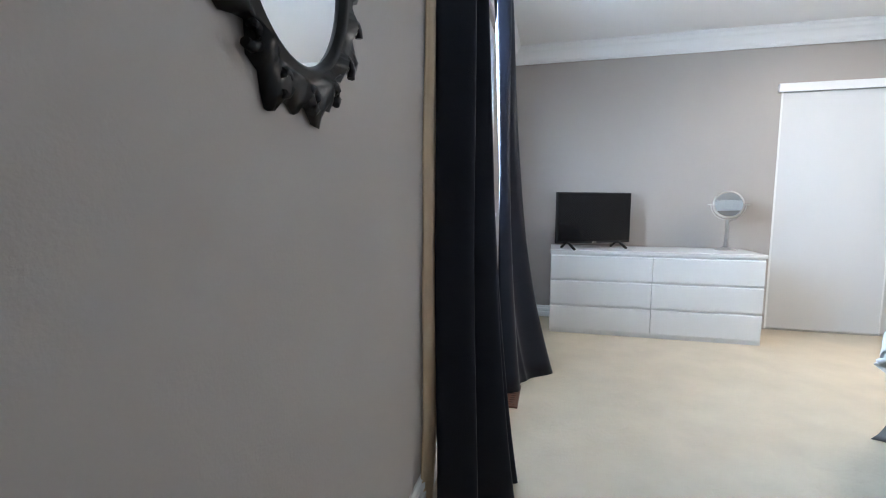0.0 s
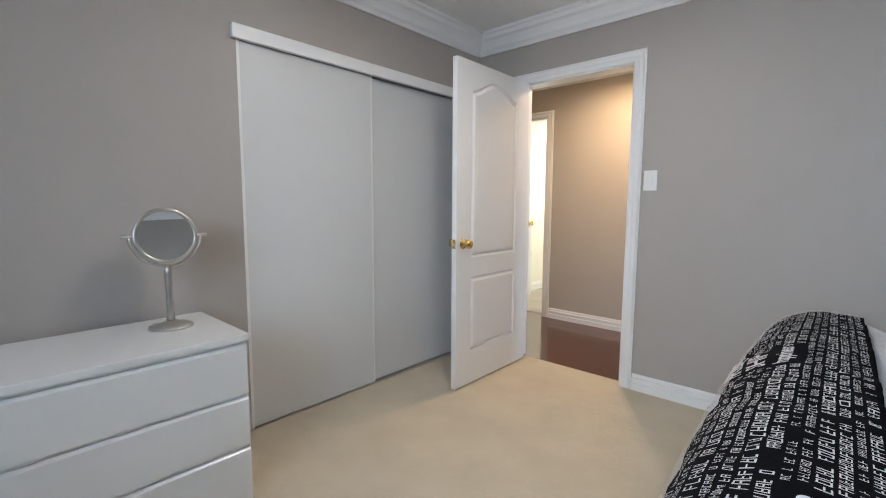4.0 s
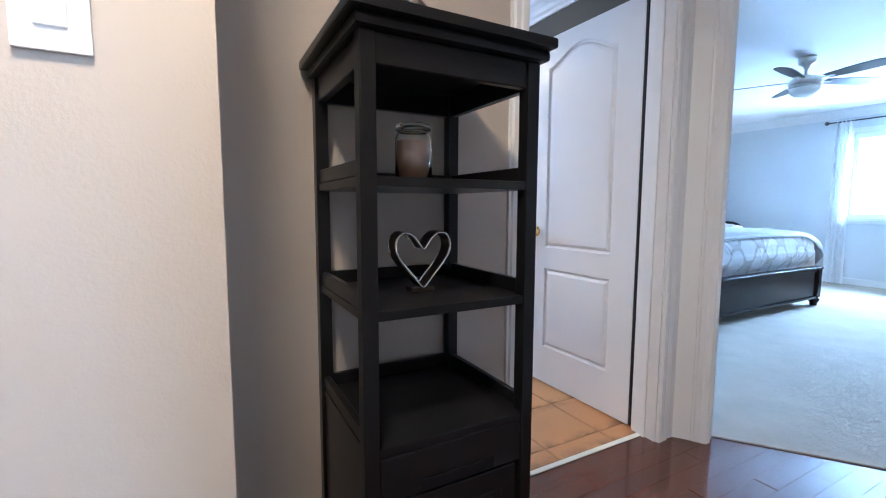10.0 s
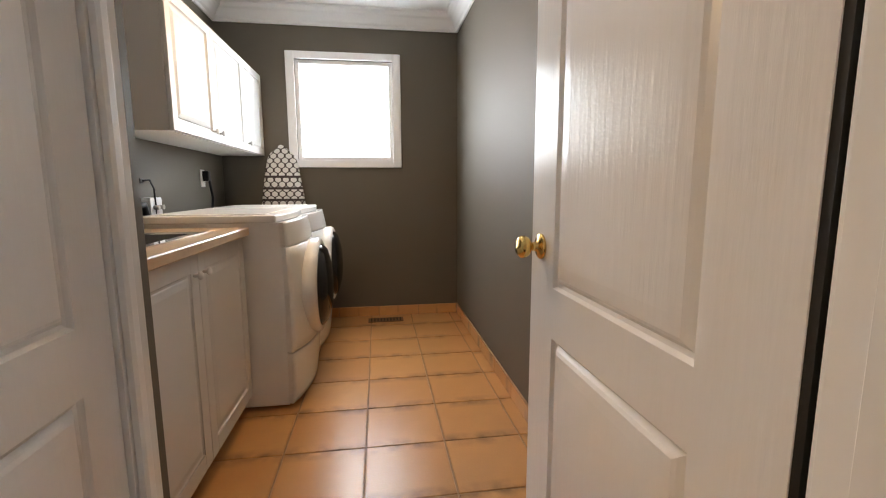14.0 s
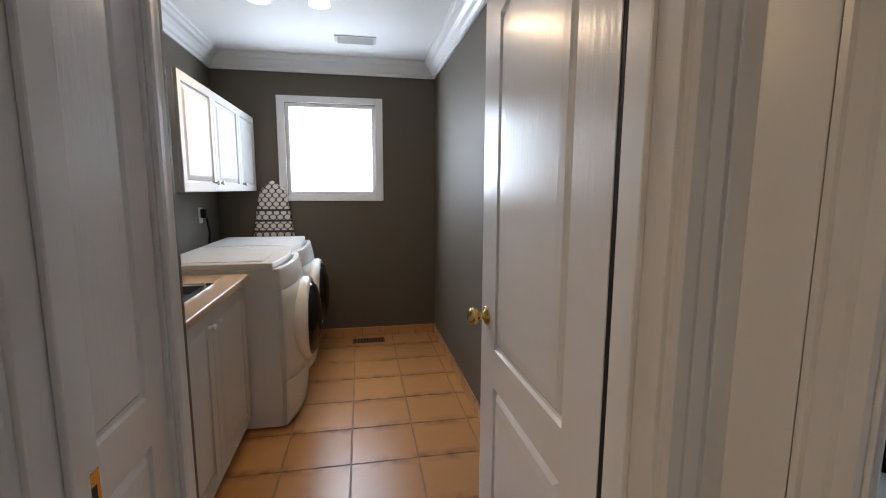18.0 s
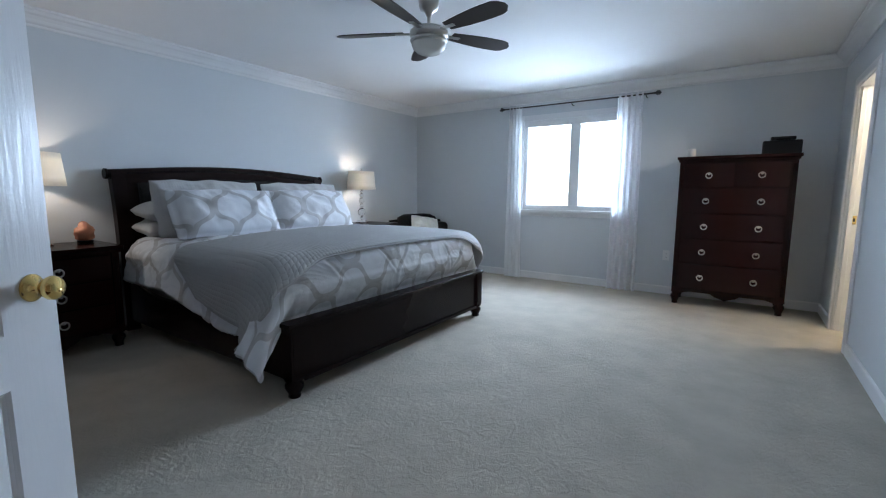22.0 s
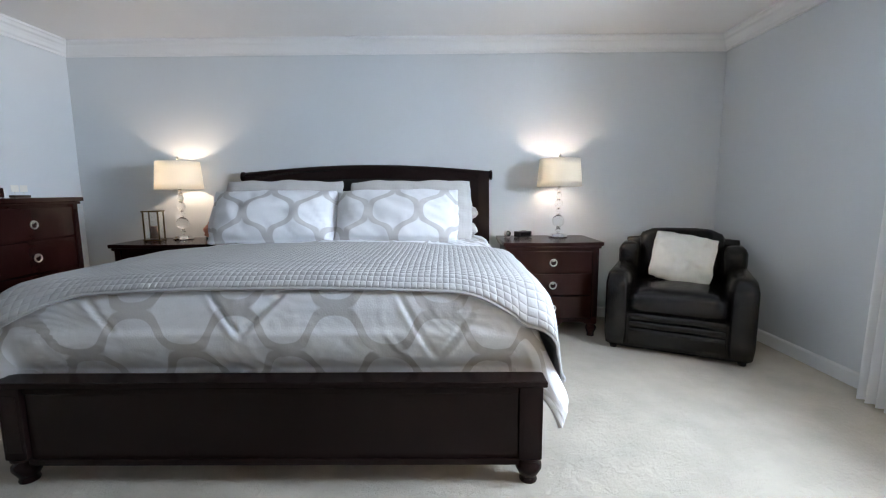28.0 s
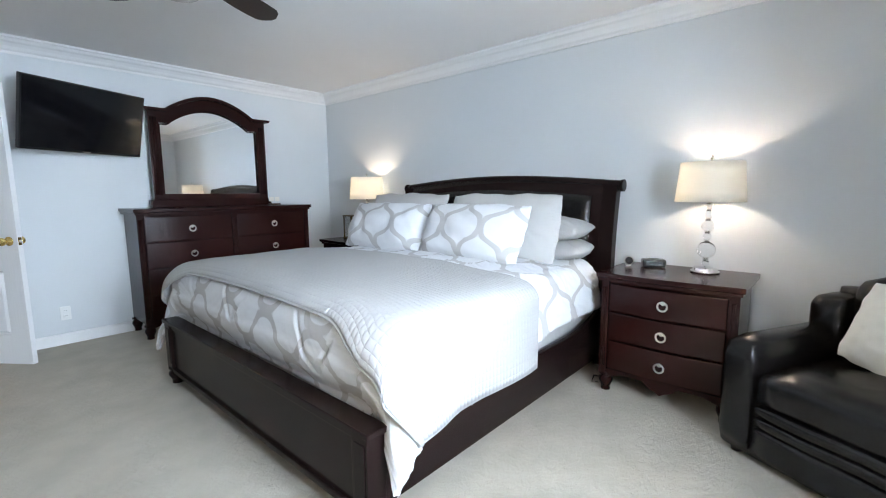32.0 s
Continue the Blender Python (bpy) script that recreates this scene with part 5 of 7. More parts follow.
part("plinth", pad(-0.44, -0.40, 0.02, 0.44, 0.36, 0.30, 0.03), LEATHER, ac)
part("front_panel", pad(-0.30, -0.425, 0.045, 0.30, -0.36, 0.185, 0.02), LEATHER, ac)
part("front_roll", pad(-0.30, -0.428, 0.187, 0.30, -0.36, 0.238, 0.02), LEATHER, ac)
part("front_roll", pad(-0.30, -0.430, 0.240, 0.30, -0.36, 0.296, 0.022), LEATHER, ac)
part("seat_cushion", pad(-0.305, -0.43, 0.29, 0.305, 0.24, 0.455, 0.05, 0.022), LEATHER, ac, "soft black leather seat cushion")
for s in (-1, 1):
    part("arm", pad(min(s * 0.30, s * 0.475), -0.435, 0.03, max(s * 0.30, s * 0.475), 0.32, 0.575, 0.06, 0.012, s), LEATHER, ac)
    part("wing", pad(min(s * 0.28, s * 0.45), 0.14, 0.45, max(s * 0.28, s * 0.45), 0.40, 0.725, 0.05, 0.01, s + 3), LEATHER, ac)
part("back_cushion", move(pad(-0.31, -0.10, 0.0, 0.31, 0.10, 0.41, 0.085, 0.02, 5), pose(0, 0.24, 0.43, -12, 0, 0)), LEATHER, ac, "soft black leather back cushion")
part("back_shell", pad(-0.42, 0.30, 0.10, 0.42, 0.42, 0.775, 0.05, 0, 9), LEATHER, ac)
for x in (-0.40, 0.40):
    for y in (-0.36, 0.30):
        part("foot", cyl(B(), (x, y, 0), (x, y, 0.03), 0.025, 12), GAP, ac)
cu = solid("cushion", pillow(0.42, 0.37, 0.13, 2.2, 0.05, crumple=0.8), CREAM_CLOTH, "cream square cushion leaning in the armchair", "cushion")
cu.matrix_world = pose(8.06, -4.13, 0, 0, 0, -118) @ pose(0.02, 0.05, 0.640, 66, 9, 3)

# ---- wall television ----
tv = thing("wall_television", look((6.29, 0.615, 1.845), (7.85, -2.885, 0.98)) @ pose(0, 0, 0), "flat black television on a swivelling wall bracket", "television")
part("bezel", soften(box(B(), -0.45, -0.26, -0.02, 0.45, 0.26, 0.02), 0.006), TV_BLACK, tv)
part("screen", box(B(), -0.44, -0.242, -0.0235, 0.44, 0.25, -0.0205), SCREEN, tv)
part("rear_housing", soften(box(B(), -0.28, -0.18, 0.0205, 0.28, 0.14, 0.055), 0.012), TV_BLACK, tv)
part("badge", box(B(), -0.03, -0.2545, -0.0215, 0.03, -0.2485, -0.0203), STEEL, tv)
solid("television_bracket", tube(cyl(B(), (6.29, 0.665, 1.80), (6.29, 0.665, 1.92), 0.015, 10), [(6.29, 0.655, 1.86), (6.34, 0.74, 1.86), (6.20, 0.885, 1.86)], 0.018, 8), TV_BLACK, "black steel television bracket arm", "bracket")
solid("wall_bracket", soften(box(B(), 6.12, 0.878, 1.76, 6.28, 0.9, 1.96), 0.004), TV_BLACK, "black steel bracket plate on the wall", "bracket")

# ---- ceiling fan ----
fan = thing("ceiling_fan", pose(6.232, -1.705, 0), "brushed nickel ceiling fan with five dark blades and a bowl light", "ceiling fan")
part("canopy", lathe(B(), [(0.0, 2.3), (0.03, 2.36), (0.06, 2.375), (0.068, 2.40), (0.07, 2.438), (0.0, 2.439)], 28), STEEL, fan)
part("rod", cyl(B(), (0, 0, 2.27), (0, 0, 2.37), 0.013, 14), STEEL, fan)
part("motor", lathe(B(), [(0.0, 2.285), (0.03, 2.283), (0.045, 2.27), (0.105, 2.255), (0.128, 2.235), (0.13, 2.205), (0.118, 2.19), (0.0, 2.188)], 36), STEEL, fan)
part("light_ring", lathe(B(), [(0.0, 2.187), (0.122, 2.187), (0.128, 2.175), (0.122, 2.165), (0.0, 2.164)], 36), STEEL, fan)
part("bowl", lathe(B(), [(0.118, 2.163), (0.117, 2.15), (0.105, 2.122), (0.08, 2.1), (0.045, 2.087), (0.0, 2.083)], 36), OPAL, fan, "white opal glass bowl")
for k in range(5):
    a = radians(25.5 + 72 * k)
    q = Euler((0, 0, a)).to_matrix().to_4x4()
    n = 14
    up = [(0.17 + 0.48 * i / n, 0.045 + 0.028 * math.sin(math.pi * (i / n) * 0.75) - (0.05 * max(0, (i / n - 0.86) / 0.14) ** 2)) for i in range(n + 1)]
    out = [(x, y, 0) for x, y in up] + [(x, -y, 0) for x, y in reversed(up)]
    bl = soften(extrude(B(), out, (0, 0, 0.006)), 0.002, 1, 50)
    blade = part("blade", move(bl, q @ pose(0, 0, 2.228, -11, 0, 0)), BLADE, fan)
    part("blade_arm", move(soften(box(B(), 0.10, -0.018, 2.222, 0.235, 0.018, 2.23), 0.004), q), STEEL, blade)

# ---- window of the large bedroom ----
wd = thing("window_1", pose(0, 0, 0), "white two-pane window with a deep sill", "window", kind="structure")
WX0, WX1, WZ0, WZ1 = 5.62, 6.88, 0.94, 2.10
for n_, b_ in (("frame", (WX0, -4.86, WZ0, WX0 + 0.05, -4.77, WZ1)), ("frame", (WX1 - 0.05, -4.86, WZ0, WX1, -4.77, WZ1)), ("frame", (WX0 + 0.05, -4.86, WZ1 - 0.05, WX1 - 0.05, -4.77, WZ1)), ("frame", (WX0 + 0.05, -4.86, WZ0, WX1 - 0.05, -4.77, WZ0 + 0.06)), ("mullion", (6.135, -4.855, WZ0 + 0.06, 6.26, -4.775, WZ1 - 0.05))):
    part(n_, soften(box(B(), *b_), 0.004), TRIM, wd)
part("sill", soften(box(B(), WX0 - 0.09, -4.77, WZ0 - 0.03, WX1 + 0.09, -4.69, WZ0), 0.006), TRIM, wd)
part("apron", soften(box(B(), WX0 - 0.07, -4.759, WZ0 - 0.085, WX1 + 0.07, -4.742, WZ0 - 0.031), 0.005), TRIM, wd)
part("casing", soften(box(B(), WX0 - 0.07, -4.759, WZ0 + 0.001, WX0, -4.738, WZ1 + 0.07), 0.005), TRIM, wd)
part("casing", soften(box(B(), WX1, -4.759, WZ0 + 0.001, WX1 + 0.07, -4.738, WZ1 + 0.07), 0.005), TRIM, wd)
part("casing", soften(box(B(), WX0, -4.759, WZ1, WX1, -4.738, WZ1 + 0.07), 0.005), TRIM, wd)
for x0, x1 in ((5.67, 6.135), (6.26, 6.83)):
    pn = part("pane", box(B(), x0, -4.83, WZ0 + 0.06, x1, -4.824, WZ1 - 0.05), PANE_GLASS, wd)
    pn.visible_shadow = False
part("blind_rail", soften(box(B(), 5.66, -4.80, 2.02, 6.84, -4.765, 2.06), 0.004), TRIM, wd)
for x in (6.255, 6.14):
    part("latch", soften(box(B(), x - 0.008, -4.775, 1.10, x + 0.008, -4.755, 1.19), 0.004), TRIM, wd)

rod = thing("curtain_rod", pose(0, 0, 0), "pewter curtain rod with scrolled leaf ends", "curtain rod")
part("rod", cyl(B(), (5.30, -4.645, 2.262), (7.12, -4.645, 2.262), 0.009, 12), ROD_METAL, rod)
for x, s in ((5.30, -1), (7.12, 1)):
    fin = part("finial", lathe(B(), [(0.009, 0), (0.014, 0.008), (0.008, 0.015), (0.02, 0.035), (0.012, 0.06), (0.0, 0.085)], 12, (x, -4.645, 2.262), Euler((0, radians(90 * s), 0)).to_matrix().to_4x4()), ROD_METAL, rod)
    part("leaf_scroll", ring_tube(B(), (x + s * 0.045, -4.645, 2.262), 0.024, 0.004, "y", 16), ROD_METAL, fin)
for x in (5.38, 6.22, 7.04):
    part("bracket", tube(B(), [(x, -4.757, 2.24), (x, -4.70, 2.235), (x, -4.655, 2.25)], 0.006, 8), ROD_METAL, rod)


def sheer_panel(x0, x1, spread, label):
    def fn(u, v):
        x = x0 + (x1 - x0) * u
        c = (x0 + x1) / 2
        x = c + (x - c) * (1 + spread * (1 - v))
        fold = 0.03 * math.sin(u * 2 * math.pi * 4.5 + 1.1 * v) * (0.7 + 0.3 * (1 - v)) + 0.01 * noise.noise(Vector((u * 9, v * 3, x0)))
        return (x, -4.645 + fold, 0.015 + 2.27 * v)
    bm = B()
    surface(bm, fn, 90, 16)
    return solid("sheer_curtain", bm, VOILE, label, "curtain", group="sheer curtains")


sheer_panel(5.40, 5.68, 0.16, "white sheer curtain hanging from the rod")
sheer_panel(6.86, 7.06, 0.20, "white sheer curtain gathered narrow on the rod")

# ---- small things of the large bedroom ----
salt = thing("salt_lamp", pose(8.47, -0.375, 0.766), "pink salt rock lamp on a dark wooden base", "lamp")
bm = lathe(B(), [(0.035, 0.02), (0.055, 0.035), (0.06, 0.07), (0.05, 0.11), (0.03, 0.145), (0.012, 0.165), (0.0, 0.168)], 14)
bmesh.ops.subdivide_edges(bm, edges=bm.edges[:], cuts=1, use_grid_fill=True)
for v in bm.verts:
    v.co += Vector((v.co.x, v.co.y, 0.02)) * (0.42 * noise.noise(v.co * 24) + 0.30 * noise.noise(v.co * 52 + Vector((3, 1, 7))))
part("rock", bm, SALT, salt)
part("base", cyl(B(), (0, 0, 0), (0, 0, 0.022), 0.05, 20), BLACK_WOOD, salt)

ln = thing("lantern", pose(8.42, 0.085, 0.766, 0, 0, 12), "small brass and glass box lantern", "lantern")
for x in (-0.055, 0.055):
    for y in (-0.055, 0.055):
        part("corner_bar", box(B(), x - 0.005, y - 0.005, 0.012, x + 0.005, y + 0.005, 0.238), AGED_BRASS, ln)
for z in (0.0, 0.238):
    part("plate", soften(box(B(), -0.066, -0.066, z, 0.066, 0.066, z + 0.012), 0.003), AGED_BRASS, ln)
for a in range(4):
    part("pane", move(box(B(), -0.05, -0.0555, 0.013, 0.05, -0.0535, 0.237), Euler((0, 0, a * math.pi / 2)).to_matrix().to_4x4()), CLEAR, ln)
part("candle", cyl(B(), (0, 0, 0.0125), (0, 0, 0.12), 0.028, 18), WAX, ln)

ck = thing("alarm_clock", pose(8.50, -3.02, 0.766, 0, 0, -62), "small black bedside clock radio", "clock")
part("body", soften(box(B(), -0.07, -0.035, 0.004, 0.07, 0.04, 0.052), 0.014, 3), TV_BLACK, ck)
part("display", box(B(), -0.05, -0.0375, 0.016, 0.05, -0.0352, 0.042), SCREEN, ck)
part("button", soften(box(B(), -0.03, -0.008, 0.052, 0.03, 0.012, 0.056), 0.002, 1), GAP, ck)
for x in (-0.045, 0.045):
    part("foot", cyl(B(), (x, 0, 0), (x, 0, 0.005), 0.008, 8), GAP, ck)
rc = thing("round_clock", pose(8.46, -2.875, 0.766, 0, 0, -62), "small round silver clock", "clock")
part("case", lathe(B(), [(0.0, 0), (0.028, 0), (0.03, 0.006), (0.03, 0.024), (0.0, 0.026)], 24, (0, 0, 0.032), Euler((radians(78), 0, 0)).to_matrix().to_4x4()), STEEL, rc)
part("face", lathe(B(), [(0.0, 0.0262), (0.024, 0.0262), (0.024, 0.0275), (0.0, 0.0277)], 24, (0, 0, 0.032), Euler((radians(78), 0, 0)).to_matrix().to_4x4()), TV_BLACK, rc)
part("stand", box(B(), -0.016, -0.02, 0, 0.016, 0.016, 0.007), STEEL, rc)

cj = thing("candle_jar", pose(4.87, -4.46, 1.531), "small white candle in a pale jar", "candle")
part("jar", lathe(B(), [(0, 0), (0.036, 0), (0.038, 0.004), (0.038, 0.085), (0.034, 0.088), (0.034, 0.07), (0, 0.068)], 24), PLASTIC, cj)
bx = thing("camera_case", pose(4.13, -4.50, 1.531), "black case with rounded top lying on the chest", "case")
part("body", soften(box(B(), -0.15, -0.08, 0, 0.15, 0.08, 0.13), 0.02, 3), TV_BLACK, bx)
part("lid", soften(box(B(), -0.10, -0.07, 0.131, 0.09, 0.07, 0.165), 0.012, 3), TV_BLACK, bx)
part("handle", tube(B(), [(-0.07, 0.075, 0.14), (-0.05, 0.095, 0.15), (0.04, 0.095, 0.15), (0.06, 0.075, 0.14)], 0.006, 8), GAP, bx)
tk = thing("trinket_stand", pose(7.80, 0.58, 1.136), "small photo holder with two pale cards on a dark base", "trinket")
part("base", soften(box(B(), -0.06, -0.02, 0, 0.06, 0.02, 0.018), 0.004), BRONZE, tk)
for x in (-0.032, 0.032):
    c = part("card", box(B(), x - 0.026, -0.002, 0.04, x + 0.026, 0.002, 0.085), CREAM_CLOTH, tk)
    part("clip", cyl(B(), (x, 0.003, 0.016), (x, 0.003, 0.06), 0.002, 6), STEEL, c)


def outlet(name, m, label):
    root = thing(name, m, label, "outlet")
    part("plate", soften(box(B(), -0.035, -0.006, -0.058, 0.035, 0, 0.058), 0.003), PLASTIC, root)
    for z in (-0.022, 0.022):
        s = part("socket", soften(box(B(), -0.017, -0.0085, z - 0.014, 0.017, -0.0062, z + 0.014), 0.002, 1), PLASTIC, root)
        for x in (-0.006, 0.006):
            part("slot", box(B(), x - 0.001, -0.0092, z - 0.004, x + 0.001, -0.0086, z + 0.005), GAP, s)
    return root


outlet("wall_outlet", pose(5.08, -4.76, 0.455, 0, 0, 180), "white double wall outlet near the baseboard")
outlet("wall_outlet", pose(6.06, 0.90, 0.27), "white double wall outlet near the baseboard")
solid("power_cord", tube(B(), [(8.60, -2.79, 0.55), (8.58, -2.79, 0.2), (8.35, -2.79, 0.02), (8.22, -2.80, 0.012), (8.16, -2.78, 0.03), (8.22, -2.77, 0.05), (8.30, -2.785, 0.02), (8.45, -2.79, 0.01)], 0.005, 6), CLEAR, "pale tangled lamp cord on the carpet", "cord")
vent = thing("floor_vent", pose(6.10, -4.60, 0.0), "beige metal floor register in the carpet", "vent")
part("plate", soften(box(B(), -0.15, -0.05, 0.001, 0.15, 0.05, 0.006), 0.002, 1), VENT_BEIGE, vent)
for k in range(11):
    part("slat", box(B(), -0.13 + 0.025 * k, -0.038, 0.0062, -0.118 + 0.025 * k, 0.038, 0.0085), VENT_BEIGE, vent)

solid("backdrop", box(B(), -1.0, -9.1, -1.0, 13.5, -9.0, 6.0), HAZE, "overexposed daylight haze beyond the window", "backdrop", "structure")

# ---- laundry ----
lw = thing("window_2", pose(0, 0, 0), "white-framed laundry window with a frosted pane", "window", kind="structure")
for b_ in ((8.853, 1.615, 1.245, 8.874, 1.68, 2.125), (8.853, 2.43, 1.245, 8.874, 2.495, 2.125), (8.853, 1.68, 2.07, 8.874, 2.43, 2.125), (8.853, 1.68, 1.245, 8.874, 2.43, 1.30)):
    part("casing", soften(box(B(), b_[0] - 0.012, *b_[1:]), 0.006), TRIM, lw)
for b_ in ((8.878, 1.68, 1.30, 8.93, 1.71, 2.07), (8.878, 2.40, 1.30, 8.93, 2.43, 2.07), (8.878, 1.71, 2.04, 8.93, 2.40, 2.07), (8.878, 1.71, 1.30, 8.93, 2.40, 1.33)):
    part("frame", soften(box(B(), *b_), 0.004), TRIM, lw)
pn = part("pane", box(B(), 8.905, 1.71, 1.33, 8.91, 2.40, 2.04), PANE_GLASS, lw)
pn.visible_shadow = False
part("crank", tube(B(), [(8.875, 2.39, 1.335), (8.85, 2.385, 1.34), (8.845, 2.365, 1.46)], 0.006, 8), STEEL, lw)


def panel_door(name, parent, x0, x1, z0, z1, y, knob_at, inset=0.05, deep=1.0):
    """A cabinet door whose front looks along -y, with a routed panel."""
    f = B()
    for c in ((x0 + 0.0015, z0 + 0.0015, x0 + inset, z1 - 0.0015), (x1 - inset, z0 + 0.0015, x1 - 0.0015, z1 - 0.0015), (x0 + inset, z0 + 0.0015, x1 - inset, z0 + inset), (x0 + inset, z1 - inset, x1 - inset, z1 - 0.0015)):
        box(f, c[0], y, c[1], c[2], y + 0.018, c[3], 0.0025, 2)
    d = part(name, f, CAB_WHITE, parent)
    a, b, c, e = x0 + inset - 0.001, x1 - inset + 0.001, z0 + inset - 0.001, z1 - inset + 0.001
    steps = ((0.0, 0.004), (0.005, 0.011), (0.012, 0.012), (0.016, 0.008), (0.034, 0.002), (0.037, 0.001))
    fr = B()
    loops = [[fr.verts.new(v) for v in ((a + i, y + k, c + i), (b - i, y + k, c + i), (b - i, y + k, e - i), (a + i, y + k, e - i))] for i, k in ((i, k * deep) for i, k in steps)]
    for o, q in zip(loops, loops[1:]):
        for n_ in range(4):
            fr.faces.new((o[n_], o[(n_ + 1) % 4], q[(n_ + 1) % 4], q[n_]))
    fr.faces.new(loops[-1])
    part("raised_panel", fr, CAB_WHITE, d)
    part("knob", lathe(B(), [(0.006, 0), (0.006, 0.012), (0.014, 0.018), (0.015, 0.024), (0.01, 0.029), (0, 0.03)], 16, (knob_at[0], y, knob_at[1]), Euler((radians(90), 0, 0)).to_matrix().to_4x4()), CAB_WHITE if z0 < 1 else STEEL, d)
    return d


for x0, x1, kn in ((7.29, 7.815, 7.77), (7.815, 8.375, 7.865), (8.375, 8.85, 8.42)):
    cab = thing("wall_cabinet", pose(0, 0, 0), "white wall cabinet with a raised-panel door", "cabinet", "laundry wall cabinets")
    part("body", soften(box(B(), x0 + 0.001, 2.702, 1.33, x1 - 0.001, 2.998, 1.935), 0.002), CAB_WHITE, cab)
    panel_door("door", cab, x0, x1, 1.332, 1.933, 2.682, (kn, 1.385))
for x0, x1, kn in ((6.26, 6.775, 6.735), (6.775, 7.29, 6.815)):
    cab = thing("base_cabinet", pose(0, 0, 0), "white base cabinet under the sink worktop", "cabinet", "laundry base cabinets")
    part("body", soften(box(B(), x0 + 0.001, 2.452, 0.09, x1 - 0.001, 2.99, 0.864), 0.002), CAB_WHITE, cab)
    part("plinth", box(B(), x0 + 0.001, 2.50, 0.0, x1 - 0.001, 2.98, 0.0895), CAB_WHITE, cab)
    panel_door("door", cab, x0, x1, 0.095, 0.862, 2.432, (kn, 0.79), 0.062, 0.6)
wt = thing("worktop", pose(0, 0, 0), "beige laminate worktop with a steel-rimmed dark sink", "worktop")
SX0, SX1, SY0, SY1 = 6.45, 7.04, 2.52, 2.90
for b_ in ((6.245, 2.405, 0.866, 7.305, SY0, 0.903), (6.245, SY1, 0.866, 7.305, 2.998, 0.903), (6.245, SY0, 0.866, SX0, SY1, 0.903), (SX1, SY0, 0.866, 7.305, SY1, 0.903)):
    part("board", soften(box(B(), *b_), 0.009 if b_[1] < 2.45 else 0.0015, 3), LAMINATE, wt)
rim = B()
for b_ in ((SX0 - 0.02, SY0 - 0.02, SX1 + 0.02, SY0 + 0.012), (SX0 - 0.02, SY1 - 0.012, SX1 + 0.02, SY1 + 0.02), (SX0 - 0.02, SY0 + 0.012, SX0 + 0.012, SY1 - 0.012), (SX1 - 0.012, SY0 + 0.012, SX1 + 0.02, SY1 - 0.012)):
    box(rim, b_[0], b_[1], 0.9035, b_[2], b_[3], 0.9085)
part("sink_rim", rim, CHROME, wt)
bowl = B()
for b_ in ((SX0, SY0, 0.72, SX1, SY0 + 0.006, 0.9033), (SX0, SY1 - 0.006, 0.72, SX1, SY1, 0.9033), (SX0, SY0 + 0.006, 0.72, SX0 + 0.006, SY1 - 0.006, 0.9033), (SX1 - 0.006, SY0 + 0.006, 0.72, SX1, SY1 - 0.006, 0.9033), (SX0, SY0, 0.714, SX1, SY1, 0.72)):
    box(bowl, *b_)
part("sink_bowl", bowl, SINK_STEEL, wt)
part("drain", cyl(B(), (6.75, 2.71, 0.7205), (6.75, 2.71, 0.725), 0.04, 20), CHROME, wt)


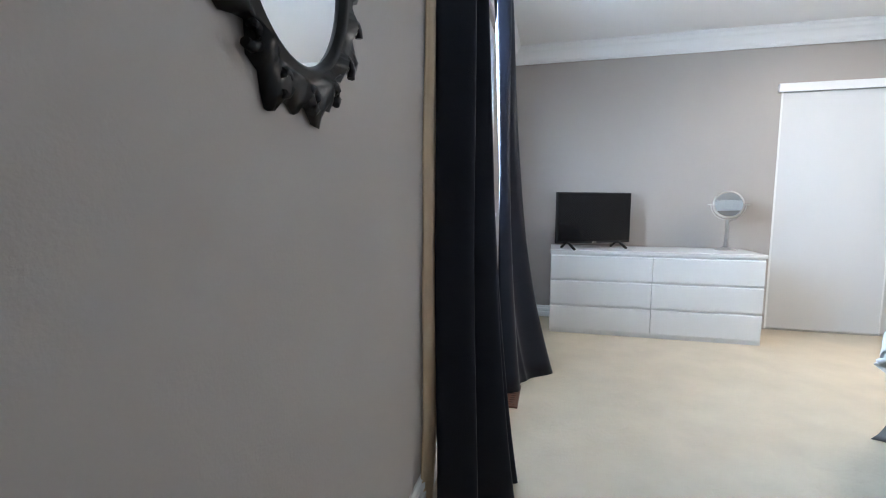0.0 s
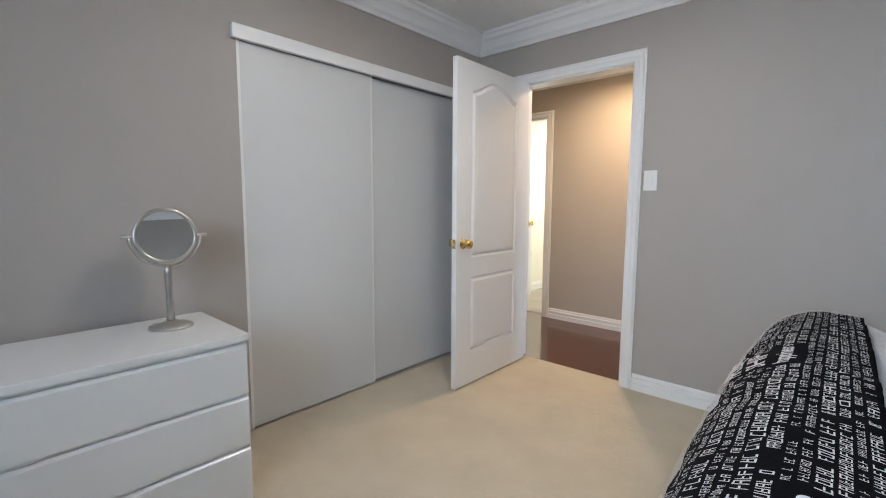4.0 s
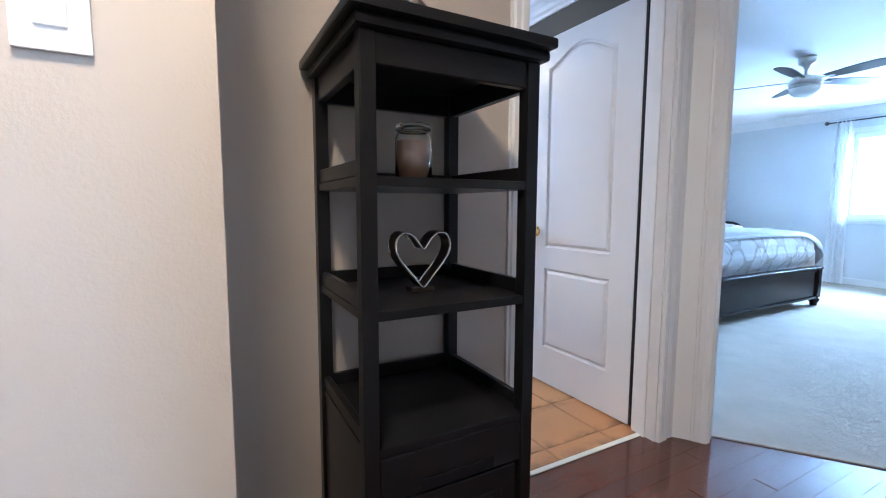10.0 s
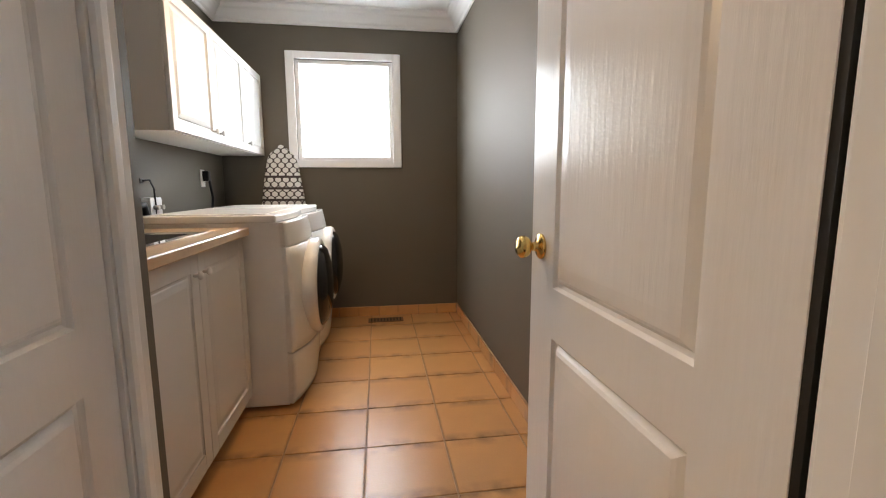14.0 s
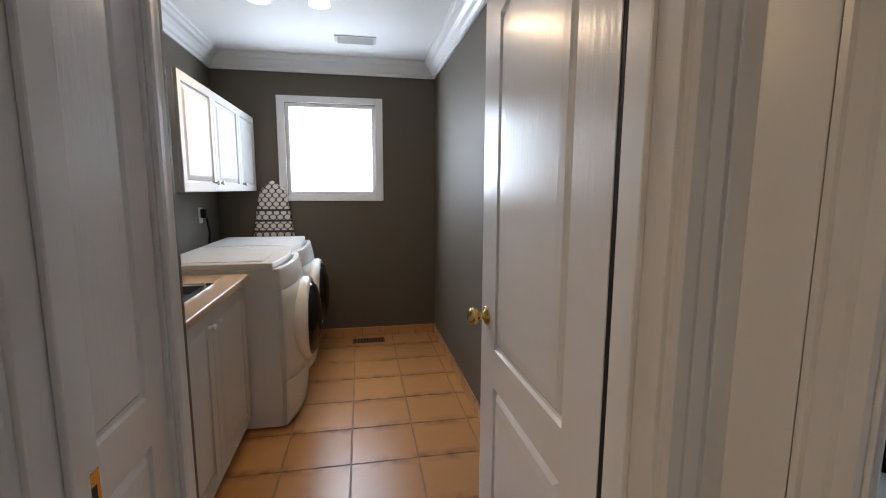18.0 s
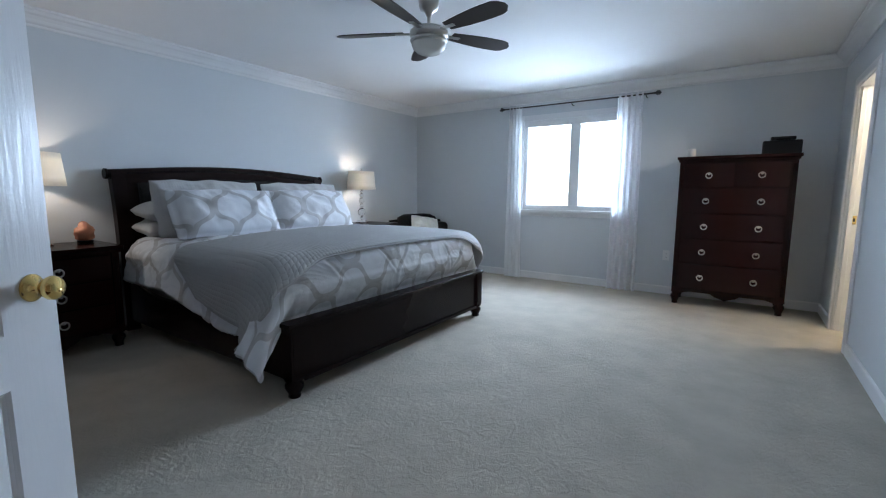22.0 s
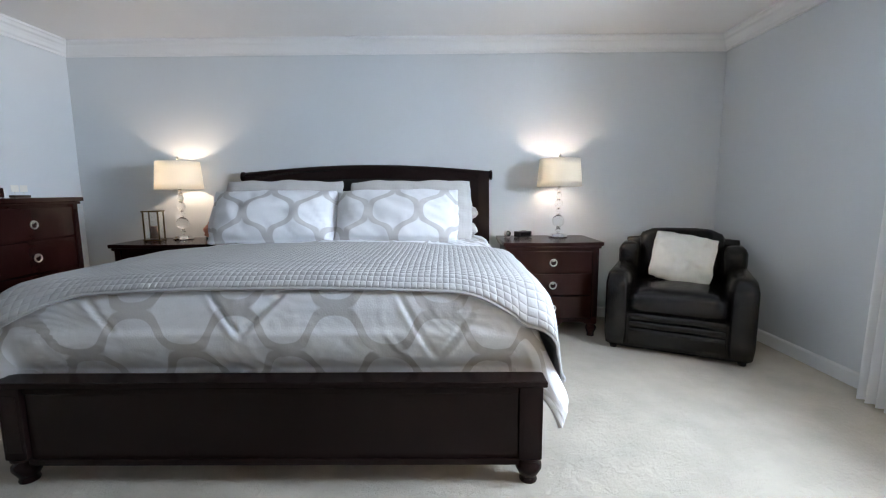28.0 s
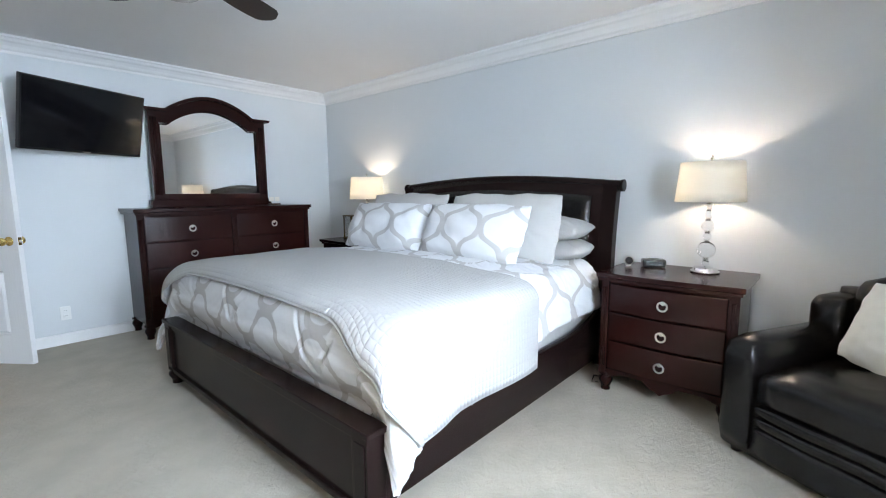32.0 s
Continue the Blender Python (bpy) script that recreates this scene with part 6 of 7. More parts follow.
def appliance(m, label):
    """A front-loading machine: x 0..0.685, the bowed front along -y, the back at y 0.70."""
    root = thing("front_loader", m, label, "washing machine", "front-loading laundry pair")
    w, h = 0.685, 0.955
    n = 18

    def front(u, z):
        swell = 0.12 * math.sin(math.pi * (0.06 + 0.88 * u)) ** 0.7
        v = z / h
        return 0.10 - swell * (0.35 + 0.65 * math.sin(math.pi * min(1, 0.1 + 0.9 * v)) ** 0.6)

    part("cabinet", soften(box(B(), 0.001, 0.062, 0.02, w - 0.001, 0.68, h - 0.035), 0.004), APPLIANCE, root)
    for z0, z1, nm in ((0.03, 0.285, "toe_panel"), (0.29, 0.80, "front_panel"), (0.803, h - 0.036, "control_panel")):
        bm = B()
        surface(bm, lambda u, v: (0.003 + (w - 0.006) * u, front(u, z0 + (z1 - z0) * v), z0 + (z1 - z0) * v), n, 10, -0.03)
        part(nm, bm, APPLIANCE, root)
    line = [(w * k / n, front(k / n, h) - 0.004, h - 0.034) for k in range(n + 1)]
    part("lid", soften(extrude(B(), line + [(w, 0.69, h - 0.034), (0, 0.69, h - 0.034)], (0, 0, 0.034)), 0.010, 3, 40), APPLIANCE, root)
    part("lid_inset", soften(box(B(), 0.06, 0.14, h + 0.0005, w - 0.06, 0.62, h + 0.004), 0.0015, 1), APPLIANCE, root)
    cx, cz = w / 2, 0.55
    tl = Euler((radians(90), 0, 0)).to_matrix().to_4x4()
    door = part("door_ring", lathe(B(), [(0.19, -0.05), (0.256, -0.045), (0.262, 0.012), (0.252, 0.028), (0.238, 0.034), (0.226, 0.03), (0.19, 0.015)], 48, (cx, front(0.5, cz) - 0.026, cz), tl), APPLIANCE, root)
    part("door_glass", lathe(B(), [(0.0, -0.01), (0.226, -0.01), (0.226, 0.034), (0.20, 0.058), (0.12, 0.080), (0.0, 0.088)], 40, (cx, front(0.5, cz) - 0.026, cz), tl), DARK_GLASS, door, "dark round glass porthole")
    part("door_handle", soften(box(B(), cx - 0.25, front(0.5, cz) - 0.056, cz - 0.05, cx - 0.228, front(0.5, cz) - 0.044, cz + 0.05), 0.006), APPLIANCE, door)
    part("dispenser", soften(box(B(), 0.06, front(0.15, 0.86) - 0.012, 0.82, 0.22, front(0.15, 0.86) + 0.02, 0.895), 0.01, 3), APPLIANCE, root)
    part("dispenser_grip", soften(box(B(), 0.10, front(0.15, 0.84) - 0.014, 0.822, 0.19, front(0.15, 0.84) - 0.006, 0.838), 0.003), GAP, root)
    part("badge", box(B(), 0.05, front(0.1, 0.9) - 0.007, 0.902, 0.085, front(0.1, 0.9) - 0.004, 0.911), GAP, root)
    part("dial", lathe(B(), [(0.0, 0), (0.032, 0), (0.03, 0.018), (0.0, 0.02)], 24, (cx + 0.02, front(0.53, 0.87) + 0.004, 0.868), tl), STEEL, root)
    part("display", soften(box(B(), cx + 0.10, front(0.7, 0.87) - 0.004, 0.852, cx + 0.22, front(0.75, 0.87) + 0.01, 0.886), 0.003), SCREEN, root)
    for x in (0.06, w - 0.06):
        for y in (0.15, 0.62):
            part("foot", cyl(B(), (x, y, 0.0), (x, y, 0.03), 0.02, 12), GAP, root)
    return root


WASH = appliance(pose(7.312, 2.205, 0.001), "white front-loading washer with a dark porthole")
copy_thing(WASH, pose(8.018, 2.205, 0.001))

ib = thing("ironing_board", pose(0, 0, 0), "ironing board standing on end, dark printed cover", "ironing board")


def board_pt(u, v):
    half = 0.178 * (1 - max(0, (v - 0.5) / 0.5) ** 1.7 * 0.52) * math.sqrt(max(0.2, 1 - max(0, (v - 0.93) / 0.07) ** 2))
    return (8.765 + 0.06 * v, 2.55 + half * u, 0.02 + 1.395 * v)


bm = B()
of = {}
rows_ = []
for j in range(31):
    v = j / 30
    rows_.append([])
    for i in range(13):
        u = 2 * i / 12 - 1
        x, y, z = board_pt(u * (1 if j < 30 else 0.75), v)
        vv = bm.verts.new((x - 0.012 * (1 - u ** 4), y, z - 0.022 * max(0, (v - 0.9) / 0.1) * u * u))
        of[vv] = (y, z)
        rows_[-1].append(vv)
back_ = []
for row in rows_:
    back_.append([])
    for vv in row:
        q = bm.verts.new(vv.co + Vector((0.03, 0, 0)))
        of[q] = of[vv]
        back_[-1].append(q)
for a, b, flip in ((rows_, rows_, 0), (back_, back_, 1)):
    for j in range(30):
        for i in range(12):
            bm.faces.new((a[j][i], a[j][i + 1], a[j + 1][i + 1], a[j + 1][i])).smooth = True
for j in range(30):
    bm.faces.new((rows_[j][0], back_[j][0], back_[j + 1][0], rows_[j + 1][0]))
    bm.faces.new((rows_[j][12], rows_[j + 1][12], back_[j + 1][12], back_[j][12]))
for i in range(12):
    bm.faces.new((rows_[30][i], rows_[30][i + 1], back_[30][i + 1], back_[30][i]))
    bm.faces.new((rows_[0][i], back_[0][i], back_[0][i + 1], rows_[0][i + 1]))
part("cover", metres_uv(bm, of), BOARD_CLOTH, ib, "pale cover with dark geometric print")
part("leg", tube(B(), [(8.82, 2.48, 0.05), (8.84, 2.50, 0.6), (8.845, 2.54, 1.1)], 0.01, 8), STEEL, ib)

outlet("wall_outlet", pose(7.56, 3.0, 1.14), "white double outlet with a black plug in it")
outlet("wall_outlet", pose(8.43, 3.0, 1.15), "white dryer outlet with a thick black plug")
solid("appliance_plug", tube(soften(box(B(), 7.555, 2.965, 1.105, 7.59, 2.99, 1.132), 0.006), [(7.572, 2.97, 1.118), (7.60, 2.945, 1.125), (7.64, 2.945, 1.08), (7.65, 2.95, 1.0), (7.65, 2.955, 0.90)], 0.005, 8), TV_BLACK, "black plug with a cord curving down behind the washer", "plug")
solid("appliance_plug", tube(soften(box(B(), 8.405, 2.95, 1.13, 8.455, 2.99, 1.20), 0.01), [(8.43, 2.955, 1.14), (8.43, 2.94, 1.02), (8.42, 2.95, 0.90)], 0.009, 8), TV_BLACK, "thick black dryer plug with a hanging cord", "plug")
solid("drain_hose", tube(B(), [(7.45, 2.95, 0.80), (7.44, 2.955, 0.94), (7.48, 2.955, 1.0), (7.54, 2.955, 1.0), (7.57, 2.96, 0.93), (7.575, 2.96, 0.80)], 0.018, 10), GAP, "dark corrugated washer hose looped over the tap box", "hose")
tb = thing("tap_box", pose(7.66, 2.97, 0.985), "white recessed washer tap box with two taps", "tap box")
part("box", soften(box(B(), -0.06, -0.02, -0.05, 0.06, 0.03, 0.05), 0.004), PLASTIC, tb)
for x in (-0.025, 0.025):
    part("tap", cyl(B(), (x, -0.045, 0), (x, -0.02, 0), 0.012, 10), STEEL, tb)

fv = thing("floor_vent", pose(8.717, 1.772, 0.0), "dark brown floor register set in the tiles", "vent")
part("plate", soften(box(B(), -0.055, -0.142, 0.001, 0.055, 0.142, 0.007), 0.002, 1), BROWN_VENT, fv)
for k in range(10):
    part("slat", box(B(), -0.04, -0.124 + 0.026 * k, 0.0072, 0.04, -0.112 + 0.026 * k, 0.0095), GAP, fv)
cv = thing("ceiling_vent", pose(8.33, 1.83, H), "white slatted ceiling register", "vent")
part("frame", soften(box(B(), -0.075, -0.15, -0.008, 0.075, 0.15, -0.001), 0.003, 1), CAB_WHITE, cv)
for k in range(7):
    part("slat", move(box(B(), -0.008, -0.128, -0.001, 0.008, 0.128, 0.001), pose(-0.052 + 0.0173 * k, 0, -0.013, 0, 35, 0)), CAB_WHITE, cv)
cl = thing("ceiling_light", pose(7.31, 2.145, H), "ceiling light with two lit frosted bell shades", "ceiling light")
part("base", soften(box(B(), -0.05, -0.20, -0.028, 0.05, 0.20, -0.001), 0.012, 3), STEEL, cl)
for y in (-0.145, 0.145):
    sh = part("bell_shade", lathe(B(), [(0.012, -0.045), (0.026, -0.05), (0.034, -0.08), (0.04, -0.12), (0.05, -0.158), (0.053, -0.168), (0.050, -0.169), (0.046, -0.157), (0.03, -0.10), (0.012, -0.055)], 28, (0, y, 0)), DRUM_ON, cl, "lit frosted glass bell")
    part("socket", cyl(B(), (0, y, -0.0285), (0, y, -0.06), 0.016, 14), STEEL, sh)

# ---- hall: shelf tower and what stands on it ----
st = thing("shelf_tower", pose(0, 0, 0), "black painted shelf tower with a drop-front cabinet below", "shelf")
X0, X1, Y0, Y1 = 4.985, 5.385, 2.487, 2.917
POST = 0.033
part("top", soften(box(B(), X0 - 0.04, Y0 - 0.018, 1.428, X1 + 0.01, Y1 + 0.03, 1.45), 0.006, 2), BLACK_WOOD, st)
part("top_moulding", soften(box(B(), X0 - 0.018, Y0 - 0.015, 1.405, X1, Y1 + 0.012, 1.4275), 0.008, 2), BLACK_WOOD, st)
for x in (X0, X1 - POST):
    for y in (Y0, Y1 - POST):
        part("post", soften(box(B(), x, y, 0, x + POST, y + POST, 1.4045), 0.003), BLACK_WOOD, st)
for x in (X0 + 0.006, X1 - 0.03):
    part("rail", soften(box(B(), x, Y0 + POST, 1.345, x + 0.022, Y1 - POST, 1.4045), 0.002, 1), BLACK_WOOD, st)
for y in (Y0 + 0.006, Y1 - 0.03):
    part("rail", soften(box(B(), X0 + POST, y, 1.345, X1 - POST, y + 0.022, 1.4045), 0.002, 1), BLACK_WOOD, st)
for z in (1.115, 0.845, 0.555):
    sh = part("shelf", soften(box(B(), X0 + 0.004, Y0 + 0.006, z, X1 - 0.004, Y1 - 0.006, z + 0.02), 0.003), BLACK_WOOD, st)
    for y in (Y0 + 0.008, Y1 - 0.024):
        part("lip", soften(box(B(), X0 + POST, y, z + 0.0205, X1 - POST, y + 0.016, z + 0.055), 0.002, 1), BLACK_WOOD, sh)
    part("lip", soften(box(B(), X1 - 0.026, Y0 + POST, z + 0.0205, X1 - 0.01, Y1 - POST, z + 0.055), 0.002, 1), BLACK_WOOD, sh)
for y in (Y0 + 0.008, Y1 - 0.024):
    part("side_panel", soften(box(B(), X0 + POST, y, 0.06, X1 - POST, y + 0.016, 0.554), 0.002, 1), BLACK_WOOD, st)
part("back_panel", box(B(), X1 - 0.024, Y0 + POST, 0.06, X1 - 0.012, Y1 - POST, 0.554), BLACK_WOOD, st)
part("apron", soften(box(B(), X0 + 0.004, Y0 + POST, 0.455, X0 + 0.022, Y1 - POST, 0.554), 0.003), BLACK_WOOD, st)
dr = part("drop_front", soften(box(B(), X0 + 0.002, Y0 + 0.048, 0.07, X0 + 0.02, Y1 - 0.048, 0.45), 0.003), BLACK_WOOD, st)
part("inset_panel", soften(box(B(), X0 - 0.002, Y0 + 0.09, 0.11, X0 + 0.0015, Y1 - 0.09, 0.40), 0.003, 1), BLACK_WOOD, dr)
part("grip_slot", soften(box(B(), X0 - 0.0012, 2.60, 0.458, X0 + 0.0035, 2.79, 0.485), 0.001, 1), BLACK_CLOTH, dr)
part("floor_rail", soften(box(B(), X0 + 0.006, Y0 + POST, 0.03, X0 + 0.024, Y1 - POST, 0.066), 0.002, 1), BLACK_WOOD, st)

jar = thing("jar_candle", pose(5.18, 2.718, 1.136), "glass jar candle with beige wax and a glass lid", "candle")
part("jar", lathe(B(), [(0, 0), (0.042, 0), (0.046, 0.006), (0.046, 0.105), (0.04, 0.118), (0.04, 0.124), (0.037, 0.124), (0.037, 0.116), (0.043, 0.103), (0.043, 0.008), (0, 0.006)], 28), CLEAR, jar, "clear glass jar")
part("wax", lathe(B(), [(0, 0.0068), (0.0422, 0.009), (0.0422, 0.098), (0, 0.097)], 28), WAX, jar)
part("lid", lathe(B(), [(0, 0.1245), (0.044, 0.1245), (0.045, 0.13), (0.043, 0.138), (0.03, 0.142), (0, 0.143)], 28), CLEAR, jar)

hp = []
for k in range(40):
    a = 2 * math.pi * k / 40
    hx = 14.5 * (0.34 * math.sin(a) + 0.66 * math.sin(a) ** 3)
    hz = 12 * math.cos(a) - 6 * math.cos(2 * a) - 2 * math.cos(3 * a) - math.cos(4 * a)
    hp.append((hx * 0.0049, hz * 0.0047))
zmin = min(z for _, z in hp)
bm = B()
N_ = len(hp)
loops = []
for off, xx in ((0.0, -0.022), (0.006, -0.022), (0.006, 0.022), (0.0, 0.022)):
    loops.append([bm.verts.new((xx, -x * (1 + off * 8), z - zmin + 0.012 + off * (0.4 if z > 0 else -0.8))) for x, z in hp])
for a, b in zip(loops, loops[1:] + loops[:1]):
    for k in range(N_):
        bm.faces.new((a[k], a[(k + 1) % N_], b[(k + 1) % N_], b[k])).smooth = False
heart = thing("heart_ornament", pose(5.15, 2.715, 0.867, 0, 0, 0), "dark metal heart outline with a bright rim", "ornament")
part("band", bm, BRONZE, heart)
for xx in (-0.0225, 0.0225):
    part("rim", tube(B(), [(xx, -x * 1.03, z - zmin + 0.012) for x, z in hp], 0.0032, 6, True), CHROME, heart)
part("base", soften(box(B(), -0.02, -0.03, 0.0, 0.02, 0.03, 0.013), 0.003), BRONZE, heart)

bm = B()
neck = [(5.10, 2.66, 1.452), (5.10, 2.705, 1.475), (5.10, 2.755, 1.515), (5.10, 2.785, 1.565), (5.10, 2.793, 1.62), (5.10, 2.78, 1.672)]
rad = [0.018, 0.026, 0.024, 0.018, 0.0135, 0.012]
up = Vector((1, 0, 0))
rings = []
for i, p in enumerate(neck):
    a, b = Vector(neck[max(0, i - 1)]), Vector(neck[min(len(neck) - 1, i + 1)])
    d = (b - a).normalized()
    s = d.cross(up).normalized()
    rings.append([bm.verts.new(Vector(p) + rad[i] * (math.cos(2 * math.pi * k / 14) * up + math.sin(2 * math.pi * k / 14) * s)) for k in range(14)])
for a, b in zip(rings, rings[1:]):
    for k in range(14):
        bm.faces.new((a[k], a[(k + 1) % 14], b[(k + 1) % 14], b[k])).smooth = True
bm.faces.new(rings[0])
bm.faces.new(rings[-1])
cyl(bm, (5.10, 2.792, 1.672), (5.10, 2.728, 1.655), 0.0145, 12, 0.009)
for s in (-1, 1):
    cyl(bm, (5.10 + s * 0.007, 2.783, 1.68), (5.10 + s * 0.009, 2.786, 1.712), 0.003, 8, 0.004)
    cyl(bm, (5.10 + s * 0.010, 2.793, 1.675), (5.10 + s * 0.026, 2.80, 1.688), 0.006, 8, 0.001)
box(bm, 5.075, 2.59, 1.4505, 5.125, 2.73, 1.468, 0.006)
solid("giraffe_statuette", bm, SILVER_SPOTS, "silver statuette of a long-necked animal on the shelf top", "statuette")


def switch(m, label):
    root = thing("light_switch", m, label, "light switch")
    part("plate", soften(box(B(), -0.038, -0.007, -0.06, 0.038, -0.0005, 0.06), 0.003), PLASTIC, root)
    part("rocker", move(soften(box(B(), -0.0165, -0.0045, -0.033, 0.0165, 0.003, 0.033), 0.002, 1), pose(0, -0.0075, 0, 4, 0, 0)), PLASTIC, root)
    return root


switch(pose(3.64, 2.862, 1.32, 0, 0, -90), "white rocker light switch beside the door")
switch(pose(4.87, 3.328, 1.316, 0, 0, -90), "white rocker light switch on the hall wall")
hl = thing("ceiling_light", pose(4.32, 3.36, H), "flush hall ceiling light with a lit bowl", "ceiling light")
part("base", lathe(B(), [(0, -0.022), (0.14, -0.022), (0.145, -0.001), (0, -0.001)], 32), STEEL, hl)

# ---- bedroom with taupe walls ----
sd = thing("sliding_door_1", pose(0, 0, 0), "white flat sliding closet door", "closet door", kind="structure")
part("panel", soften(box(B(), 1.765, 4.182, 0.012, 2.575, 4.204, 1.945), 0.003), CLOSET_WHITE, sd)
part("edge_rail", soften(box(B(), 1.755, 4.176, 0.010, 1.778, 4.21, 1.95), 0.003), TRIM, sd)
part("edge_rail", soften(box(B(), 2.568, 4.180, 0.010, 2.58, 4.206, 1.95), 0.003), TRIM, sd)
sd = thing("sliding_door_2", pose(0, 0, 0), "white flat sliding closet door behind the other", "closet door", kind="structure")
part("panel", soften(box(B(), 2.55, 4.207, 0.012, 3.39, 4.229, 1.945), 0.003), CLOSET_WHITE, sd)
part("edge_rail", soften(box(B(), 3.372, 4.205, 0.010, 3.395, 4.235, 1.95), 0.003), TRIM, sd)
solid("closet_header", soften(box(B(), 1.735, 4.145, 1.945, 3.425, 4.172, 2.01), 0.004), TRIM, "white track header over the closet doors", "trim", "structure")
solid("closet_jamb", soften(box(B(), 1.74, 4.172, 0.0, 1.762, 4.288, 1.944), 0.002), TRIM, "white closet jamb", "trim", "structure")
solid("closet_track", box(B(), 1.762, 4.18, 0.0005, 3.40, 4.25, 0.008), STEEL, "metal floor track of the closet doors", "trim", "structure")

ch = thing("low_dresser", pose(0, 0, 0), "white six-drawer low dresser with handle-less fronts", "dresser")
part("top", soften(box(B(), -0.004, 3.638, 0.655, 1.534, 4.135, 0.682), 0.002), DRESSER_WHITE, ch)
part("carcass", box(B(), 0.0, 3.662, 0.0, 1.53, 4.13, 0.6545), DRESSER_WHITE, ch)
part("plinth", box(B(), 0.018, 3.655, 0.001, 1.512, 3.6615, 0.035), DRESSER_WHITE, ch)
for r in range(3):
    for c in range(2):
        z0 = 0.038 + r * 0.2055
        x0 = 0.004 + c * 0.762
        fr = [(z0, 3.641), (z0 + 0.183, 3.641), (z0 + 0.192, 3.652), (z0 + 0.192, 3.661), (z0, 3.661)]
        part("drawer_front", soften(extrude(B(), [(x0, y, z) for z, y in fr], (0.757, 0, 0)), 0.0015, 1), DRESSER_WHITE, ch)
        part("grip_gap", box(B(), x0, 3.653, z0 + 0.1925, x0 + 0.757, 3.6612, z0 + 0.2048), DRESSER_WHITE, ch)

tvm = pose(0.335, 3.83, 0.683, 0, 0, 29.5)
t1 = thing("television", tvm, "small black flat television on two splayed feet", "television")
part("bezel", soften(box(B(), -0.345, -0.016, 0.045, 0.345, 0.018, 0.462), 0.005), TV_BLACK, t1)
part("screen", box(B(), -0.335, -0.0185, 0.062, 0.335, -0.0162, 0.453), SCREEN, t1)
part("rear_housing", soften(box(B(), -0.22, 0.0185, 0.07, 0.22, 0.05, 0.30), 0.01), TV_BLACK, t1)
part("badge", box(B(), -0.02, -0.0178, 0.0495, 0.02, -0.0163, 0.056), STEEL, t1)
for x in (-0.24, 0.24):
    part("foot", tube(B(), [(x, -0.11, 0.006), (x, -0.02, 0.05), (x, 0.02, 0.05), (x, 0.09, 0.006)], 0.011, 8), TV_BLACK, t1)

mm = thing("makeup_mirror", pose(1.362, 3.955, 0.683, 0, 0, -6), "round brushed-nickel makeup mirror on a pedestal", "mirror")
part("foot", lathe(B(), [(0, 0), (0.078, 0), (0.078, 0.006), (0.06, 0.014), (0.025, 0.022), (0.014, 0.03), (0, 0.03)], 32), STEEL, mm)
part("stem", lathe(B(), [(0.016, 0.028), (0.012, 0.06), (0.012, 0.205), (0.013, 0.215), (0.013, 0.235), (0.006, 0.245)], 16), STEEL, mm)
part("yoke", tube(B(), [(0.122 * math.cos(radians(a)), 0, 0.365 + 0.122 * math.sin(radians(a))) for a in range(-180, 1, 12)], 0.0045, 8), STEEL, mm)
for s in (-1, 1):
    part("pivot", cyl(B(), (s * 0.108, 0, 0.365), (s * 0.145, 0, 0.365), 0.006, 10), STEEL, mm)
part("rim", move(ring_tube(B(), (0, 0, 0), 0.103, 0.009, "y", 40), pose(0, 0, 0.365, -9, 0, 0)), STEEL, mm)
part("glass", move(cyl(B(), (0, -0.004, 0), (0, 0.004, 0), 0.10, 40), pose(0, 0, 0.365, -9, 0, 0)), MIRROR, mm)

# bed
BR = (1.50, 0.10, 3.12, 2.26)
b1 = thing("bed", pose(0, 0, 0), "low bed base with a grey satin bed skirt", "bed")
part("base", soften(box(B(), BR[0] + 0.03, BR[1], 0.05, BR[2] - 0.03, BR[3] - 0.03, 0.34), 0.01), GREY_COTTON, b1)


def skirt(p, q, name):
    p, q = Vector((*p, 0)), Vector((*q, 0))
    d = (q - p)
    L = d.length
    d.normalize()
    s = Vector((d.y, -d.x, 0))
    bm = B()

    def fn(u, v):
        f = 0.022 * noise.noise(Vector((u * L * 5 + 0.8 * v, v * 1.5, p.x))) + 0.03 * (1 - abs(math.sin(u * L * 6.5 + 2.5 * noise.noise(Vector((u * 7, 0.4 * v, 0)))))) ** 4 + 0.010 * (1 - abs(noise.noise(Vector((u * L * 9 + 2.2 * v, v * 2.5, 7.0))))) ** 5
        kick = 0.05 * (1 - v) ** 1.4
        return p + d * (L * u) + s * (f * (1.2 - 0.7 * v) + kick) + Vector((0, 0, 0.008 + 0.345 * v))

    surface(bm, fn, int(L * 70), 16, 0.004)
    return part(name, bm, SATIN_GREY, b1, "grey satin bed skirt")


skirt((BR[0], BR[3]), (BR[0], BR[1]), "skirt")
skirt((BR[2], BR[3]), (BR[0], BR[3]), "skirt")
skirt((BR[2], BR[1]), (BR[2], BR[3]), "skirt")
mb = soften(box(B(), BR[0] - 0.005, BR[1], 0.356, BR[2] + 0.005, BR[3] - 0.09, 0.60), 0.035, 3)
lay = mb.loops.layers.uv.new("metres")
for f in mb.faces:
    for lp in f.loops:
        c = lp.vert.co
        lp[lay].uv = (c.x + c.y, c.z)
solid("mattress", mb, LACE, "mattress in a black and white damask cover", "mattress")


DUV = (BR[0], -1, BR[2] + 0.02, BR[3] - 0.26)


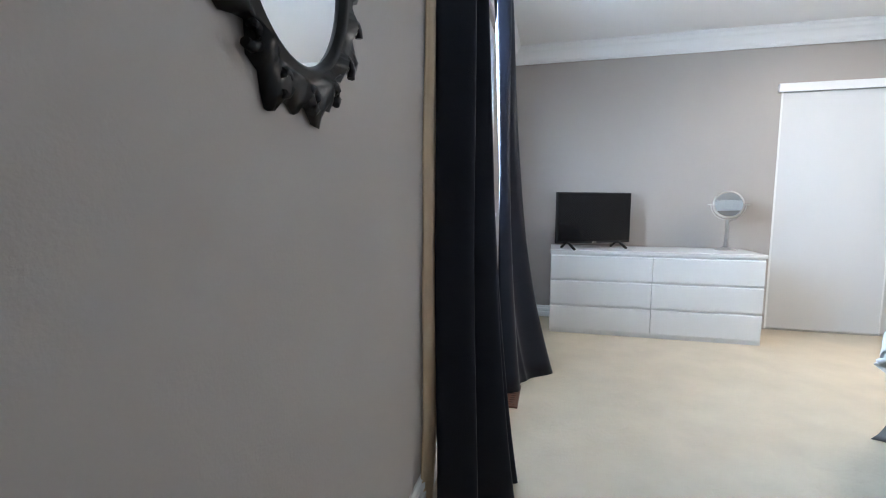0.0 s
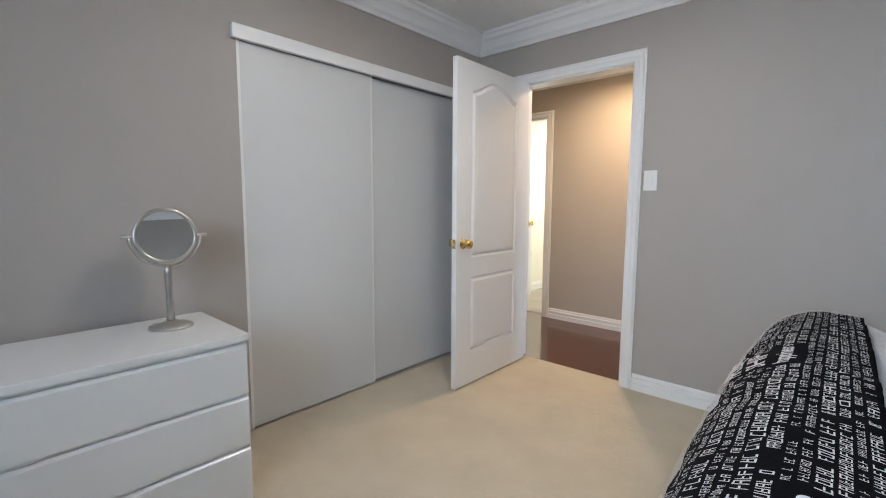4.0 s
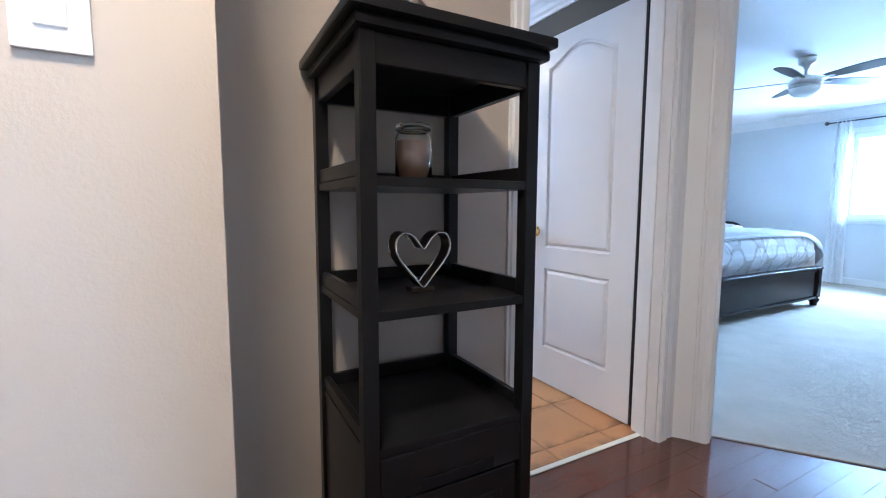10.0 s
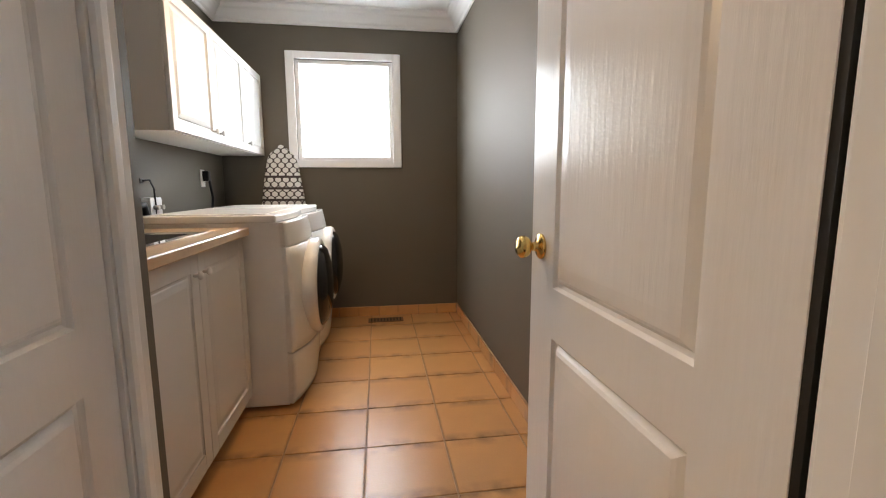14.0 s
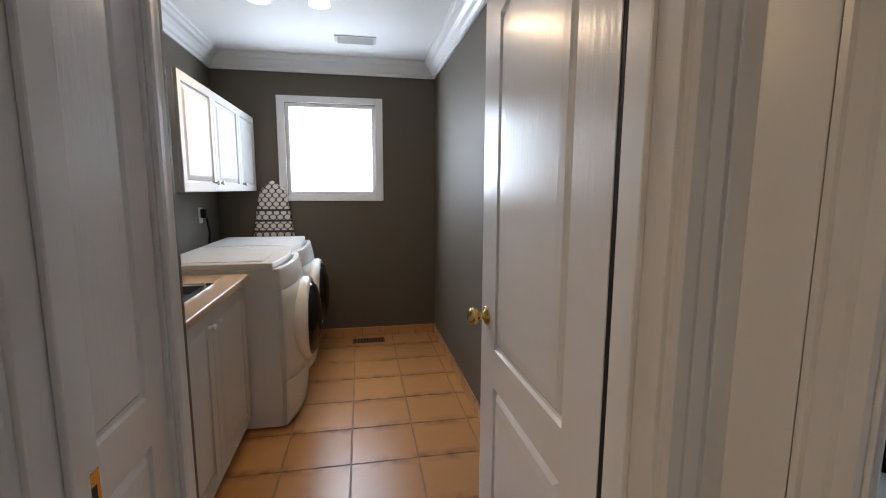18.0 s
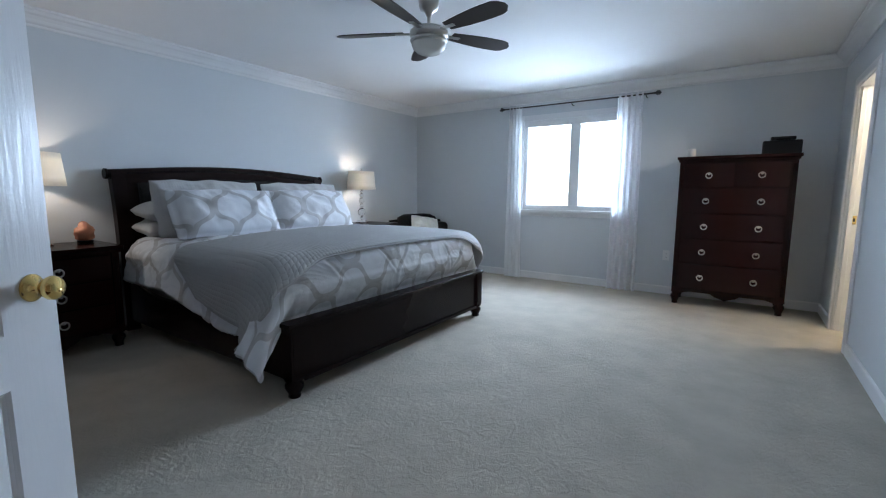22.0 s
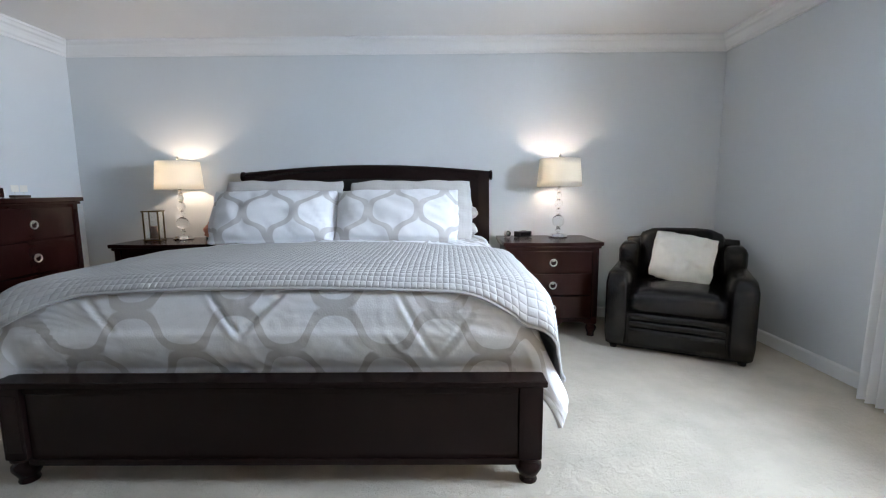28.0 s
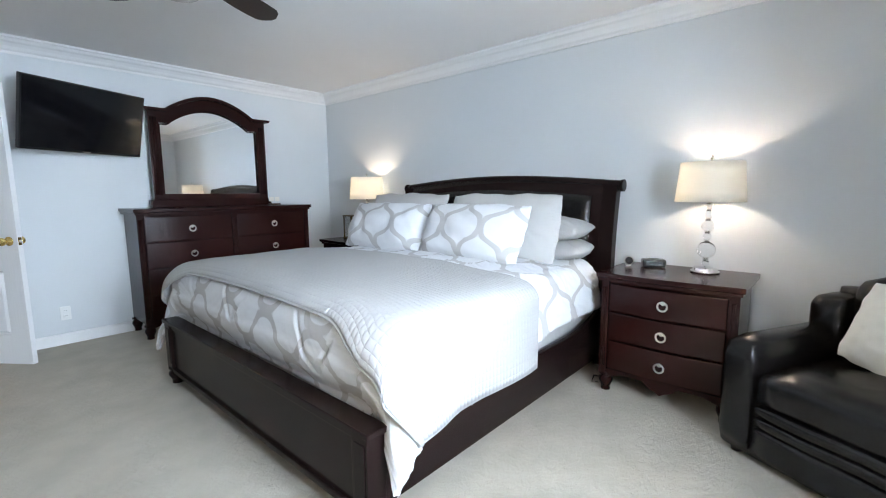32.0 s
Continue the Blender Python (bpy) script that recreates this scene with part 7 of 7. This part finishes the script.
def quilt_puff(a, b):
    """Height of the stuffing between the cross seams, with the gathers that run away from each seam."""
    s = (b - 0.22) / 0.52
    d = abs(s - round(s)) * 0.52
    wave = noise.noise(Vector((a * 2.2, b * 3.1, 4.0)))
    gather = math.sin(a * 112 + 5.0 * wave + 3.0 * noise.noise(Vector((a * 9, round(s) * 3.3, 1.0))))
    pull = 0.030 * (1 - math.exp(-(d / 0.10) ** 1.5)) - 0.030
    reach = 0.10 + 0.06 * noise.noise(Vector((a * 3, round(s) * 5.0, 9.0)))
    sweep = math.sin((a * 0.9 + b * 0.35) * 46 + 7 * noise.noise(Vector((a * 1.4, b * 0.8, 2.0)))) * max(0.0, noise.noise(Vector((a * 1.7, b * 1.3, 6.0))) + 0.12)
    return pull + 0.003 * gather * math.exp(-d / max(0.03, reach)) + 0.0035 * sweep


def duvet1(a, b):
    up = 0.055 * math.sin(math.pi * min(1, max(0, (a - 1.35) / 1.9))) ** 0.6
    puff = quilt_puff(a, b)
    x, y, z = drape(a, b, DUV, 0.70 + up + puff, 0.22 + puff, 0.02)
    return (x if x > DUV[0] else DUV[0] + (x - DUV[0]) * (0.68 + 0.3 * min(1, max(0, (b - 1.55) / 0.45))), y, z)


def duvet1_fit(a, b):
    """The hem rises a little along the bed and the corner is gathered round."""
    ex, ey = max(0, DUV[0] - a), max(0, b - DUV[3])
    ex *= (0.345 - 0.03 * min(1.4, max(0, 2.1 - b))) / 0.52
    e = math.hypot(ex, ey)
    if e > 0.39:
        ex, ey = ex * 0.39 / e, ey * 0.39 / e
    return duvet1(a if a > DUV[0] else DUV[0] - ex, b if b < DUV[3] else DUV[3] + ey)


bedding("duvet", LINEN, "puffy white duvet hanging over the bed's sides", "duvet", 0.012, duvet1_fit, 0.98, 3.55, 0.10, 2.47, 215, 150, 0.045, 0.007, 4.2, 1.7, crease=0.006)


def throw_fn(a, b):
    p = Vector(duvet1(a, b))
    q = Vector((a * 4.2 + 1.7, b * 4.2, 1.7))
    n = Vector((0, 0, 1)) if b < DUV[3] else Vector((0, min(1, (b - DUV[3]) / 0.22), max(0.2, 1 - (b - DUV[3]) / 0.3))).normalized()
    if a < BR[0]:
        n = (n + Vector((-(BR[0] - a) * 4, 0, 0))).normalized()
    return p + n * (0.026 + rumple(q, 0.007, 0.006))


solid("throw_blanket", cloth_sheet(throw_fn, 1.38, 3.22, 1.90, 2.46, 80, 40, 0.008, 0.005, 9, 5.5), BLACK_CLOTH, "black fleece throw printed with white words", "throw")


def print_on(word, a0, b0, size, along_a=True):
    """A word laid on the throw; its letters run along the bed's length of cloth."""
    cu = bpy.data.curves.new("word", "FONT")
    cu.body, cu.size, cu.offset = word, size, size * 0.02
    tmp = new("word", cu)
    dg = bpy.context.evaluated_depsgraph_get()
    me = bpy.data.meshes.new_from_object(tmp.evaluated_get(dg))
    bpy.data.objects.remove(tmp)
    bm = B()
    bm.from_mesh(me)
    bmesh.ops.subdivide_edges(bm, edges=[e for e in bm.edges if e.calc_length() > 0.02], cuts=1)
    for v in bm.verts:
        a, b = (a0 + v.co.x, b0 + v.co.y) if along_a else (a0 - v.co.x, b0 - v.co.y)
        p = Vector(throw_fn(a, b))
        e = 0.01
        n = (Vector(throw_fn(a + e, b)) - p).cross(Vector(throw_fn(a, b + e)) - p).normalized()
        v.co = p + n * 0.014
    return bm


rnd = random.Random(5)
ink = B()
for word, a0, b0, size, al in (("FRIEND", 2.20, 2.15, 0.056, True), ("SHIP", 2.21, 2.10, 0.056, True), ("happiness", 2.20, 2.055, 0.04, True), ("smile", 1.50, 1.99, 0.045, True)):
    piece = print_on(word, a0, b0, size, along_a=al)
    tmpm = bpy.data.meshes.new("tmp")
    piece.to_mesh(tmpm)
    piece.free()
    ink.from_mesh(tmpm)
    bpy.data.meshes.remove(tmpm)
def stroke(a0, b0, a1, b1):
    q = []
    for aa, bb in ((a0, b0), (a1, b0), (a1, b1), (a0, b1)):
        p = Vector(throw_fn(aa, bb))
        e = 0.01
        n = (Vector(throw_fn(aa + e, bb)) - p).cross(Vector(throw_fn(aa, bb + e)) - p).normalized()
        q.append(ink.verts.new(p + n * 0.010))
    ink.faces.new(q)


BUSY = ((2.195, 2.42, 2.147, 2.192), (2.205, 2.34, 2.098, 2.143), (2.195, 2.39, 2.045, 2.09), (1.49, 1.62, 1.98, 2.03))
b = 1.915
while b < 2.61:
    w = rnd.choice((0.011, 0.013, 0.016, 0.02))
    a = 1.35
    while a < 3.20:
        L = rnd.uniform(0.6, 0.85) * w
        busy = any(x0 < a + L and a < x1 and y0 < b + w and b < y1 for x0, x1, y0, y1 in BUSY)
        if not busy and rnd.random() < 0.88:
            t = L * 0.16
            stroke(a, b, a + t, b + w)
            for z in rnd.sample((0.0, 0.42, 0.84), rnd.choice((1, 2, 2))):
                stroke(a + t, b + w * z, a + L * 0.7, b + w * (z + 0.13))
            if rnd.random() < 0.5:
                stroke(a + L * 0.7, b, a + L * 0.7 + t, b + w)
        a += L + 0.002
        if rnd.random() < 0.13:
            a += 0.012
    b += w + 0.006
solid("throw_lettering", ink, INK, "white printed words on the black throw", "print", "stuff")

# window, blind and curtains
w1 = thing("window_3", pose(0, 0, 0), "white bedroom window with a moulded sill", "window", kind="structure")
for b_ in ((-0.43, 1.65, 0.985, -0.40, 1.72, 2.17), (-0.43, 2.96, 0.985, -0.40, 3.03, 2.17), (-0.43, 1.72, 2.10, -0.40, 2.96, 2.17)):
    part("casing", soften(box(B(), *b_), 0.006), TRIM, w1)
part("sill", soften(box(B(), -0.49, 1.63, 0.955, -0.375, 3.05, 0.985), 0.008), TRIM, w1)
part("apron", extrude(B(), [(-0.419, 1.65, 0.86), (-0.405, 1.65, 0.86), (-0.40, 1.65, 0.88), (-0.408, 1.65, 0.90), (-0.395, 1.65, 0.925), (-0.385, 1.65, 0.954), (-0.419, 1.65, 0.954)], (0, 1.38, 0)), TRIM, w1)
for b_ in ((-0.53, 1.72, 0.985, -0.48, 1.76, 2.10), (-0.53, 2.92, 0.985, -0.48, 2.96, 2.10), (-0.53, 1.76, 2.06, -0.48, 2.92, 2.10), (-0.53, 1.76, 0.985, -0.48, 2.92, 1.03)):
    part("frame", soften(box(B(), *b_), 0.004), TRIM, w1)
pn = part("pane", box(B(), -0.515, 1.76, 1.03, -0.51, 2.92, 2.06), PANE_GLASS, w1)
pn.visible_shadow = False
bl = thing("window_blind", pose(0, 0, 0), "white slatted blind in the window", "blind")
part("head_rail", soften(box(B(), -0.475, 1.725, 2.06, -0.435, 2.955, 2.098), 0.003), PLASTIC, bl)
part("bottom_rail", soften(box(B(), -0.475, 1.73, 1.0, -0.44, 2.95, 1.015), 0.003), PLASTIC, bl)
slat = None
for k in range(26):
    if slat is None:
        slat = part("slat", move(soften(box(B(), -0.021, 1.73, -0.001, 0.021, 2.95, 0.001), 0.0005, 1), Matrix()), SLAT, bl)
        slat.matrix_local = pose(-0.455, 0, 1.035, 0, 12, 0)
    else:
        o = new("slat", slat.data)
        o.parent = bl
        o.matrix_local = pose(-0.455, 0, 1.035 + 0.04 * k, 0, 12, 0)

r1 = thing("curtain_rod", pose(0, 0, 0), "chrome curtain rod over the bedroom window", "curtain rod")
part("rod", cyl(B(), (-0.31, 1.25, 2.22), (-0.31, 3.06, 2.22), 0.012, 14), CHROME, r1)
for y in (1.25, 3.06):
    part("finial", lathe(B(), [(0.012, 0), (0.02, 0.01), (0.026, 0.03), (0.018, 0.05), (0, 0.055)], 14, (-0.31, y, 2.22), Euler((radians(90 if y < 2 else -90), 0, 0)).to_matrix().to_4x4()), CHROME, r1)
for y in (1.32, 3.0):
    part("bracket", tube(B(), [(-0.418, y, 2.20), (-0.36, y, 2.19), (-0.31, y, 2.205)], 0.007, 8), CHROME, r1)


def heavy_curtain(y0, y1, folds, pool, label, tuck=0.0):
    root = thing("curtain", pose(0, 0, 0), label, "curtain", "dark curtains")
    c = (y0 + y1) / 2

    def fn(u, v, off=0.0):
        y = y0 + (y1 - y0) * u
        low = 1 - v
        y = c + (y - c) * (1 + pool * low ** 2.2) - tuck * 0.9 * low ** 2.5
        x = -0.31 + (0.055 + 0.02 * low) * math.sin(u * 2 * math.pi * folds + 0.6 * low) + 0.02 * noise.noise(Vector((u * 6, v * 2.2, y0))) + pool * (0.12 * low ** 0.8 + 0.16 * low ** 4) * min(1, 3 * u) - tuck * max(0, 1 - u * 7)
        return (max(-0.405, x) + off, y, 0.006 + 2.27 * v)

    bm = B()
    surface(bm, fn, 80, 26, 0.006)
    part("panel", bm, NAVY, root, "dark navy satin")
    for k in range(int(folds * 2)):
        u = (k + 0.5) / (folds * 2)
        x, y, z = fn(u, 0.972)
        part("grommet", ring_tube(B(), (-0.31, y, 2.22), 0.024, 0.007, "x" if k % 2 else "y", 20), CHROME, root)
    return root


C1 = heavy_curtain(1.465, 1.63, 2.5, 0.5, "dark navy curtain with a tan lining, hanging to the floor", 0.085)
bm = B()
surface(bm, lambda u, v: (-0.412 + (0.030 + 0.006 * math.sin(v * 7)) * u + 0.004 * math.sin(v * 9), 1.41 + 0.06 * u + 0.008 * math.sin(u * 5 + v * 2) + 0.016 * noise.noise(Vector((v * 5, u, 0))) - 0.06 * (1 - v) ** 2.5, 0.006 + 2.26 * v), 6, 40, 0.004)
part("lining", bm, LINING, C1, "tan lining at the curtain's edge")
heavy_curtain(2.47, 2.86, 2, 0.92, "dark navy curtain spreading on the carpet")

# baroque oval mirror
bmir = thing("oval_mirror", pose(-0.42, 0.665, 1.455, 0, 0, 0), "oval wall mirror in a black carved frame", "mirror")
RY, RZ = 0.15, 0.19
bm = B()
rings = []
NS = 96
for k in range(NS):
    a = 2 * math.pi * k / NS
    lob = 0.012 * math.sin(9 * a) + 0.008 * math.sin(23 * a + 1) + 0.012 * max(0, -math.sin(a)) ** 4 * math.cos(4 * a)
    row = []
    for s, out in ((0.0, 0.008), (0.004, 0.02), (0.014, 0.026), (0.02, 0.016), (0.034, 0.03 + 0.008 * math.sin(14 * a)), (0.056 + lob, 0.022 + 0.006 * math.sin(20 * a)), (0.072 + 1.7 * lob, 0.008), (0.07 + 1.6 * lob, 0.001)):
        row.append(bm.verts.new((out, (RY + s) * math.cos(a), (RZ + s) * math.sin(a))))
    rings.append(row)
for a, b in zip(rings, rings[1:] + rings[:1]):
    for k in range(7):
        bm.faces.new((a[k], a[k + 1], b[k + 1], b[k])).smooth = True
part("carved_frame", bm, BLACK_WOOD, bmir)
for k in range(16):
    bm = B()
    a = 2 * math.pi * k / 16 + 0.1
    cy, cz = (RY + 0.05) * math.cos(a), (RZ + 0.05) * math.sin(a)
    pts = [(0.02, cy + 0.026 * (1 - t / 9) * math.cos(a + t * 0.62), cz + 0.026 * (1 - t / 9) * math.sin(a + t * 0.62)) for t in range(9)]
    part("scroll", tube(bm, pts, 0.008, 7), BLACK_WOOD, bmir)
bm = B()
bm.faces.new([bm.verts.new((0.010, (RY + 0.004) * math.cos(2 * math.pi * k / 48), (RZ + 0.004) * math.sin(2 * math.pi * k / 48))) for k in range(48)])
r = bmesh.ops.extrude_face_region(bm, geom=bm.faces[:])
bmesh.ops.translate(bm, vec=(-0.006, 0, 0), verts=[v for v in r["geom"] if isinstance(v, bmesh.types.BMVert)])
part("glass", bm, MIRROR, bmir)

# ceiling light and floor register
dl = thing("ceiling_light", pose(2.17, 2.88, H), "flush round ceiling light with a lit fabric drum", "ceiling light")
part("base", lathe(B(), [(0, -0.02), (0.20, -0.02), (0.205, -0.001), (0, -0.001)], 40), STEEL, dl)
part("drum", lathe(B(), [(0.0, -0.125), (0.10, -0.122), (0.17, -0.108), (0.19, -0.085), (0.19, -0.021), (0, -0.0205)], 48), DRUM_ON, dl, "lit frosted drum")
v1 = thing("floor_vent", pose(-0.21, 2.32, 0.0), "brown wooden floor register in the carpet", "vent")
part("frame", soften(box(B(), -0.065, -0.145, 0.001, 0.065, 0.145, 0.010), 0.003, 1), BROWN_VENT, v1)
for k in range(9):
    part("slat", box(B(), -0.045, -0.118 + 0.027 * k, 0.0102, 0.045, -0.102 + 0.027 * k, 0.0125), BROWN_VENT, v1)
for x in (-0.03, 0.0, 0.03):
    part("slot", box(B(), x - 0.008, -0.11, 0.0101, x + 0.008, 0.11, 0.0112), GAP, v1)

# ---- floor pieces ----
TS = 0.333
tile_mesh = mesh("tile", soften(box(B(), 0.003, 0.003, -0.006, TS - 0.003, TS - 0.003, 0.002), 0.0022, 1), TILE)
half_cache = {}


def cut_tile(w, d):
    key = (round(w, 3), round(d, 3))
    if key not in half_cache:
        half_cache[key] = mesh("tile", soften(box(B(), 0.003, 0.003, -0.006, w - 0.003, d - 0.003, 0.002), 0.0022, 1), TILE)
    return half_cache[key]


gx, gy = 5.587, 1.223
i = -1
while gx + TS * i < 8.86:
    j = -1
    while gy + TS * j < 3.0:
        x0, y0 = gx + TS * i, gy + TS * j
        xa, xb, ya, yb = max(x0, 5.49), min(x0 + TS, 8.86), max(y0, 1.15), min(y0 + TS, 3.0)
        if xb - xa > 0.03 and yb - ya > 0.03 and not (xb < 6.2 and ya > 2.37):
            full = xb - xa > TS - 0.002 and yb - ya > TS - 0.002
            o = new("tile", tile_mesh if full else cut_tile(xb - xa, yb - ya))
            o.location = (xa, ya, 0)
            o.parent = LAUNDRY_FLOOR
        j += 1
    i += 1
skirt_tiles = tagged(new("tile_skirting"), "terracotta tile skirting along the laundry walls", "skirting", kind="structure")
k = 0
while 5.587 + TS * k < 8.86:
    xa, xb = max(5.53, 5.587 + TS * k), min(8.85, 5.587 + TS * (k + 1))
    part("skirting_tile", soften(box(B(), xa + 0.0015, 1.1505, 0.003, xb - 0.0015, 1.159, 0.085), 0.002, 1), TILE, skirt_tiles)
    k += 1
for k in range(6):
    ya, yb = 1.16 + TS * k, min(2.99, 1.16 + TS * (k + 1))
    part("skirting_tile", soften(box(B(), 8.851, ya + 0.0015, 0.003, 8.8595, yb - 0.0015, 0.085), 0.002, 1), TILE, skirt_tiles)
part("ledge", box(B(), 5.53, 1.1502, 0.0855, 8.85, 1.1605, 0.089), GROUT, skirt_tiles)
solid("threshold", soften(box(B(), 5.463, 1.405, 0.0, 5.489, 2.185, 0.006), 0.002, 1), CREAM, "pale threshold strip at the laundry door", "threshold", "structure")

PW = 0.083
rnd = random.Random(11)
plank_cache = {}
x = 3.705
while x < 5.465:
    w = min(PW, 5.465 - x)
    y = -0.15 - rnd.uniform(0, 0.8)
    while y < 5.30:
        L = rnd.choice((0.45, 0.6, 0.75, 0.9, 1.1))
        ya, yb = max(y, -0.15), min(y + L, 5.30)
        lim = 1.285 - 0.75 * (5.40 - x) - 0.24
        keep = yb > lim and not (x > 4.965 and ya > 3.16)
        if keep and yb - ya > 0.05:
            ya = max(ya, lim)
            if x > 4.90:
                yb = min(yb, 3.16)
            if yb - ya > 0.03:
                key = (round(w, 3), round(yb - ya, 2))
                if key not in plank_cache:
                    plank_cache[key] = mesh("plank", soften(box(B(), 0.0002, 0.0002, -0.014, w - 0.0002, key[1] - 0.0004, 0.0), 0.0005, 1), PLANK)
                o = new("plank", plank_cache[key])
                o.location = (x, ya, 0)
                o.parent = HALL_FLOOR
        y += L
    x += PW
